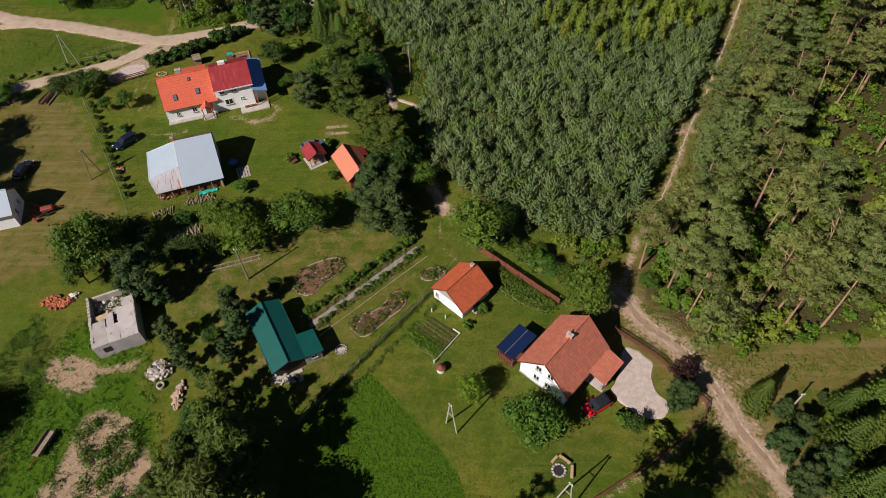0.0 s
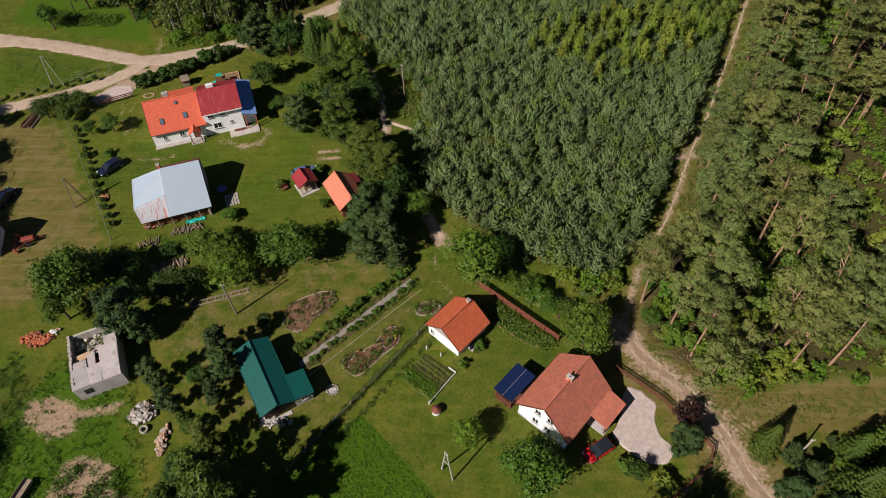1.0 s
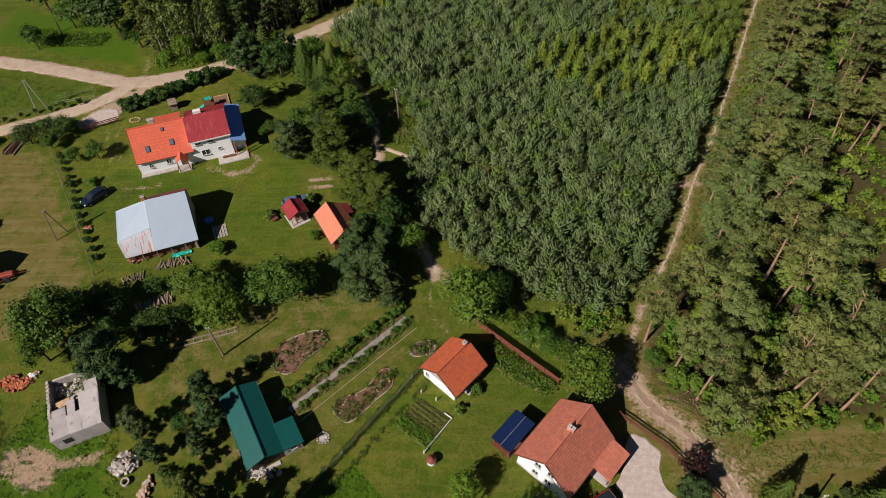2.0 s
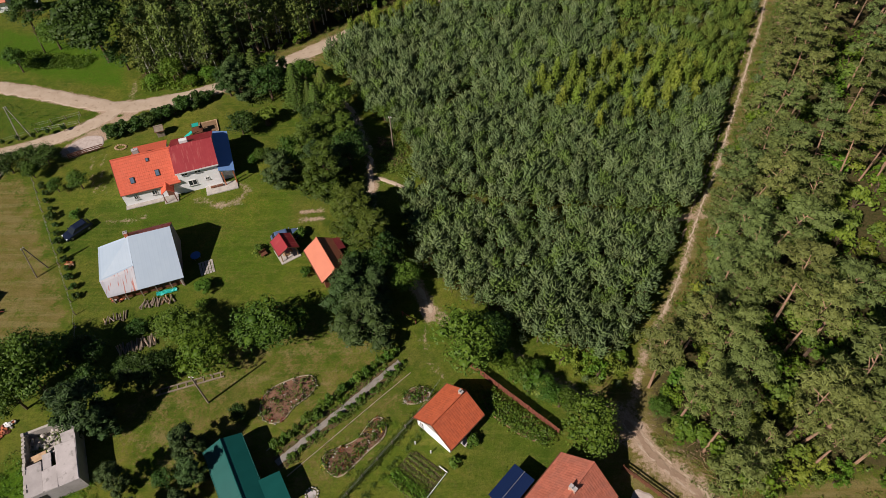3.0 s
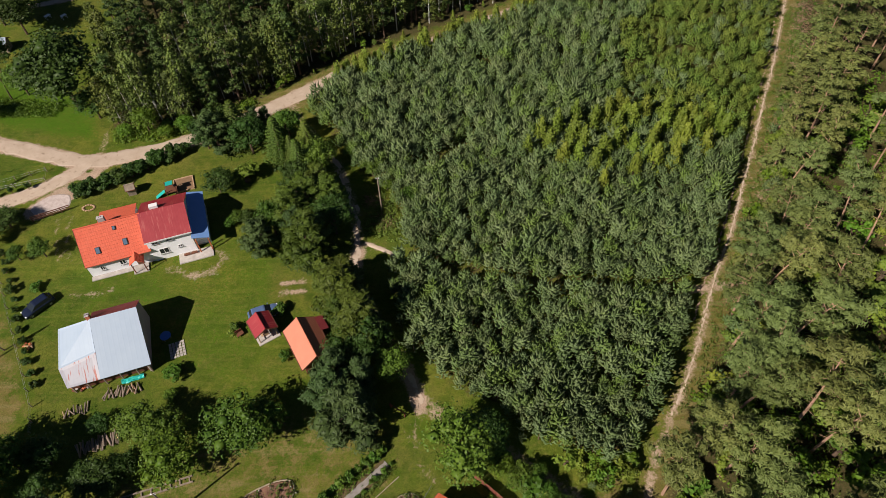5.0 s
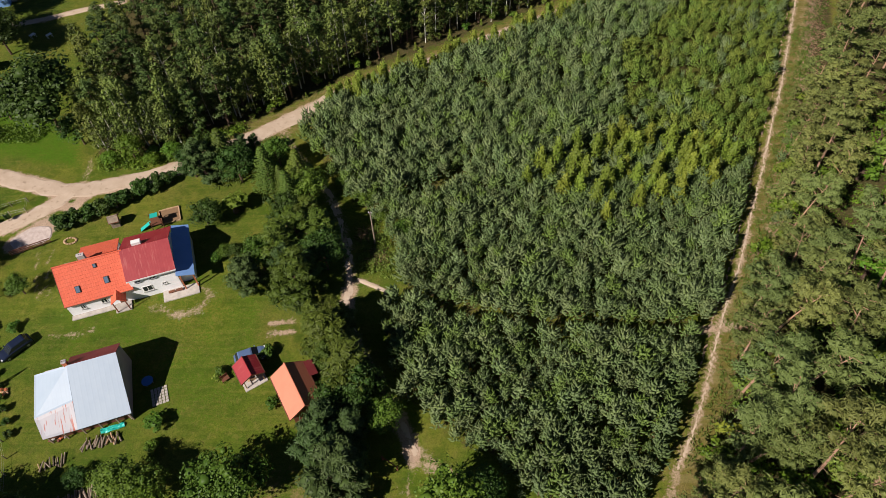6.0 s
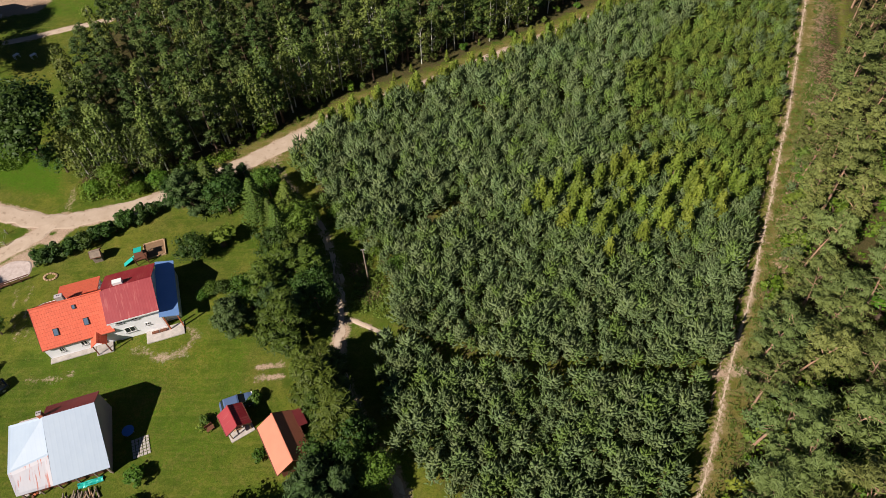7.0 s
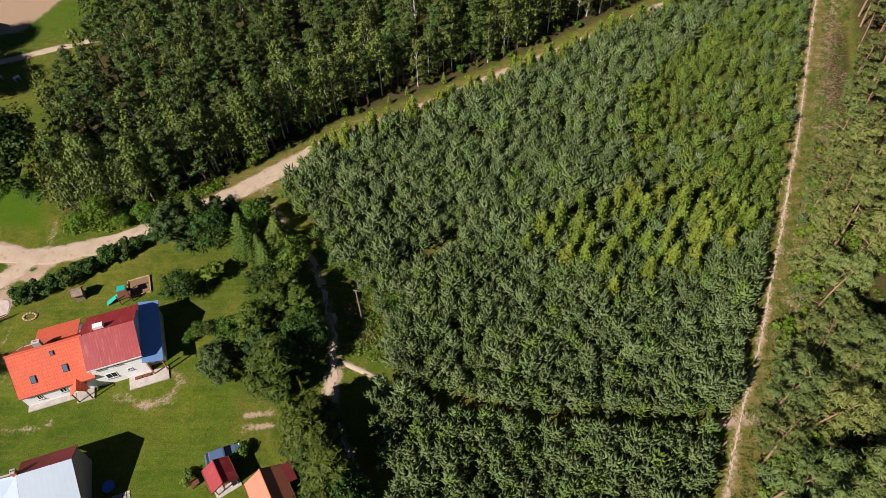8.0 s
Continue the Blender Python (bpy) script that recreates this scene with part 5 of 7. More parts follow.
BIRCHES = ((15.9, 109.3, 4.6), (17.2, 107.6, 4.2), (18.6, 110.8, 4.8), (21.3, 109.1, 5.0), (22.4, 107.2, 4.8), (20.2, 105.9, 4.2), (24.6, 111.6, 4.8), (26.8, 113.2, 5.0), (29.0, 114.8, 5.2), (28.2, 110.5, 4.6), (31.0, 112.0, 4.8), (33.0, 113.5, 5.0), (35.6, 110.2, 4.6), (38.2, 107.4, 4.8), (40.4, 108.6, 5.0), (42.6, 110.8, 5.2), (41.2, 106.0, 4.6), (23.6, 102.5, 4.6), (25.0, 104.6, 4.8), (33.8, 108.0, 4.4), (30.2, 106.2, 4.2), (27.4, 106.8, 4.4), (36.6, 113.6, 4.8), (22.0, 114.0, 4.4), (13.6, 106.4, 4.0), (45.2, 109.4, 4.6), (24.2, 98.8, 3.9))


def plantation():
    px, py, r = scatter(PLANTATION, 1.34, 11, 0.46)
    gap = away(px, py, GAP)
    grassy = inside(px, py, [(30, 116), (47, 108), (52, 116), (74, 168), (56, 164), (34, 140)])
    keep = (gap > 1.0) & (away(px, py, [(-3.7, 105.1), (2.9, 108.5)]) > 1.25) & (py < 178) & ~((py > 128) & (r.uniform(size=len(px)) < 0.25))
    for bx, by, _ in BIRCHES:
        keep &= np.hypot(px - bx, py - by) > 0.95
    px, py, grassy = px[keep], py[keep], grassy[keep]
    swell = np.where(grassy, 0.8, 1.0) + 0.14 * np.sin(px * 0.31 + 1.0) * np.sin(py * 0.27) + r.normal(size=len(px)) * 0.15
    scale = np.clip(swell, 0.55, 1.45)
    near = np.argsort(py)
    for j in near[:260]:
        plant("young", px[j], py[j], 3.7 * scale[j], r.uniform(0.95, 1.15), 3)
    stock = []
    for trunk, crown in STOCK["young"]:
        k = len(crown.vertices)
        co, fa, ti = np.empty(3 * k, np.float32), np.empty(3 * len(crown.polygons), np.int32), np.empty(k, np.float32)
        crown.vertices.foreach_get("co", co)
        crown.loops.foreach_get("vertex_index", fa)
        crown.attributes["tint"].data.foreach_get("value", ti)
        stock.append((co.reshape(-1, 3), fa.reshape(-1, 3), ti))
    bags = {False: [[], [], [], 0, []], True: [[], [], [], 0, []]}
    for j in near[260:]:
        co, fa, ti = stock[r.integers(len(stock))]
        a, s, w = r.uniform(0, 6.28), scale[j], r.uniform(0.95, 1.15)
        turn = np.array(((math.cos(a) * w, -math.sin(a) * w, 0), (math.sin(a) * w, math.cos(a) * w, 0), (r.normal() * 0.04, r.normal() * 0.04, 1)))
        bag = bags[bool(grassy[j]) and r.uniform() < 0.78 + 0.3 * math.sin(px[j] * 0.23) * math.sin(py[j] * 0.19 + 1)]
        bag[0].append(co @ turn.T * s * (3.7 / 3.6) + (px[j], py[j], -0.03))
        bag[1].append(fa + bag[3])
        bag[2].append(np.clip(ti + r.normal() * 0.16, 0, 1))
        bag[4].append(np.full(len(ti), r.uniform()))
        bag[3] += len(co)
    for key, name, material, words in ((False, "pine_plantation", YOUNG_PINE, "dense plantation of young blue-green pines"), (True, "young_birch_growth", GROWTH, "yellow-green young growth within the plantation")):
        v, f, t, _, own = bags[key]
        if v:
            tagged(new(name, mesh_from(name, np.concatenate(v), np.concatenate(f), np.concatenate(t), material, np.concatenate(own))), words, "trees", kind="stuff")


plantation()

# yellow-green young birches standing out of the plantation
for x, y, h in BIRCHES:
    plant("larch", x, y, h * 1.5, dice.uniform(0.95, 1.2))
for x, y in zip(*random_in([(16, 105), (24, 100), (44, 104), (47, 111), (34, 116), (20, 113)], 24, 19)[:2]):
    plant("larch", x, y, dice.uniform(5.0, 7.2), dice.uniform(0.95, 1.2))
for i in range(110):
    f = i / 109
    k = f * 5.999
    j = min(int(k), 5)
    line = [(-18.5, 128.5), (-8, 134.6), (1, 139.4), (12, 146.4), (26, 154.4), (43, 165.2), (60, 176)]
    x = line[j][0] + (line[j + 1][0] - line[j][0]) * (k - j)
    y = line[j][1] + (line[j + 1][1] - line[j][1]) * (k - j)
    plant("larch", x + dice.uniform(-1.4, 1.4), y - 0.2 + dice.uniform(-1.6, 0.9), dice.uniform(2.6, 5.4), 1.3)

# tall pine forest beside the ride, with glades of bright undergrowth
GLADES = ((38.5, 61.8, 3.6), (39.5, 49.8, 3.2), (35.6, 47.6, 2.6), (60.3, 83.0, 2.6), (58.9, 71.9, 4.0), (48.2, 80.5, 2.4), (55.0, 86.5, 3.6), (52.8, 75.6, 3.0), (45.2, 63.6, 3.4), (39.4, 73.8, 2.2), (66.3, 109.7, 3.2), (47.0, 60.2, 2.4), (63.5, 96.0, 2.6), (57.0, 62.0, 3.0), (72.0, 120.0, 3.2), (54.0, 100.5, 2.0))


def glade(x, y, spare=0.0):
    """Inside an opening of the forest; the openings are long towards the south-west."""
    return any(float(away(x, y, [(gx, gy), (gx - 5.0, gy - 5.4)])) < r + spare for gx, gy, r in GLADES)


TALL = ((24.6, 53.6, 12.5), (28.6, 57.0, 13.5), (27.2, 49.2, 13.5), (29.3, 45.4, 13.0), (34.7, 64.9, 14.5), (37.6, 66.0, 15.0), (35.6, 63.4, 13.5), (40.6, 60.6, 16.0), (42.3, 58.0, 15.5), (46.0, 59.4, 15.5), (37.8, 46.0, 16.0), (41.0, 46.4, 15.0), (40.6, 43.3, 14.0), (45.6, 43.6, 15.0), (31.6, 55.6, 14.0), (33.4, 52.0, 13.0), (57.0, 106.6, 15.0), (49.4, 94.8, 14.0), (54.7, 87.4, 15.5), (57.9, 85.2, 15.0), (48.4, 75.2, 15.0), (39.6, 81.2, 14.5), (42.0, 78.8, 15.5), (36.8, 71.6, 14.6), (44.6, 82.4, 14.0), (43.0, 71.4, 15.5))
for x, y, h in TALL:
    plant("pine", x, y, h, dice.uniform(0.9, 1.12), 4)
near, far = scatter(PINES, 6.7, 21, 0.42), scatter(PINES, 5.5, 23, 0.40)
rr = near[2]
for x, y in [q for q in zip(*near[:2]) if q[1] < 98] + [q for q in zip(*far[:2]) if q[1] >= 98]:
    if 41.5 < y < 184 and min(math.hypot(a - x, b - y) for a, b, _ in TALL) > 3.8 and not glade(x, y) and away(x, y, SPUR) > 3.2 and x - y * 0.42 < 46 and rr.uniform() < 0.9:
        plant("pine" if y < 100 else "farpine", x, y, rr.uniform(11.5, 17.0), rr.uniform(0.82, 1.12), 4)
for i in range(30):
    y = 58.0 + i * 3.1 + dice.uniform(-1, 1)
    x = float(np.interp(y, [p[1] for p in RIDE], [p[0] for p in RIDE])) + (dice.uniform(3.2, 6.4) if y < 124 else dice.uniform(7.0, 9.5))
    if not glade(x, y):
        plant("edge" if i % 3 else "farpine", x, y, dice.uniform(5.5, 10.0) if i % 3 else dice.uniform(10, 14), dice.uniform(0.9, 1.15), 3)
for i in range(70):
    y = 60.0 + i * 0.98 + dice.uniform(-0.6, 0.6)
    x = float(np.interp(y, [p[1] for p in RIDE], [p[0] for p in RIDE])) + dice.uniform(2.2, 5.2)
    plant(dice.choice(["edge", "edge", "under", "young"]), x, y, dice.uniform(1.2, 4.0), dice.uniform(1.0, 1.3), 3)
for x, y, h in ((30.2, 41.2, 11.0), (33.4, 43.6, 9.0)):
    plant("edge", x, y, h, 0.95, 3)
gx, gy, rr = scatter([p for p in PINES if p[1] < 130], 3.9, 22, 0.48)
for x, y in zip(gx, gy):
    sunny = glade(x, y, 0.8)
    if x - y * 0.4 < 38 and rr.uniform() < (0.95 if sunny else 0.45) and away(x, y, SPUR) > 2.2:
        plant("under", x, y, rr.uniform(2.2, 5.0) if sunny else rr.uniform(1.4, 3.2), rr.uniform(0.9, 1.3))

# mixed stand beyond the road: birches in front, pines behind
line = [(-56, 117.5), (-47.5, 117), (-40.5, 120.6), (-33, 125.2), (-27, 129.4), (-16.5, 138.4), (0, 146.4), (11, 153.4), (25, 161.6), (42, 172.8), (60, 184)]
for i in range(84):
    k = i / 84 * 9.999
    j = int(k)
    x = line[j][0] + (line[j + 1][0] - line[j][0]) * (k - j)
    y = line[j][1] + (line[j + 1][1] - line[j][1]) * (k - j)
    plant(dice.choice(["birch", "birch", "birch", "stand"]), x + dice.uniform(-0.8, 0.8), y + dice.uniform(0.7, 4.2), dice.uniform(9.5, 13.5), dice.uniform(0.9, 1.25), 2)
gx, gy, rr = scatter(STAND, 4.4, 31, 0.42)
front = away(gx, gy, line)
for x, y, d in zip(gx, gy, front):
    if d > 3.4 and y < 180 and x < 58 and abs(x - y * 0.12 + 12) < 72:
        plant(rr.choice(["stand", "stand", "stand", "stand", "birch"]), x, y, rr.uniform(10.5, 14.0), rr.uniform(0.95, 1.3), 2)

for i in range(40):
    k = i / 40 * 9.999
    j = int(k)
    x = line[j][0] + (line[j + 1][0] - line[j][0]) * (k - j)
    y = line[j][1] + (line[j + 1][1] - line[j][1]) * (k - j)
    plant(dice.choice(["under", "larch", "shrub"]), x + dice.uniform(-0.8, 0.8), y + dice.uniform(-0.6, 1.6), dice.uniform(0.8, 2.4), dice.uniform(1.0, 1.4))

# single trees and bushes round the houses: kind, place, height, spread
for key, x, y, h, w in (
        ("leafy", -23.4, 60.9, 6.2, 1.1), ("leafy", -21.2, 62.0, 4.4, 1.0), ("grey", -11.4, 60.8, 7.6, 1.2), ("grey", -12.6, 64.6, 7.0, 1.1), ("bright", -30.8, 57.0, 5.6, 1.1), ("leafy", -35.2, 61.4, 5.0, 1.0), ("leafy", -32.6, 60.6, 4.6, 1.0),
        # dark trees at x -46.0 and -44.4 are added to deepen the big tree's shadow
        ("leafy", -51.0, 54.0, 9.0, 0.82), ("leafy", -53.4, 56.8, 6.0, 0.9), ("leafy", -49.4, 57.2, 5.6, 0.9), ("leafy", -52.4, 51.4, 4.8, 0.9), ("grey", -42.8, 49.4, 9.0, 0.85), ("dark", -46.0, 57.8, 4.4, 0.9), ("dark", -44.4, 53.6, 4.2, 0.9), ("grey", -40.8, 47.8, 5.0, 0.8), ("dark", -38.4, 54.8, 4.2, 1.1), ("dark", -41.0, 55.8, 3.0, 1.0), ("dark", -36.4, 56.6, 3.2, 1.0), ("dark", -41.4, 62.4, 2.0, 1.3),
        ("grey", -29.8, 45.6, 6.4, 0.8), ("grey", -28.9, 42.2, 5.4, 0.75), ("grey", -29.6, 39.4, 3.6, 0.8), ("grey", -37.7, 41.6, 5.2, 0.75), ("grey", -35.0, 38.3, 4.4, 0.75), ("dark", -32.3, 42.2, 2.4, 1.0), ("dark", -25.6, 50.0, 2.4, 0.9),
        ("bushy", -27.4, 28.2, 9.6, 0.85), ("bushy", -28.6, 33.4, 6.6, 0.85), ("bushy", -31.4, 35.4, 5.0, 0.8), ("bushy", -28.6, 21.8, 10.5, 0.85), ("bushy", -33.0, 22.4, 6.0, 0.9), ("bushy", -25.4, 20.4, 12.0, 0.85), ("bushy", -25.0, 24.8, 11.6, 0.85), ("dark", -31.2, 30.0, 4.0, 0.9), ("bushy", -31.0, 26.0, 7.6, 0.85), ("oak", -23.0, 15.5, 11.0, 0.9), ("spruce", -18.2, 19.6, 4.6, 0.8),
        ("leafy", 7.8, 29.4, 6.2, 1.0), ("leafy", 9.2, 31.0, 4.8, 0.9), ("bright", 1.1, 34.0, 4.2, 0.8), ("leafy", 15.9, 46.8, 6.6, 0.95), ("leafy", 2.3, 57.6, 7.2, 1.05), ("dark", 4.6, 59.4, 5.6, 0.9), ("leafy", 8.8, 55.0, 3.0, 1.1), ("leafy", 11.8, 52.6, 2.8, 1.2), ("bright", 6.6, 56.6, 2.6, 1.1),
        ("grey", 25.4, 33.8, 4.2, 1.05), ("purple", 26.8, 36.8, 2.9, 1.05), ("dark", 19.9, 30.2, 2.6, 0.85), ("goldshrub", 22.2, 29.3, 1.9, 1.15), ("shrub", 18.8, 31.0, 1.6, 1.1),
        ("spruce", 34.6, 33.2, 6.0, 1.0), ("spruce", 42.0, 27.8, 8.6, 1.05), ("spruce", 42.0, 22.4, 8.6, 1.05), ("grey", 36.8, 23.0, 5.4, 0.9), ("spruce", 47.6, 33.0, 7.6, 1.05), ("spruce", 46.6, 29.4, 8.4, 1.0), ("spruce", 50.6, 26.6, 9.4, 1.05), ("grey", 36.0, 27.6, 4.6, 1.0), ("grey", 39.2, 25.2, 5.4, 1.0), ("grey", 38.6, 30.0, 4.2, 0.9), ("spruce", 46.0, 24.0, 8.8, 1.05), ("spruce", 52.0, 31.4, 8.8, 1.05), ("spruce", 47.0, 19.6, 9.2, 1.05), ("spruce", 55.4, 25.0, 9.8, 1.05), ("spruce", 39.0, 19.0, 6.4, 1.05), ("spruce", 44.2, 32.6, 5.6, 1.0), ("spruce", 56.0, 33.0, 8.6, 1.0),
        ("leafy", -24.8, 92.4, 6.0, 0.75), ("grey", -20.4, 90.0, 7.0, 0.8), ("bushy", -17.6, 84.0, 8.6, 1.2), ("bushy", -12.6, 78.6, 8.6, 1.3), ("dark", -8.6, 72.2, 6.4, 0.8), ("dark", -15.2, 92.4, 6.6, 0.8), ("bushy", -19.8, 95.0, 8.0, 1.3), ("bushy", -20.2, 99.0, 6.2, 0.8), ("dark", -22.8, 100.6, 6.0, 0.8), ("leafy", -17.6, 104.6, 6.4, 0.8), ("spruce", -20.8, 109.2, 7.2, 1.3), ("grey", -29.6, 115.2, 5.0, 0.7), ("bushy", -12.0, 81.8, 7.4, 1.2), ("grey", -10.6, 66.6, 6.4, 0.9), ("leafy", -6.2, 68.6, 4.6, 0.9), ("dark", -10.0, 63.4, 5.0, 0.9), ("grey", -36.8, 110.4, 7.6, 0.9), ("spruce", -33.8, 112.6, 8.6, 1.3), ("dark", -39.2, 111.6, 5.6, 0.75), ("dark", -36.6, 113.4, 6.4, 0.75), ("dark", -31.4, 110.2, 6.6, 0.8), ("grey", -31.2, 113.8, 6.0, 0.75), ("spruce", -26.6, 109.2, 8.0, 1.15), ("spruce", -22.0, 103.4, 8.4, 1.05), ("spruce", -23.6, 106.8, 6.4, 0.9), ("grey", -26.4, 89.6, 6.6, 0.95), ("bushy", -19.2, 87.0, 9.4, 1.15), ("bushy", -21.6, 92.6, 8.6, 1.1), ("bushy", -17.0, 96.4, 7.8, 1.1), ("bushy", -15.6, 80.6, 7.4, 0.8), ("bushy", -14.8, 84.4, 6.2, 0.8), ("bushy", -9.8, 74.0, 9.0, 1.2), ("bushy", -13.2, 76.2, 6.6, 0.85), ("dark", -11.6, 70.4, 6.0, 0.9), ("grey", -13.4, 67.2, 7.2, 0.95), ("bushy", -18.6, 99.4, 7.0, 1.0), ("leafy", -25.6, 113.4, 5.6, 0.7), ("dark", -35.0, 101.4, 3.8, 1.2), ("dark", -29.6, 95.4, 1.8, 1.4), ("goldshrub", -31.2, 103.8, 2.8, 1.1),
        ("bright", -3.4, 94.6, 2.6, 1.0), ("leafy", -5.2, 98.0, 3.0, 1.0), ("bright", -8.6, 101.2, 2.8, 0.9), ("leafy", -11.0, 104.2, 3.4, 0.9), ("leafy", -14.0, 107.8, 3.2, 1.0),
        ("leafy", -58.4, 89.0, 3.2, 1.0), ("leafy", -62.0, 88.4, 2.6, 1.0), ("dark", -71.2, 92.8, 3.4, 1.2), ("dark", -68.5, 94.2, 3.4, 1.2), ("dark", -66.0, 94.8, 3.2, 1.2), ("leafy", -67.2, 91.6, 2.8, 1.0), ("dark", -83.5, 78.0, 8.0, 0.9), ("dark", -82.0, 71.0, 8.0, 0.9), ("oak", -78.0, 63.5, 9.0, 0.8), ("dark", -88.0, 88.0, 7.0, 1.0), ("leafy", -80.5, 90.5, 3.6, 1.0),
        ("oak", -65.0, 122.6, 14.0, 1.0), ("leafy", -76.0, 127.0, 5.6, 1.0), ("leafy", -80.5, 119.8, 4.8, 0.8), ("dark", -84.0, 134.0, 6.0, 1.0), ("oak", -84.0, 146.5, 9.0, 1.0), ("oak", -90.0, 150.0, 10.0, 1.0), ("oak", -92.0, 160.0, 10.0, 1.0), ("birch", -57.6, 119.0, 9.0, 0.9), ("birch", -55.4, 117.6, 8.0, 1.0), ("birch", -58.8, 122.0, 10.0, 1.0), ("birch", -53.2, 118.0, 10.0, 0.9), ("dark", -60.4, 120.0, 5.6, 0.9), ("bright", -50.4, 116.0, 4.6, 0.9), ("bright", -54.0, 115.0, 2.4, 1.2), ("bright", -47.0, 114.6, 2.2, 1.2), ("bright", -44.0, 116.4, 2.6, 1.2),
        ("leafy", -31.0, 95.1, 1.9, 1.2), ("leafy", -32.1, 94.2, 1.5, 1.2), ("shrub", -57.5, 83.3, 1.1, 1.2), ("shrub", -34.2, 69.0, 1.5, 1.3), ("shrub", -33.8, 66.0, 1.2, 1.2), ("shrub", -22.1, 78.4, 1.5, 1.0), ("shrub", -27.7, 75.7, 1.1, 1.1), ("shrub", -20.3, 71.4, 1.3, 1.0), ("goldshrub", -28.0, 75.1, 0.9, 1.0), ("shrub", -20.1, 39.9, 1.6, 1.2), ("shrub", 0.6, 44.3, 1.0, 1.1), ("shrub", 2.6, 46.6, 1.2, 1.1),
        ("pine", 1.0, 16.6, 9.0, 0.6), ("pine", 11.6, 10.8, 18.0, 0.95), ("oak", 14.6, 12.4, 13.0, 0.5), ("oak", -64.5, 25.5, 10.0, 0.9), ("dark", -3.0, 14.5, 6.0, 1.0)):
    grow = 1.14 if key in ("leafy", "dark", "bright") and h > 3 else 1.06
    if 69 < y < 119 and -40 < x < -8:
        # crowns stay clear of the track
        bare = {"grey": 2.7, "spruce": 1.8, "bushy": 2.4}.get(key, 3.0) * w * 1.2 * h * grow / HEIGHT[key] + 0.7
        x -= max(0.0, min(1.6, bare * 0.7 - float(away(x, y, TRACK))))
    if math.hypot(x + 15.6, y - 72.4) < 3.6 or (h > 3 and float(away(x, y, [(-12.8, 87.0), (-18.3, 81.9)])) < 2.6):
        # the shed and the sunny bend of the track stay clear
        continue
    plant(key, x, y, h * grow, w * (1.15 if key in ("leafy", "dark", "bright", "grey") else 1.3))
gx, gy, rr = scatter([(36.5, 20), (37.6, 27), (35.0, 33.5), (37.5, 35.2), (55, 36.8), (58, 20)], 3.4, 41, 0.4)
for x, y in zip(gx, gy):
    plant(rr.choice(["shrub", "grey", "spruce"]), x, y, rr.uniform(1.2, 2.8), rr.uniform(1.0, 1.3))
gx, gy, rr = scatter([(33.5, 39.8), (29.5, 43.5), (34, 46), (52, 47), (60, 46), (60, 42.0), (44, 40.6)], 2.1, 42, 0.45)
for x, y in zip(gx, gy):
    if rr.uniform() < 0.75:
        plant("under", x, y, rr.uniform(1.2, 3.2), rr.uniform(0.9, 1.3))
gx, gy, rr = scatter([(4.0, 58.0), (13.4, 49.6), (18.5, 49.2), (16.0, 52.0), (8.6, 57.2), (4.6, 60.0)], 1.7, 43, 0.4)
for x, y in zip(gx, gy):
    plant(rr.choice(["under", "under", "shrub", "leafy"]), x, y, rr.uniform(1.6, 3.2), rr.uniform(0.9, 1.2))
for x, y in zip(*scatter([(9.0, 59.4), (15.4, 54.6), (21.0, 51.5), (23.0, 57.5), (20.6, 57.6), (15.6, 57.4), (9.2, 61.0)], 2.0, 44, 0.4)[:2]):
    plant(dice.choice(["under", "shrub", "young"]), x, y, dice.uniform(1.4, 3.0), 1.1)
for x, y in zip(*scatter([(23.4, 50.0), (27.4, 44.6), (30.0, 47.0), (29.6, 58.0), (26.0, 56.5)], 2.1, 45, 0.45)[:2]):
    plant(dice.choice(["under", "leafy", "shrub"]), x, y, dice.uniform(1.4, 3.2), 1.1)
for i in range(15):
    f = i / 14
    plant("darkshrub", -58.0 + 15.0 * f + dice.uniform(-0.3, 0.3), 101.2 + 9.6 * f ** 1.15 + dice.uniform(-0.4, 0.4), dice.uniform(1.9, 2.6), dice.uniform(1.0, 1.25))
for i in range(14):
    f = i / 13
    plant("darkshrub", -65.0 + 13.0 * f + dice.uniform(-0.2, 0.2), 89.4 - 21.5 * f, dice.uniform(0.8, 1.4), 1.0, label="low dark shrub along the field fence")


# ---- gardens, fences and yards ----
def plot(bm, outline, z0, z1, seed, jitter=0.08, step=0.6):
    """A low bed with an uneven rim."""
    r = random.Random(seed)
    pts = []
    for (ax, ay), (bx, by) in zip(outline, outline[1:] + outline[:1]):
        k = max(1, int(math.hypot(bx - ax, by - ay) / step))
        pts += [(ax + (bx - ax) * i / k + r.uniform(-jitter, jitter), ay + (by - ay) * i / k + r.uniform(-jitter, jitter)) for i in range(k)]
    for _ in range(2):
        pts = [((pts[i - 1][0] + 2 * p[0] + pts[(i + 1) % len(pts)][0]) / 4, (pts[i - 1][1] + 2 * p[1] + pts[(i + 1) % len(pts)][1]) / 4) for i, p in enumerate(pts)]
    cx, cy = sum(p[0] for p in pts) / len(pts), sum(p[1] for p in pts) / len(pts)
    ring = [bm.verts.new((x, y, z0)) for x, y in pts]
    mid = [bm.verts.new((cx + (x - cx) * 0.93, cy + (y - cy) * 0.93, z1)) for x, y in pts]
    for i in range(len(pts)):
        j = (i + 1) % len(pts)
        bm.faces.new((ring[i], ring[j], mid[j], mid[i]))
    bm.faces.new(mid)
    return pts


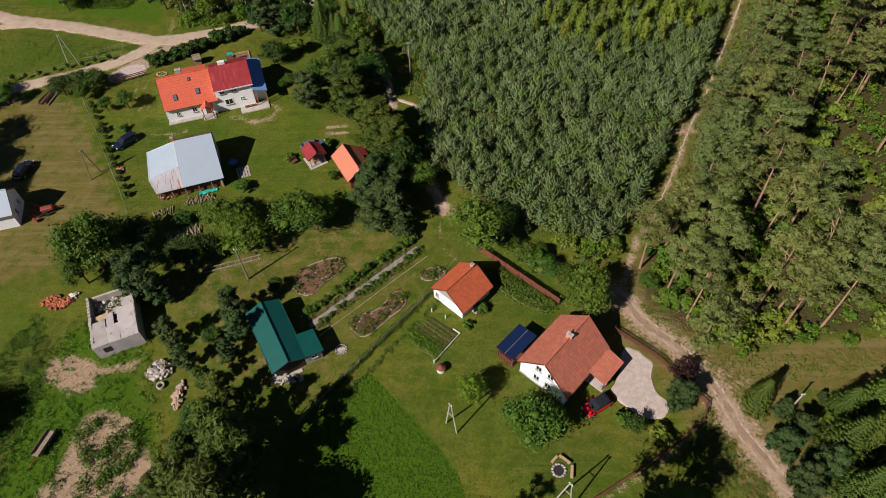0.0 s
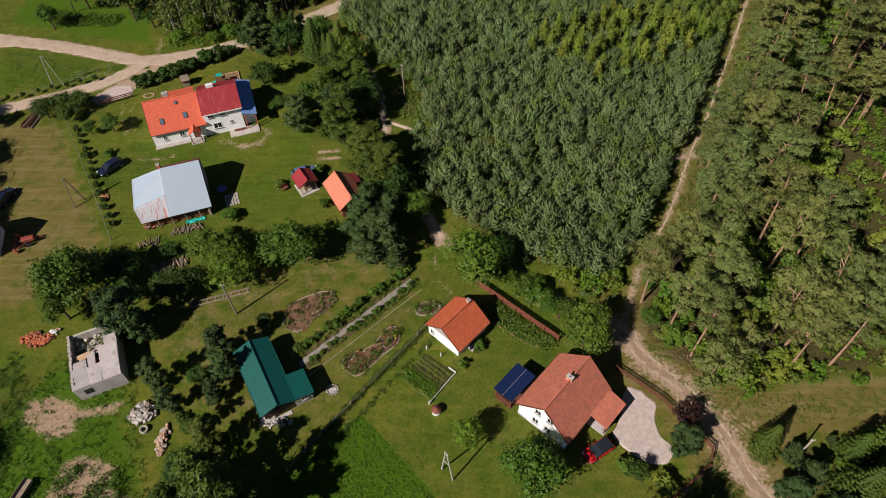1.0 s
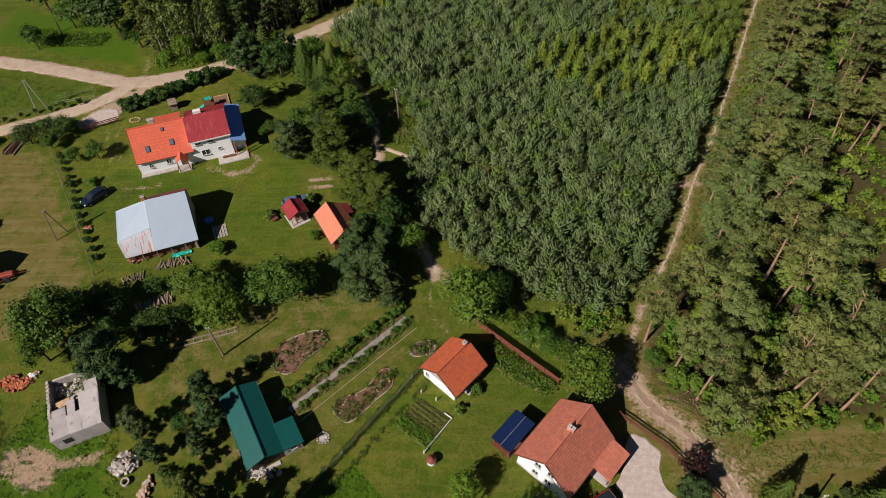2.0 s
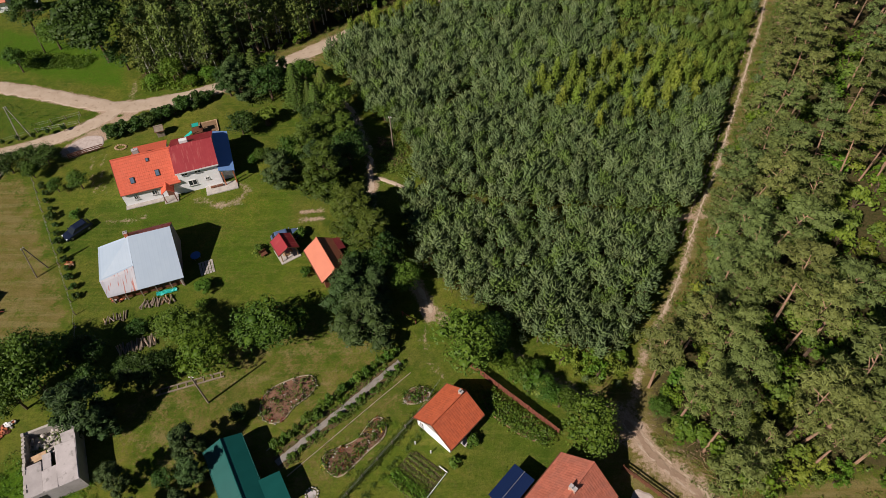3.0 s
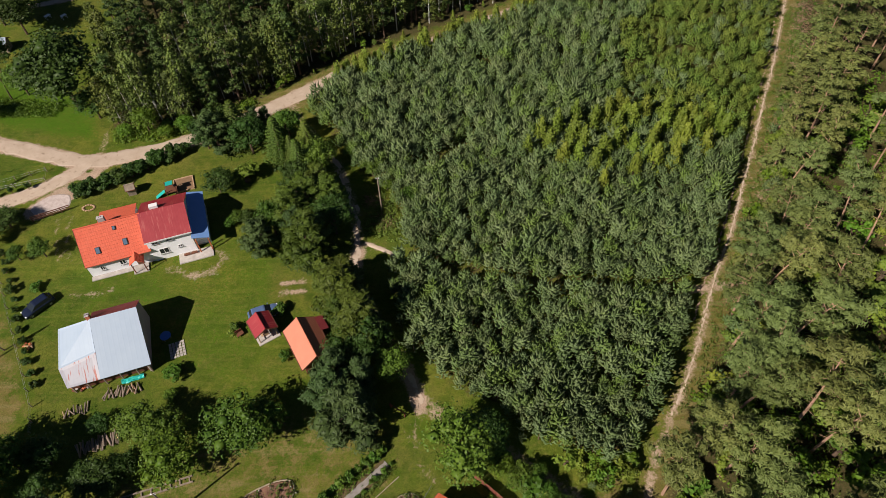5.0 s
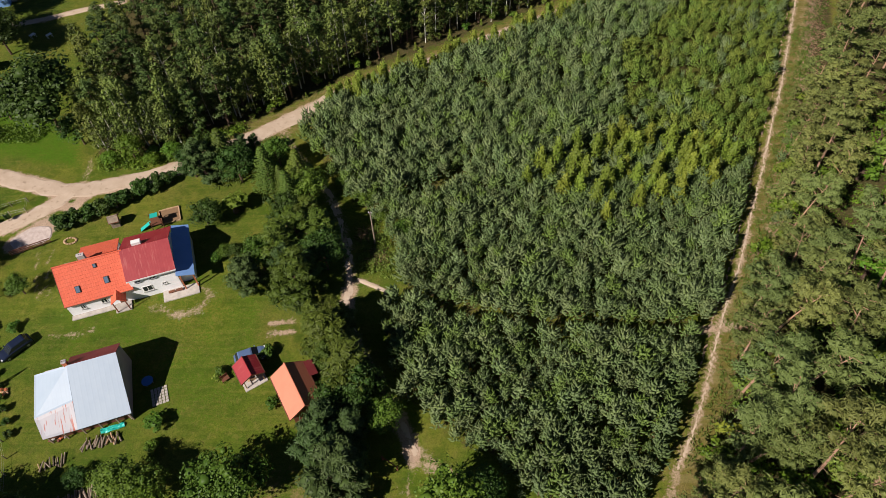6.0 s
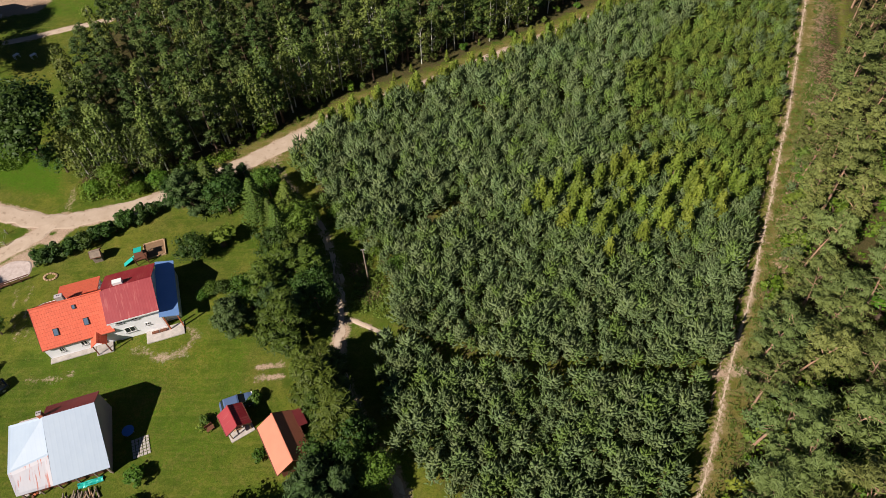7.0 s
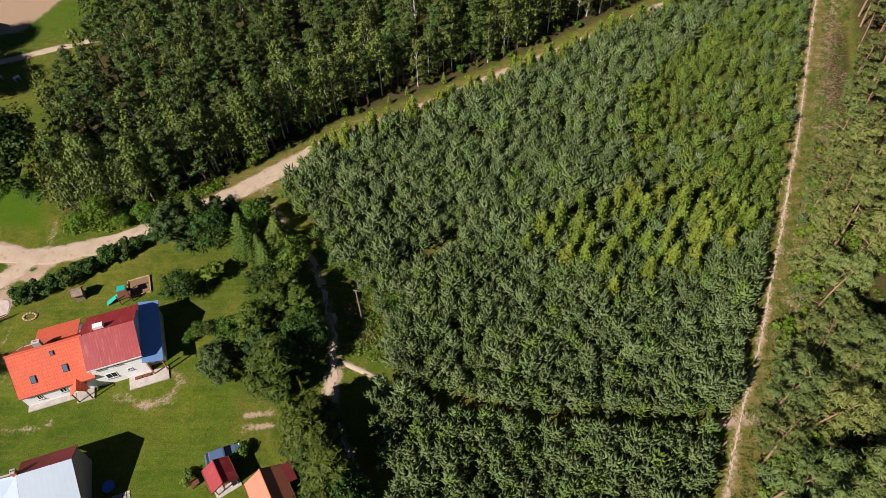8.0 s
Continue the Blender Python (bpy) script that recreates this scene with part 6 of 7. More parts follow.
def clumps(name, xs, ys, r, material, parent=None, low=0.15, high=0.45, label="", leafy=True, per=10):
    """Many small plants as one mesh."""
    t = Tufts(int(r.integers(1 << 30)))
    for x, y in zip(xs, ys):
        h = r.uniform(low, high)
        off = r.normal(size=(int(per * 1.7) if leafy else per, 3)) * (h * 0.45, h * 0.45, h * 0.25)
        at = np.array((x, y, h * 0.55)) + off
        at[:, 2] = np.maximum(at[:, 2], 0.05)
        if leafy:
            t.leaves(at, off + (0, 0, h * 0.5), h * r.uniform(0.14, 0.28, len(at)), r.uniform(0, 1, len(at)))
        else:
            at[:, 2] = 0
            t.cones(at, off * (1, 1, 0) + (0, 0, h), h * r.uniform(0.7, 1.3, per), h * 0.10 + 0.02, r.uniform(0, 1, per))
    ob = new(name, t.mesh(name, material))
    ob.parent = parent
    return tagged(ob, label, kind="stuff")


def flower_bed(outline, seed, greens, blooms, label, edged=True):
    ob = thing("flower_bed", Matrix(), label, "flower bed", "garden beds")
    bm = bmesh.new()
    pts = plot(bm, outline, -0.05, 0.10, seed)
    part("bed_soil", bm, SOIL, ob)
    r = random.Random(seed)
    stone = bmesh.new()
    for i, (x, y) in enumerate(pts if edged else []):
        q = pts[(i + 1) % len(pts)]
        rod(stone, (x, y, 0.03), (q[0], q[1], 0.03 + r.uniform(-0.02, 0.02)), 0.10, 0.09, 5)
    if edged:
        tagged(part("stone_edging", stone, EDGING, ob), kind="stuff")
    x, y, g = random_in(outline, greens, seed)
    clumps("bed_greenery", x, y, g, LEAF, ob, 0.2, 0.8)
    x, y, g = random_in(outline, greens, seed + 20)
    clumps("bed_greenery", x, y, g, GROWTH, ob, 0.15, 0.5)
    for material, count, k in blooms:
        x, y, g = random_in(outline, count, seed + k)
        clumps("bed_bloom", x, y, g, material, ob, 0.2, 0.5, per=7)
    x, y, g = random_in(outline, 16, seed + 9)
    bm = bmesh.new()
    for a, b in zip(x, y):
        lump(bm, (a, b, 0.1), (0.13, 0.13, 0.1), r, 1, 0.3)
    tagged(part("bed_gravel", bm, PALE_STONE, ob), kind="stuff")


flower_bed([(-23.4, 50.8), (-23.2, 53.1), (-21.8, 54.3), (-19.7, 55.3), (-17.2, 55.8), (-16.5, 54.3), (-17.2, 52.8), (-19.2, 51.5), (-20.0, 49.6), (-21.3, 49.0), (-22.6, 49.4)], 41, 48, ((PALE_BLOOM, 14, 1), (RED_BLOOM, 9, 2), (GOLD_LEAF, 18, 3), (BLUE_SPRUCE, 14, 4), (PURPLE_LEAF, 16, 5)), "stone-edged flower bed with dark soil and low plants")
flower_bed([(-15.2, 44.8), (-14.3, 45.8), (-11.0, 46.9), (-10.1, 48.7), (-8.8, 50.3), (-7.7, 49.5), (-7.6, 47.6), (-9.5, 45.8), (-11.4, 43.7), (-12.7, 42.4), (-14.0, 43.0)], 42, 64, ((RED_BLOOM, 24, 1), (YELLOW_BLOOM, 9, 2), (PALE_BLOOM, 10, 3), (BLUE_SPRUCE, 12, 4), (PURPLE_LEAF, 14, 5)), "long flower bed with red and yellow flowers")
flower_bed([(-5.8, 51.6), (-5.7, 53.0), (-4.7, 53.8), (-3.2, 54.1), (-2.2, 53.3), (-2.7, 52.1), (-4.1, 51.5)], 43, 24, ((PALE_BLOOM, 16, 1), (GOLD_LEAF, 8, 2), (BLUE_SPRUCE, 8, 4)), "small stone-ringed flower bed beside the cottage")
flower_bed([(3.6, 53.4), (5.2, 53.6), (12.6, 47.4), (11.0, 46.2), (8.4, 47.4), (4.6, 50.4)], 44, 240, ((BRIGHT_LEAF, 170, 1), (GOLD_LEAF, 8, 2)), "overgrown green kitchen plot along the red fence", False)

GARDEN_PATH = [(-20.2, 44.3), (-16.0, 48.3), (-11.0, 53.1), (-6.4, 57.4)]
ribbon("path_border", GARDEN_PATH, 1.1, BED_SOIL, 0.015, "brown soil borders along the garden path", 60, 0.3, 0.6)
ribbon("garden_path", GARDEN_PATH, 0.46, GREY_GRAVEL, 0.05, "straight grey gravel garden path", 61, 0.16, 0.35)
for i in range(32):
    f = i / 31
    x, y = -19.9 + 13.4 * f, 45.4 + 12.6 * f
    plant("shrub", x - 0.9 + dice.uniform(-0.25, 0.25), y + 0.85 + dice.uniform(-0.25, 0.25), dice.uniform(0.7, 1.35), dice.uniform(0.9, 1.25), label="low leafy shrub bordering the gravel path")
    if i % 5:
        plant("shrub", x + 0.85 + dice.uniform(-0.3, 0.3), y - 0.85 + dice.uniform(-0.2, 0.2), dice.uniform(0.35, 0.8), 1.2, label="small shrub bordering the gravel path")
f = np.random.default_rng(64).uniform(0, 1, 110)
g = np.random.default_rng(65)
clumps("border_plants", -19.2 + 13.4 * f + g.normal(size=110) * 0.18, 43.9 + 12.6 * f + g.normal(size=110) * 0.18, g, GROWTH, None, 0.2, 0.5, "low mixed plants bordering the gravel path")["category"] = "plants"
clumps("border_plants", -20.6 + 13.4 * f + g.normal(size=110) * 0.25, 45.3 + 12.6 * f + g.normal(size=110) * 0.25, g, BRIGHT_LEAF, None, 0.2, 0.5, "leafy green plants bordering the gravel path")["category"] = "plants"
for s, off in ((1, (-1.45, 1.5)), (-1, (1.45, -1.5))):
    ribbon("path_edging", [(x + off[0], y + off[1]) for x, y in GARDEN_PATH], 0.06, EDGING, 0.05, "pale stone edging of the garden path", 62 + s, 0.2, 0.6)


def vegetable_plot():
    ob = thing("vegetable_plot", pose(-3.9, 42.7, 0, 0, 0, -38), "vegetable plot with green rows and pale board edging", "garden plot")
    bm = bmesh.new()
    plot(bm, [(-2.4, -2.4), (2.4, -2.4), (2.4, 2.4), (-2.4, 2.4)], -0.05, 0.06, 5)
    part("plot_soil", bm, surface("garden_soil", (0.14, 0.10, 0.055), (0.10, 0.085, 0.04), 1.2, 9, 0.95, 0.05), ob)
    r = np.random.default_rng(8)
    for k in range(8):
        y = -2.0 + k * 0.56
        n = 26
        clumps("crop", np.linspace(-2.2, 2.2, n) + r.normal(size=n) * 0.05, y + r.normal(size=n) * 0.03, r, BRIGHT_LEAF if k < 3 else (GROWTH, GOLD_LEAF)[k % 2], ob, 0.36 if k < 3 else 0.22, 0.60 if k < 3 else 0.36, per=16)
    part("edging_board", boxed(2.5, -2.6, -0.05, 2.57, 2.3, 0.25), WHITE, ob)
    part("edging_board", boxed(1.4, 2.5, -0.05, 2.57, 2.57, 0.2), WHITE, ob)
    for x, y in ((-2.5, 2.9), (-0.4, 3.2), (2.6, -2.8)):
        part("marker_post", rod(bmesh.new(), (x, y, -0.05), (x, y, 0.75), 0.09, 0.08, 8), WHITE, ob)


vegetable_plot()


def fence(points, height, board, label, every=2.0, kind="boards", lean=0.0):
    """A fence along a line: posts, and between them boards, rails or wire."""
    ob = thing("fence", Matrix(), label, "fence")
    r = random.Random(int(abs(points[0][0] * 10)))
    for (ax, ay), (bx, by) in zip(points, points[1:]):
        k = max(1, round(math.hypot(bx - ax, by - ay) / every))
        for i in range(k):
            x0, y0, x1, y1 = ax + (bx - ax) * i / k, ay + (by - ay) * i / k, ax + (bx - ax) * (i + 1) / k, ay + (by - ay) * (i + 1) / k
            part("post", rod(bmesh.new(), (x0, y0, -0.1), (x0 + r.uniform(-lean, lean), y0 + r.uniform(-lean, lean), height + 0.1), 0.07, 0.06, 6), board, ob)
            d = math.hypot(x1 - x0, y1 - y0)
            turn = Matrix.Translation((x0, y0, 0)) @ Matrix.Rotation(math.atan2(y1 - y0, x1 - x0), 4, "Z")
            def lay(name, a0, z0, a1, z1, thick=0.03):
                bm = boxed(a0, -thick / 2, z0, a1, thick / 2, z1)
                bmesh.ops.transform(bm, matrix=turn, verts=bm.verts)
                part(name, bm, board, ob)
            if kind == "boards":
                n = max(3, int(d / 0.42))
                for j in range(n):
                    lay("board", 0.08 + (d - 0.16) * j / n, 0.06, 0.08 + (d - 0.16) * (j + 0.93) / n, height + r.uniform(-0.04, 0.04))
            elif kind == "rails":
                for z in (0.3, 0.62, 0.94):
                    if z < height:
                        lay("rail", 0.07, z, d - 0.07, z + 0.16, 0.04)
            elif kind == "log":
                part("log", rod(bmesh.new(), (x0, y0, height), (x1, y1, height), 0.16, 0.14, 8), board, ob)
            else:
                for z in (height * 0.5, height * 0.95):
                    part("wire", rod(bmesh.new(), (x0, y0, z), (x1, y1, z), 0.012, 0.012, 4), STEEL, ob)
    return ob


fence([(2.6, 56.6), (13.0, 47.6)], 1.25, RED_WOOD, "red-brown board fence round the kitchen plot", 2.2)
fence([(19.6, 43.4), (24.3, 39.4)], 1.3, WOOD, "dark brown rail fence with gate by the drive", 1.5, "rails")
fence([(24.3, 39.4), (29.0, 33.2), (28.4, 31.6)], 1.1, WOOD, "dark brown rail fence beside the lane", 1.7, "rails")
fence([(28.4, 31.4), (23.3, 27.5), (14.9, 22.4), (9.0, 19.2)], 0.35, WOOD, "low dark log rail along the lawn", 1.4, "log")
fence([(-19.6, 30.6), (-17.8, 33.0), (-3.7, 50.4), (-1.2, 54.6)], 0.9, GREY_WOOD, "overgrown wire fence on grey posts", 2.6, "wire", 0.1)
fence([(-70.5, 96.0), (-68.2, 92.5), (-51.2, 65.1), (-49.6, 61.0)], 1.0, GREY_WOOD, "thin wire fence on grey posts by the hayfield", 2.4, "wire", 0.08)
fence([(-84.0, 96.6), (-76.5, 99.8), (-71.1, 102.6), (-64.3, 104.5), (-65.0, 106.8), (-71.6, 104.0)], 0.9, GREY_WOOD, "thin wire fence round a green paddock", 2.6, "wire", 0.08)
fence([(-63.0, 95.8), (-57.9, 98.3)], 1.0, WOOD, "dark red-brown slatted gate and fence", 1.6, "rails")
clumps("fence_grass", *(lambda f, r: (-17.8 + 14.1 * f + r.normal(size=len(f)) * 0.16 - 0.1, 33.0 + 17.4 * f + r.normal(size=len(f)) * 0.16 + 0.1, r))(np.random.default_rng(3).uniform(0, 1, 420), np.random.default_rng(4)), GROWTH, None, 0.2, 0.42, "tall grass grown through the wire fence", False, 9)["category"] = "grass"
clumps("fence_grass", *(lambda f, r: (-17.2 + 14.1 * f + r.normal(size=len(f)) * 0.2 + 0.8, 32.6 + 17.4 * f + r.normal(size=len(f)) * 0.2 - 0.6, r))(np.random.default_rng(5).uniform(0, 1, 200), np.random.default_rng(6)), GROWTH, None, 0.12, 0.28, "strip of long grass along the wire fence", False, 8)["category"] = "grass"

for x, y in ((-82.3, 97.3), (-80.3, 98.0), (-77.8, 98.7), (-75.6, 99.9), (-73.6, 100.9), (-71.0, 101.4), (-68.7, 102.2), (-66.4, 103.1)):
    plant("darkshrub", x, y - 0.3, dice.uniform(1.3, 1.7), 0.5, label="small columnar dark thuja along the paddock")


def drive():
    bm = bmesh.new()
    plot(bm, [(20.9, 41.6), (23.8, 39.3), (23.3, 37.2), (23.2, 35.2), (25.2, 33.0), (23.6, 31.4), (21.4, 31.6), (19.2, 33.0), (17.7, 35.0), (19.4, 37.4), (19.6, 39.2)], -0.06, 0.04, 15, 0.32, 0.45)
    tagged(part("drive", bm, GRAVEL), "pale gravel drive between house and gate", "drive", kind="structure")


drive()
bm = bmesh.new()
plot(bm, [(-65.0, 98.6), (-62.4, 101.6), (-59.0, 101.6), (-58.3, 98.8), (-62.9, 96.6)], -0.05, 0.045, 16, 0.1)
tagged(part("forecourt", bm, GRAVEL), "pinkish gravel forecourt behind the gate", "forecourt", kind="structure")


def utility_pole(x, y, h, label, legs=1, spread=1.6, turn=0.0, material=None):
    ob = thing("utility_pole", pose(x, y, 0, 0, 0, turn), label, "pole", "utility poles")
    if legs == 1:
        part("pole", rod(bmesh.new(), (0, 0, -0.1), (0, 0, h), 0.13, 0.09, 8), material or GREY_WOOD, ob)
    else:
        for s in (-1, 1):
            part("pole", rod(bmesh.new(), (s * spread / 2, 0, -0.1), (s * 0.1, 0, h), 0.10, 0.07, 8), material or GREY_WOOD, ob)
        part("crossbar", rod(bmesh.new(), (-spread * 0.2, 0.1, h * 0.62), (spread * 0.2, 0.1, h * 0.62), 0.05, 0.05, 6), material or GREY_WOOD, ob)
    for s in (-1, 1):
        part("insulator", rod(bmesh.new(), (s * 0.18, 0, h - 0.12), (s * 0.18, 0, h + 0.12), 0.05, 0.03, 6), WHITE, ob)
    part("top_bar", rod(bmesh.new(), (-0.3, 0, h - 0.15), (0.3, 0, h - 0.15), 0.04, 0.04, 6), STEEL, ob)


utility_pole(-29.9, 52.0, 6.8, "brown wooden power pole on the lawn")
utility_pole(-1.35, 30.3, 6.4, "pale double-legged wooden power pole", 2, 1.8, 135, PALE_STONE)
utility_pole(11.0, 21.7, 6.4, "pale double-legged wooden power pole by the log rail", 2, 1.8, 135, PALE_STONE)
utility_pole(-72.8, 101.4, 6.6, "pale double-legged power pole in the paddock", 2, 1.8, 30, PALE_STONE)
utility_pole(-58.6, 72.4, 5.6, "leaning double-legged power pole by the field fence", 2, 2.0, 60, GREY_WOOD)
utility_pole(-9.2, 96.9, 7.0, "grey wooden pole at the plantation edge")
utility_pole(38.4, 32.5, 4.6, "pale wooden pole among young spruces", 1, 1, 0, PALE_STONE)


def logs(name, x, y, turn, count, length, radius, label, seed, spread=1.6, woods=None):
    ob = thing(name, pose(x, y, 0, 0, 0, turn), label, "wood pile")
    r = random.Random(seed)
    for i in range(count):
        a = -spread + 2 * spread * i / max(1, count - 1)
        t = r.uniform(-0.3, 0.3)
        z = radius + (radius * 1.7 if i % 3 == 1 else 0)
        part("log", rod(bmesh.new(), (a - t, -length / 2 + r.uniform(-0.3, 0.3), z), (a + t, length / 2 + r.uniform(-0.3, 0.3), z + r.uniform(0, 0.1)), radius * r.uniform(0.8, 1.2), radius * r.uniform(0.6, 1.0), 7), r.choice(woods or [PALE_WOOD, GREY_WOOD, GREY_WOOD]), ob)


logs("log_pile", -41.2, 60.2, 24, 26, 1.7, 0.10, "pile of cut grey logs under the trees", 1, 2.4)
logs("log_pile", -40.4, 67.0, 15, 18, 1.3, 0.10, "row of cut logs in front of the barn", 2, 2.1)
logs("log_pile", -45.4, 64.4, 20, 10, 1.2, 0.09, "small stack of boards in the barn yard", 3, 1.4)


logs("timber_heap", -73.9, 92.6, -14, 13, 4.6, 0.13, "heap of long dark timbers beside the field", 4, 0.9, [WOOD, DARK_WOOD, GREY_WOOD])


def heap(name, x, y, rx, ry, count, material, label, category, seed, size=0.3, z=0.5):
    ob = thing(name, pose(x, y, 0), label, category)
    r = random.Random(seed)
    for i in range(count):
        a, d = r.uniform(0, 6.28), math.sqrt(r.uniform(0, 1))
        bm = bmesh.new()
        s = size * r.uniform(0.6, 1.3)
        box(bm, -s, -s * 0.6, -s * 0.4, s, s * 0.6, s * 0.4, bevel=0.03)
        bmesh.ops.transform(bm, matrix=pose(rx * d * math.cos(a), ry * d * math.sin(a), 0.1 + z * (1 - d) * r.uniform(0.5, 1), r.uniform(-30, 30), r.uniform(-30, 30), r.uniform(0, 360)), verts=bm.verts)
        part("piece", bm, r.choice(material), ob)


heap("rubble_pile", -38.3, 37.7, 1.6, 1.4, 84, [PALE_STONE, CONCRETE, PALE_STONE, GREY_WOOD], "heap of pale broken concrete and timber", "rubble", 5, 0.32, 1.0)
heap("stone_pile", -35.0, 34.4, 0.75, 1.8, 72, [PALE_BRICK, PALE_WOOD, PALE_BRICK, PALE_STONE], "narrow heap of pale bricks and stones", "rubble", 6, 0.24, 0.4)
heap("brick_pile", -55.6, 48.2, 2.2, 1.1, 92, [BRICK, BRICK, RED_WOOD], "spread of orange-red bricks on grass", "bricks", 7, 0.26, 0.3)
heap("scrap_pile", -53.6, 49.3, 0.7, 0.5, 12, [PALE_STONE, WHITE, BRICK], "small heap of pale scrap beside bricks", "scrap", 8, 0.25, 0.3)
heap("firewood_heap", -55.2, 73.8, 0.7, 0.5, 22, [PALE_WOOD, BRICK], "small heap of orange split firewood", "firewood", 9, 0.16, 0.3)
heap("barn_clutter", -46.0, 67.5, 1.1, 0.4, 14, [BRICK, PALE_STONE, WOOD], "clutter of boards and bricks by the barn", "clutter", 10, 0.22, 0.3)
heap("porch_rocks", -22.0, 36.6, 2.0, 0.7, 34, [PALE_STONE, CONCRETE], "rockery of pale stones by the green-roofed house", "rockery", 11, 0.26, 0.3)
TEAL = plain("turquoise_plastic", (0.02, 0.42, 0.36), 0.4)
BLUE_PLASTIC = plain("blue_plastic", (0.03, 0.16, 0.50), 0.4)
RED_METAL = plain("red_tractor_paint", (0.28, 0.05, 0.03), 0.6)


def small_things():
    ob = thing("trampoline", pose(-36.8, 74.8, 0), "small blue round trampoline in barn shade", "trampoline")
    part("mat", rod(bmesh.new(), (0, 0, 0.5), (0, 0, 0.54), 0.72, 0.72, 20), BLUE_PLASTIC, ob)
    for a in range(4):
        part("leg", rod(bmesh.new(), (0.6 * math.cos(a * 1.57), 0.6 * math.sin(a * 1.57), 0), (0.6 * math.cos(a * 1.57), 0.6 * math.sin(a * 1.57), 0.5), 0.03, 0.03, 6), STEEL, ob)
    ob = thing("pallet_paving", pose(-34.9, 73.0, 0, 0, 0, 22), "small grid of pale concrete paving blocks", "paving")
    for i in range(5):
        for j in range(6):
            part("block", boxed(-1.0 + i * 0.42, -1.25 + j * 0.42, -0.04, -0.68 + i * 0.42, -0.93 + j * 0.42, 0.07), PALE_STONE, ob)
    ob = thing("plastic_sheet", pose(-39.5, 68.7, 0, 0, 0, 20), "crumpled turquoise plastic sheet by the barn", "sheet")
    bm, r = bmesh.new(), random.Random(2)
    bmesh.ops.create_grid(bm, x_segments=10, y_segments=5, size=1.0)
    for v in bm.verts:
        v.co = Vector((v.co.x * 1.4, v.co.y * 0.35, 0.15 + r.uniform(-0.1, 0.12)))
    part("sheet", bm, TEAL, ob)
    ob = thing("well", pose(-2.7, 37.9, 0), "round white garden well with conical red lid", "well")
    part("ring", rod(bmesh.new(), (0, 0, -0.1), (0, 0, 0.75), 0.55, 0.52, 16), WHITE, ob)
    part("lid", rod(bmesh.new(), (0, 0, 0.754), (0, 0, 1.15), 0.62, 0.12, 16), RED_WOOD, ob)
    ob = thing("fire_pit", pose(-15.6, 40.8, 0), "ring of pale stones on the lawn", "fire pit")
    for i in range(12):
        part("stone", lump(bmesh.new(), (0.7 * math.cos(i * 0.524), 0.7 * math.sin(i * 0.524), 0.08), (0.16, 0.13, 0.12), r), PALE_STONE, ob)
    part("ash", rod(bmesh.new(), (0, 0, -0.05), (0, 0, 0.03), 0.55, 0.5, 12), CONCRETE, ob)
    ob = thing("concrete_ring", pose(-37.6, 35.6, 0), "pale concrete well ring lying on grass", "concrete ring")
    bm = bmesh.new()
    for i in range(16):
        a, b = i * 0.3927, (i + 1) * 0.3927
        slab(bm, [(math.cos(a) * 0.5, math.sin(a) * 0.5, 0.4), (math.cos(b) * 0.5, math.sin(b) * 0.5, 0.4), (math.cos(b) * 0.36, math.sin(b) * 0.36, 0.4), (math.cos(a) * 0.36, math.sin(a) * 0.36, 0.4)], 0.45)
    bmesh.ops.remove_doubles(bm, verts=bm.verts, dist=0.001)
    part("ring", bm, PALE_STONE, ob)
    ob = thing("fire_pit", pose(10.8, 25.3, 0), "round stone-ringed fire pit with dark ash", "fire pit")
    rng = random.Random(12)
    part("ash", rod(bmesh.new(), (0, 0, -0.05), (0, 0, 0.05), 0.75, 0.6, 14), DARK, ob)
    for i in range(13):
        bm = bmesh.new()
        lump(bm, (math.cos(i * 0.483) * 0.72, math.sin(i * 0.483) * 0.72, 0.1), (0.19, 0.16, 0.14), rng, 1, 0.3)
        part("stone", bm, CONCRETE, ob)
    for ax, ay, bx, by in ((10.95, 26.95, 12.15, 26.0), (12.3, 25.8, 12.1, 24.3), (10.0, 26.1, 10.75, 26.85)):
        d = math.hypot(bx - ax, by - ay)
        ob = thing("bench", pose(ax, ay, 0, 0, 0, math.degrees(math.atan2(by - ay, bx - ax))), "pale plank bench beside the fire pit", "bench", "fire pit benches")
        part("seat", boxed(0, -0.16, 0.38, d, 0.16, 0.45, bevel=0.01), PALE_WOOD, ob)
        for x in (0.15, d - 0.3):
            part("leg", boxed(x, -0.13, -0.05, x + 0.15, 0.13, 0.38), GREY_WOOD, ob)
    ob = thing("hay_machine", pose(-63.6, 64.6, 0, 0, 0, 20), "rusty red hay machine standing on the mown field", "machine")
    part("body", boxed(-0.5, -0.4, 0.55, 1.3, 0.4, 1.15, bevel=0.1), RED_METAL, ob)
    part("seat", boxed(-1.0, -0.25, 0.9, -0.6, 0.25, 1.0, bevel=0.04), DARK, ob)
    part("drawbar", rod(bmesh.new(), (1.3, 0, 0.7), (2.6, 0.1, 0.35), 0.06, 0.05, 6), RED_METAL, ob)
    for y in (-1.3, 1.3):
        part("beam", rod(bmesh.new(), (-1.4, y, 0.6), (0.9, y * 0.3, 0.75), 0.06, 0.05, 6), RED_METAL, ob)
    for y in (-1.5, -0.6, 0.4, 1.4):
        wheel = part("rake_wheel", rod(bmesh.new(), (-1.5, y, 0.45), (-1.42, y + 0.1, 0.45), 0.42, 0.42, 12), RED_METAL, ob)
        for k in range(6):
            a = k * 1.047
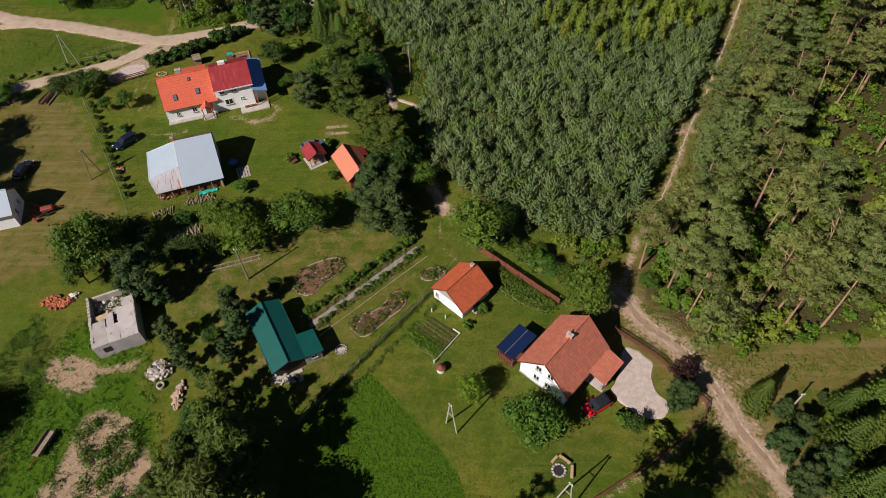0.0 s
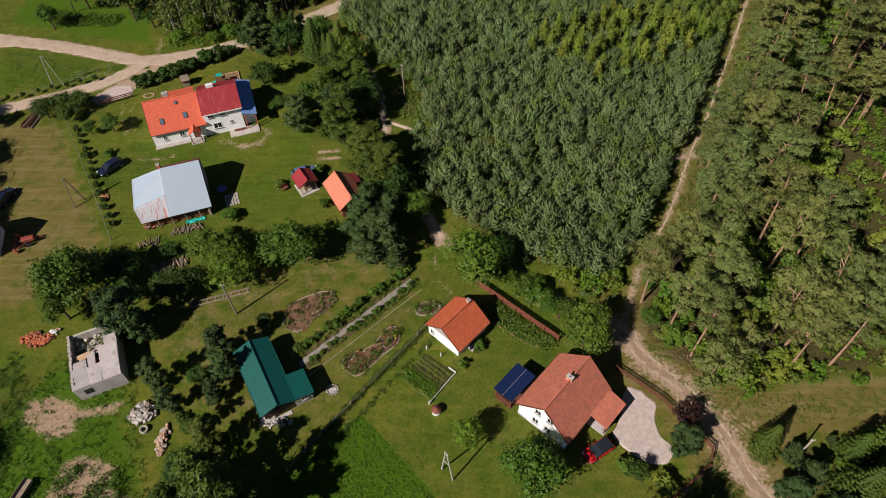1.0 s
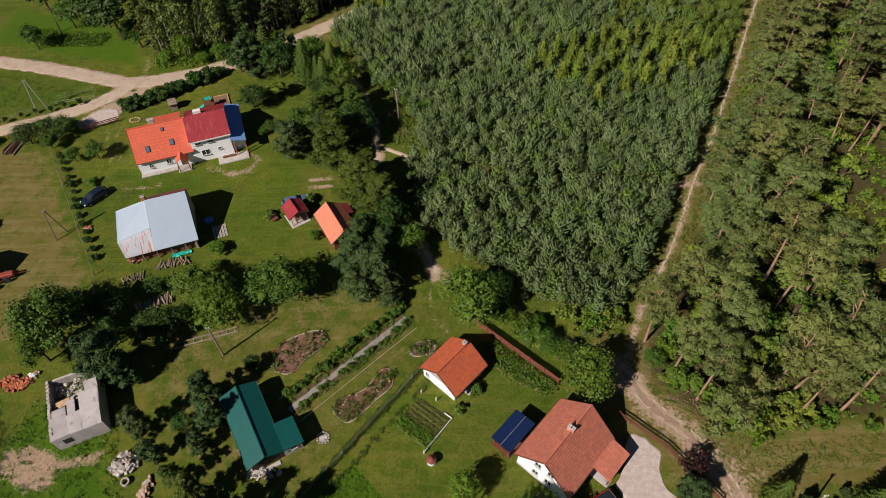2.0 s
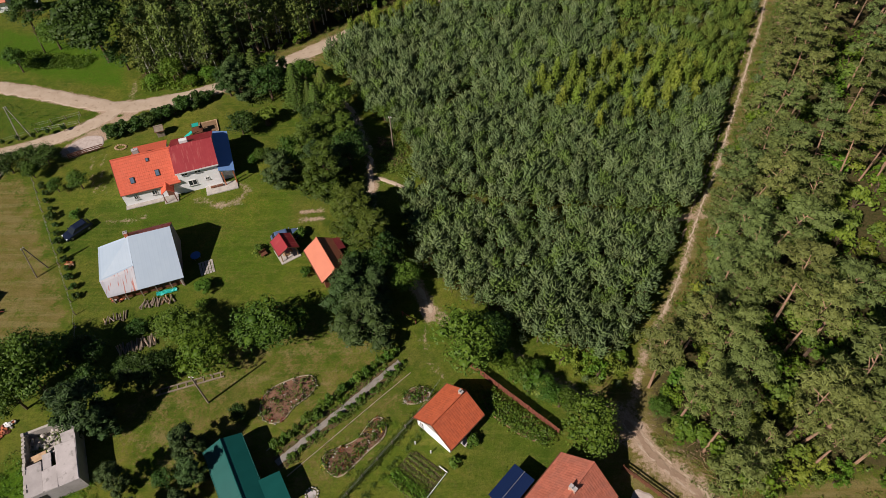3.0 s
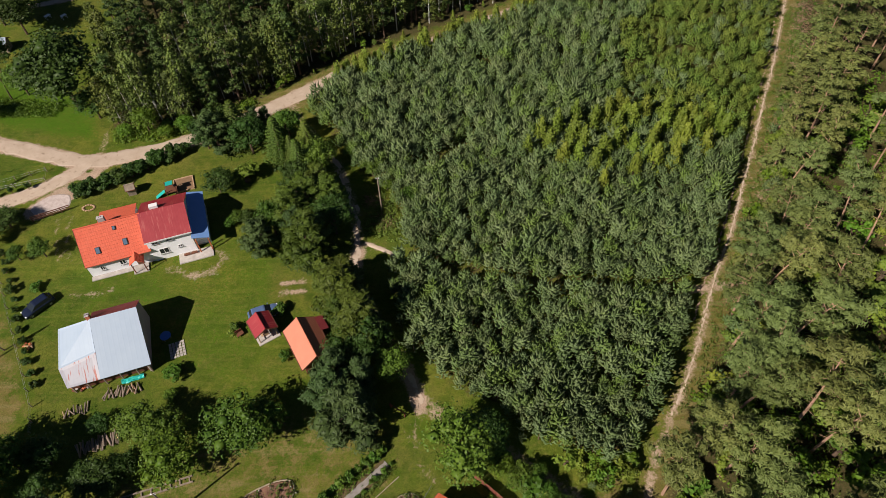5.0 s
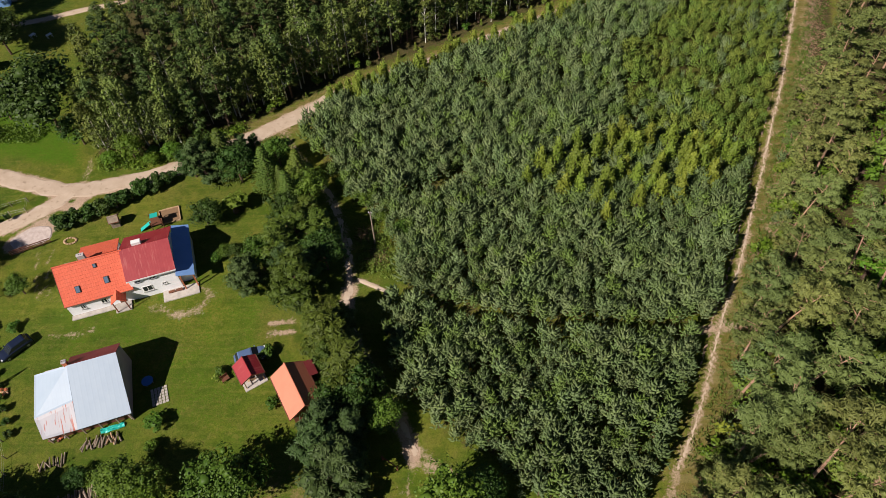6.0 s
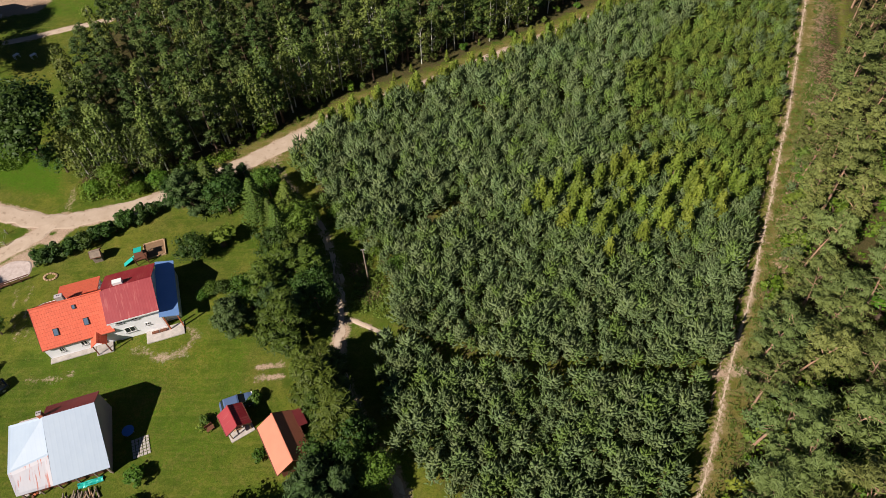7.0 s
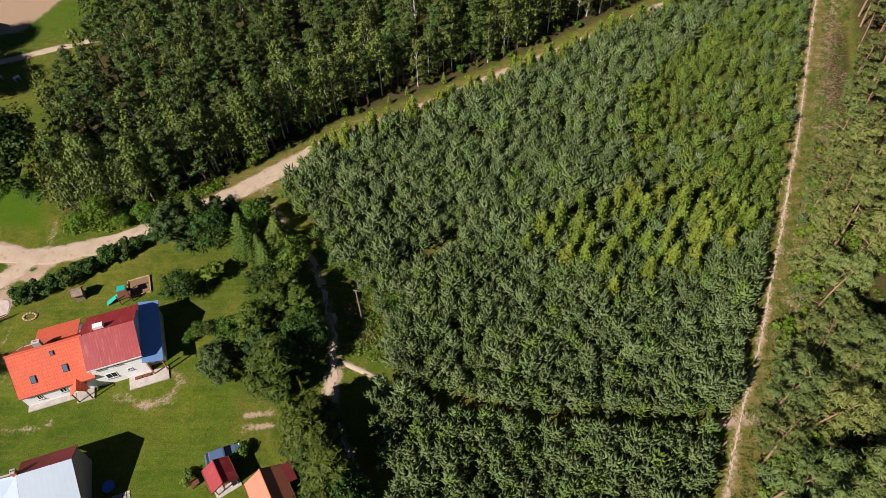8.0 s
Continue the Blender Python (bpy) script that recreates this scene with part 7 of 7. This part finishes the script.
            part("tine", rod(bmesh.new(), (-1.46, y + 0.05, 0.45), (-1.5 + 0.1 * math.cos(a), y + 0.05 + 0.55 * math.cos(a), 0.5 + 0.45 * math.sin(a)), 0.02, 0.015, 4), GREY_WOOD, wheel)
    for y in (-0.7, 0.7):
        part("wheel", rod(bmesh.new(), (0.2, y - 0.12, 0.45), (0.2, y + 0.12, 0.45), 0.45, 0.45, 16), DARK, ob)
    part("lever", rod(bmesh.new(), (-0.3, 0.3, 1.1), (-0.7, 0.4, 1.9), 0.03, 0.03, 5), RED_METAL, ob)
    ob = thing("play_tower", pose(-42.6, 101.2, 0, 0, 0, 200), "wooden play frame with turquoise slide", "playground")
    for x in (-0.9, 0.7):
        for y in (-0.9, 0.7):
            part("post", boxed(x, y, -0.05, x + 0.12, y + 0.12, 2.0), WOOD, ob)
    part("platform", boxed(-0.9, -0.9, 1.1, 0.82, 0.82, 1.2), WOOD, ob)
    bm = bmesh.new()
    slab(bm, [(0.84, -0.35, 1.2), (2.6, -0.35, 0.15), (2.6, 0.35, 0.15), (0.84, 0.35, 1.2)], 0.06)
    part("slide", bm, TEAL, ob)
    part("canopy", slab(bmesh.new(), [(-0.5, -0.9, 2.02), (0.6, -0.9, 2.02), (0.6, 0.2, 2.2), (-0.5, 0.2, 2.2)], 0.05), TEAL, ob)
    ob = thing("sandpit", pose(-41.4, 103.2, 0, 0, 0, 20), "square sandpit with wooden rim", "sandpit")
    part("sand", boxed(-1.4, -1.4, -0.1, 1.4, 1.4, 0.05), surface("play_sand", (0.24, 0.15, 0.085), (0.20, 0.125, 0.07), 2, 12, 0.95, 0.02), ob)
    for a in range(4):
        bm = boxed(-1.55, 1.42, -0.1, 1.55, 1.56, 0.2)
        bmesh.ops.rotate(bm, verts=bm.verts, cent=(0, 0, 0), matrix=Matrix.Rotation(a * 1.5708, 3, "Z"))
        part("rim_board", bm, PALE_WOOD, ob)
    ob = thing("garden_hut", pose(-49.2, 101.6, 0, 0, 0, 20), "tiny grey wooden garden hut by the hedge", "hut")
    shell(ob, -0.6, 0.6, -0.6, 0.6, 1.4, 1.9, GREY_WOOD, thick=0.06)
    gable_roof(ob, 1.5, 0.8, 0.8, 1.36, 1.95, GREY_WOOD, 0.04)
    ob = thing("stone_ring", pose(-55.3, 98.5, 0), "small flower ring of pale stones", "flower ring")
    for i in range(14):
        part("stone", lump(bmesh.new(), (0.9 * math.cos(i * 0.449), 0.6 * math.sin(i * 0.449), 0.06), (0.2, 0.18, 0.12), r), PALE_WOOD, ob)
    ob = thing("old_ladder", pose(-32.8, 54.6, 0, 0, 0, 18), "long weathered ladder of timber lying on grass", "timber")
    for y in (-0.35, 0.35):
        part("rail", boxed(-4.2, y - 0.09, 0.0, 4.2, y + 0.09, 0.14), GREY_WOOD, ob)
    for i in range(8):
        part("rung", boxed(-3.8 + i * 1.08, -0.26, 0.02, -3.66 + i * 1.08, 0.26, 0.1), GREY_WOOD, ob)
    ob = thing("trailer", pose(-49.2, 28.0, 0, 0, 0, 75), "old grey farm trailer half hidden in weeds", "trailer")
    part("bed", boxed(-1.6, -0.5, 0.5, 1.6, 0.5, 0.6), GREY_WOOD, ob)
    for y in (-0.54, 0.5):
        part("side_board", boxed(-1.6, y, 0.6, 1.6, y + 0.04, 0.95), GREY_WOOD, ob)
    part("drawbar", rod(bmesh.new(), (-1.6, 0, 0.5), (-3.0, 0.1, 0.15), 0.05, 0.04, 6), RED_METAL, ob)
    for s in (-0.66, 0.66):
        part("wheel", rod(bmesh.new(), (0, s - 0.08, 0.35), (0, s + 0.08, 0.35), 0.35, 0.35, 14), DARK, ob)
    ob = thing("garden_chair", pose(-26.9, 75.0, 0, 0, 0, 40), "wooden garden seat beside the gazebo", "seat")
    part("seat", boxed(-0.5, -0.3, 0.38, 0.5, 0.3, 0.44), WOOD, ob)
    part("backrest", boxed(-0.5, 0.28, 0.46, 0.5, 0.34, 0.95), WOOD, ob)
    for x in (-0.46, 0.4):
        for y in (-0.28, 0.22):
            part("leg", boxed(x, y, -0.03, x + 0.07, y + 0.07, 0.38), WOOD, ob)
    ob = thing("swing_bench", pose(-5.4, 63.8, 0, 0, 0, -35), "red-painted wooden barrier at the track", "barrier")
    part("pole", rod(bmesh.new(), (-1.2, 0, 0.85), (1.2, 0, 0.95), 0.06, 0.06, 6), RED_WOOD, ob)
    for x in (-1.1, 1.1):
        part("post", boxed(x - 0.08, -0.08, -0.05, x + 0.08, 0.08, 1.05), RED_WOOD, ob)
    ob = thing("shed", pose(-86.6, 141.2, 0, 0, 0, 10), "small grey shed with pale roof in the allotment", "shed")
    shell(ob, -1.4, 1.4, -1.1, 1.1, 1.9, 2.5, GREY_WOOD, thick=0.1)
    gable_roof(ob, 3.2, 1.4, 1.4, 1.85, 2.6, SHEET_GREY, 0.05)


def far_houses():
    ob = thing("house", pose(-95.2, 142.0, 0, 0, 0, 20), "small house with coral-pink sheet roof among gardens", "house")
    shell(ob, -2.6, 2.6, -2.0, 2.0, 2.3, 3.6, PLASTER)
    gable_roof(ob, 5.8, 2.4, 2.4, 2.2, 3.7, SHEET_CORAL, 0.08)
    window(ob, "-y", 0.8, 1.3, -2.0, 0.8, 0.9)
    ob = thing("house", pose(-95.6, 165.4, 0, 0, 0, 17), "blue-walled house with grey roof beside the field track", "house")
    shell(ob, -3.6, 3.6, -2.6, 2.6, 2.8, 4.8, SHEET_BLUE)
    gable_roof(ob, 7.8, 3.0, 3.0, 2.7, 4.9, SHEET_GREY, 0.1)
    window(ob, "+x", 0.0, 1.5, 3.6, 0.9, 1.0)
    part("step", boxed(3.62, -1.0, -0.1, 4.8, 0.6, 0.3), PALE_STONE, ob)
    ob = thing("dead_tree", pose(-78.6, 125.7, 0), "thin dark bare trunk in the gardens", "tree")
    part("trunk", rod(bmesh.new(), (0, 0, -0.1), (0.2, 0.3, 5.6), 0.16, 0.06, 7), BARK, ob)
    for z, a in ((3.2, 0.4), (4.1, 2.6), (4.8, 4.4)):
        part("limb", rod(bmesh.new(), (0.1, 0.15, z), (0.1 + math.cos(a) * 0.9, 0.15 + math.sin(a) * 0.9, z + 0.6), 0.05, 0.02, 5), BARK, ob)


small_things()
far_houses()


def garden_table(x, y):
    ob = thing("garden_table", pose(x, y, 0, 0, 0, dice.uniform(0, 90)), "white plastic garden table in deep shade", "table")
    part("tabletop", boxed(-0.6, -0.4, 0.7, 0.6, 0.4, 0.74, bevel=0.02), WHITE, ob)
    for a in (-0.5, 0.43):
        for b in (-0.32, 0.25):
            part("leg", boxed(a, b, -0.03, a + 0.07, b + 0.07, 0.7), WHITE, ob)


garden_table(-81.7, 152.0)
garden_table(-78.3, 151.9)


# ---- grass, weeds and forest floor ----
def growth(name, outline, count, seed, material, low, high, label, leafy=False, per=7):
    x, y, r = random_in(outline, count, seed)
    free = np.maximum(into(x, y, BARE_UP, 1.0), into(x, y, BARE_LOW, 1.0)) < r.uniform(0.2, 1.55, len(x))
    clumps(name, x[free], y[free], r, material, None, low, high, label, leafy, per)["category"] = "grass"


growth("meadow_grass", LUSH, 5600, 71, GRASS, 0.05, 0.13, "lush unmown grass")
growth("lawn_tufts", YARD, 420, 92, GRASS, 0.08, 0.26, "darker tufts of grass and clover on the lawn", True, 8)
growth("lawn_tufts", [(1.5, 18.0), (-0.6, 24.8), (-8.0, 33.5), (-2.0, 41.0), (5.0, 46.0), (11.0, 45.0), (9.0, 36.0), (16.0, 30.0), (24.0, 28.0), (12.0, 21.0)], 420, 93, GRASS, 0.06, 0.2, "darker tufts of grass and clover on the mown lawn", True, 8)
growth("lawn_tufts", [(-56, 97), (-48, 96), (-30, 96), (-20, 90), (-20, 70), (-34, 66), (-50, 68), (-56, 84)], 460, 94, GRASS, 0.06, 0.2, "darker tufts of grass on the farm lawn", True, 8)
growth("weeds", WEEDS, 1700, 72, GRASS, 0.15, 0.5, "rank green weeds round bare soil", True, 9)
gr = np.random.default_rng(90)
cx, cy, _ = random_in(BARE_LOW, 54, 91)
wx = (cx[:, None] + gr.normal(size=(len(cx), 12)) * 0.45).ravel()
wy = (cy[:, None] + gr.normal(size=(len(cx), 12)) * 0.7).ravel()
clumps("weeds", wx, wy, gr, GRASS, None, 0.3, 0.75, "thick weed clumps on the bare plot", True, 10)["category"] = "weeds"
growth("weeds", [(-58, 47), (-62, 34), (-56, 18), (-52, 18), (-53, 40)], 900, 73, GRASS, 0.2, 0.5, "long grass beside the ruined shed")
growth("paddock_grass", [(-94, 97), (-84, 98), (-77.6, 100.4), (-71.1, 103.4), (-66, 106), (-80, 111), (-94, 114)], 1500, 74, GRASS, 0.05, 0.16, "thick green paddock grass")
growth("roadside_weeds", [(-56, 113.4), (-48, 113.6), (-41, 117.4), (-33, 122.4), (-34, 124.6), (-42, 119.8), (-50, 117), (-57, 117)], 420, 75, BRIGHT_LEAF, 0.3, 0.9, "bright green roadside weeds", True, 10)
growth("garden_plants", [(-82, 121), (-69, 120.6), (-68, 124), (-82, 126)], 360, 76, BRIGHT_LEAF, 0.3, 0.9, "tall green garden crop rows", True, 10)
growth("forest_undergrowth", [(34, 41), (30, 45), (32, 60), (40, 76), (46, 90), (58, 112), (66, 128), (80, 128), (76, 90), (62, 60), (56, 44)], 1100, 77, BRIGHT_LEAF, 0.4, 1.3, "bright green undergrowth between pine trunks", True, 12)
growth("ride_grass", [(39.0, 83), (44.2, 92), (53, 110), (62.5, 130), (72, 152), (80, 172), (85, 172), (76, 150), (67, 130), (58.5, 110), (49, 92), (42.5, 82)], 1500, 78, GRASS, 0.2, 0.6, "rough grass along the forest ride", False, 8)
growth("ride_grass", [(x + 0.6, y - 0.3) for x, y in RIDE[2:12]] + [(x + 3.4, y - 1.5) for x, y in RIDE[11:1:-1]], 3200, 80, GROWTH, 0.15, 0.6, "olive rough grass beside the wheel rut", False, 7)
growth("lane_grass", [(40.5, 22.0), (37.6, 25), (34.6, 31), (34.0, 35.5), (52, 38.0), (52, 41.2), (36, 39.6), (30.5, 42), (25.5, 47.5), (23.4, 47), (27, 42), (30.0, 37.6)], 900, 87, GROWTH, 0.12, 0.4, "dry olive grass along the lane", False, 7)
growth("lane_grass", [(36.0, 20.4), (33.6, 24), (30.4, 30.0), (29.0, 33.5), (26.0, 30), (24, 26), (28, 20)], 700, 88, GRASS, 0.1, 0.3, "rough grass between lane and log rail", False, 6)
growth("track_weeds", [(-11.0, 92.0), (-6, 90.2), (-5.5, 94.5), (-9, 100.5), (-12.2, 99)], 200, 79, GROWTH, 0.3, 0.8, "bright weeds beside the footpath", True, 10)


def brash(outline, count, seed):
    """Brown felling waste: dead twigs scattered on the ground."""
    x, y, r = random_in(outline, count, seed)
    t = Tufts(seed)
    a = r.uniform(0, 6.28, len(x))
    t.cones(np.stack([x, y, r.uniform(0.02, 0.3, len(x))], 1), np.stack([np.cos(a), np.sin(a), r.uniform(-0.05, 0.2, len(x))], 1), r.uniform(0.5, 1.8, len(x)), 0.045, 0.5)
    ob = new("brushwood", t.mesh("brushwood", DEAD_TWIGS))
    tagged(ob, "scattered reddish-brown dead branches", "brushwood", kind="stuff")


brash([(64, 127), (68.5, 130), (70, 137), (74.5, 142), (75, 150), (80, 160), (79, 168), (76, 160), (73, 152), (69.5, 146), (68.5, 138)], 1300, 81)
brash([(x + 3.2, y - 1.4) for x, y in RIDE[5:12]] + [(x + 6.0, y - 2.6) for x, y in RIDE[11:4:-1]], 900, 85)
brash([(28, 41.5), (33, 42), (35, 46), (31, 50), (28, 46)], 160, 82)
brash([(-10.0, 93.4), (-7.4, 93.0), (-7.2, 95.6), (-9.4, 96.2)], 200, 83)
brash([(-11.6, 97.6), (-9.2, 97.6), (-9.4, 99.6), (-11.6, 99.6)], 160, 86)
brash([(41, 82), (44, 84), (48, 94), (45, 94)], 160, 84)
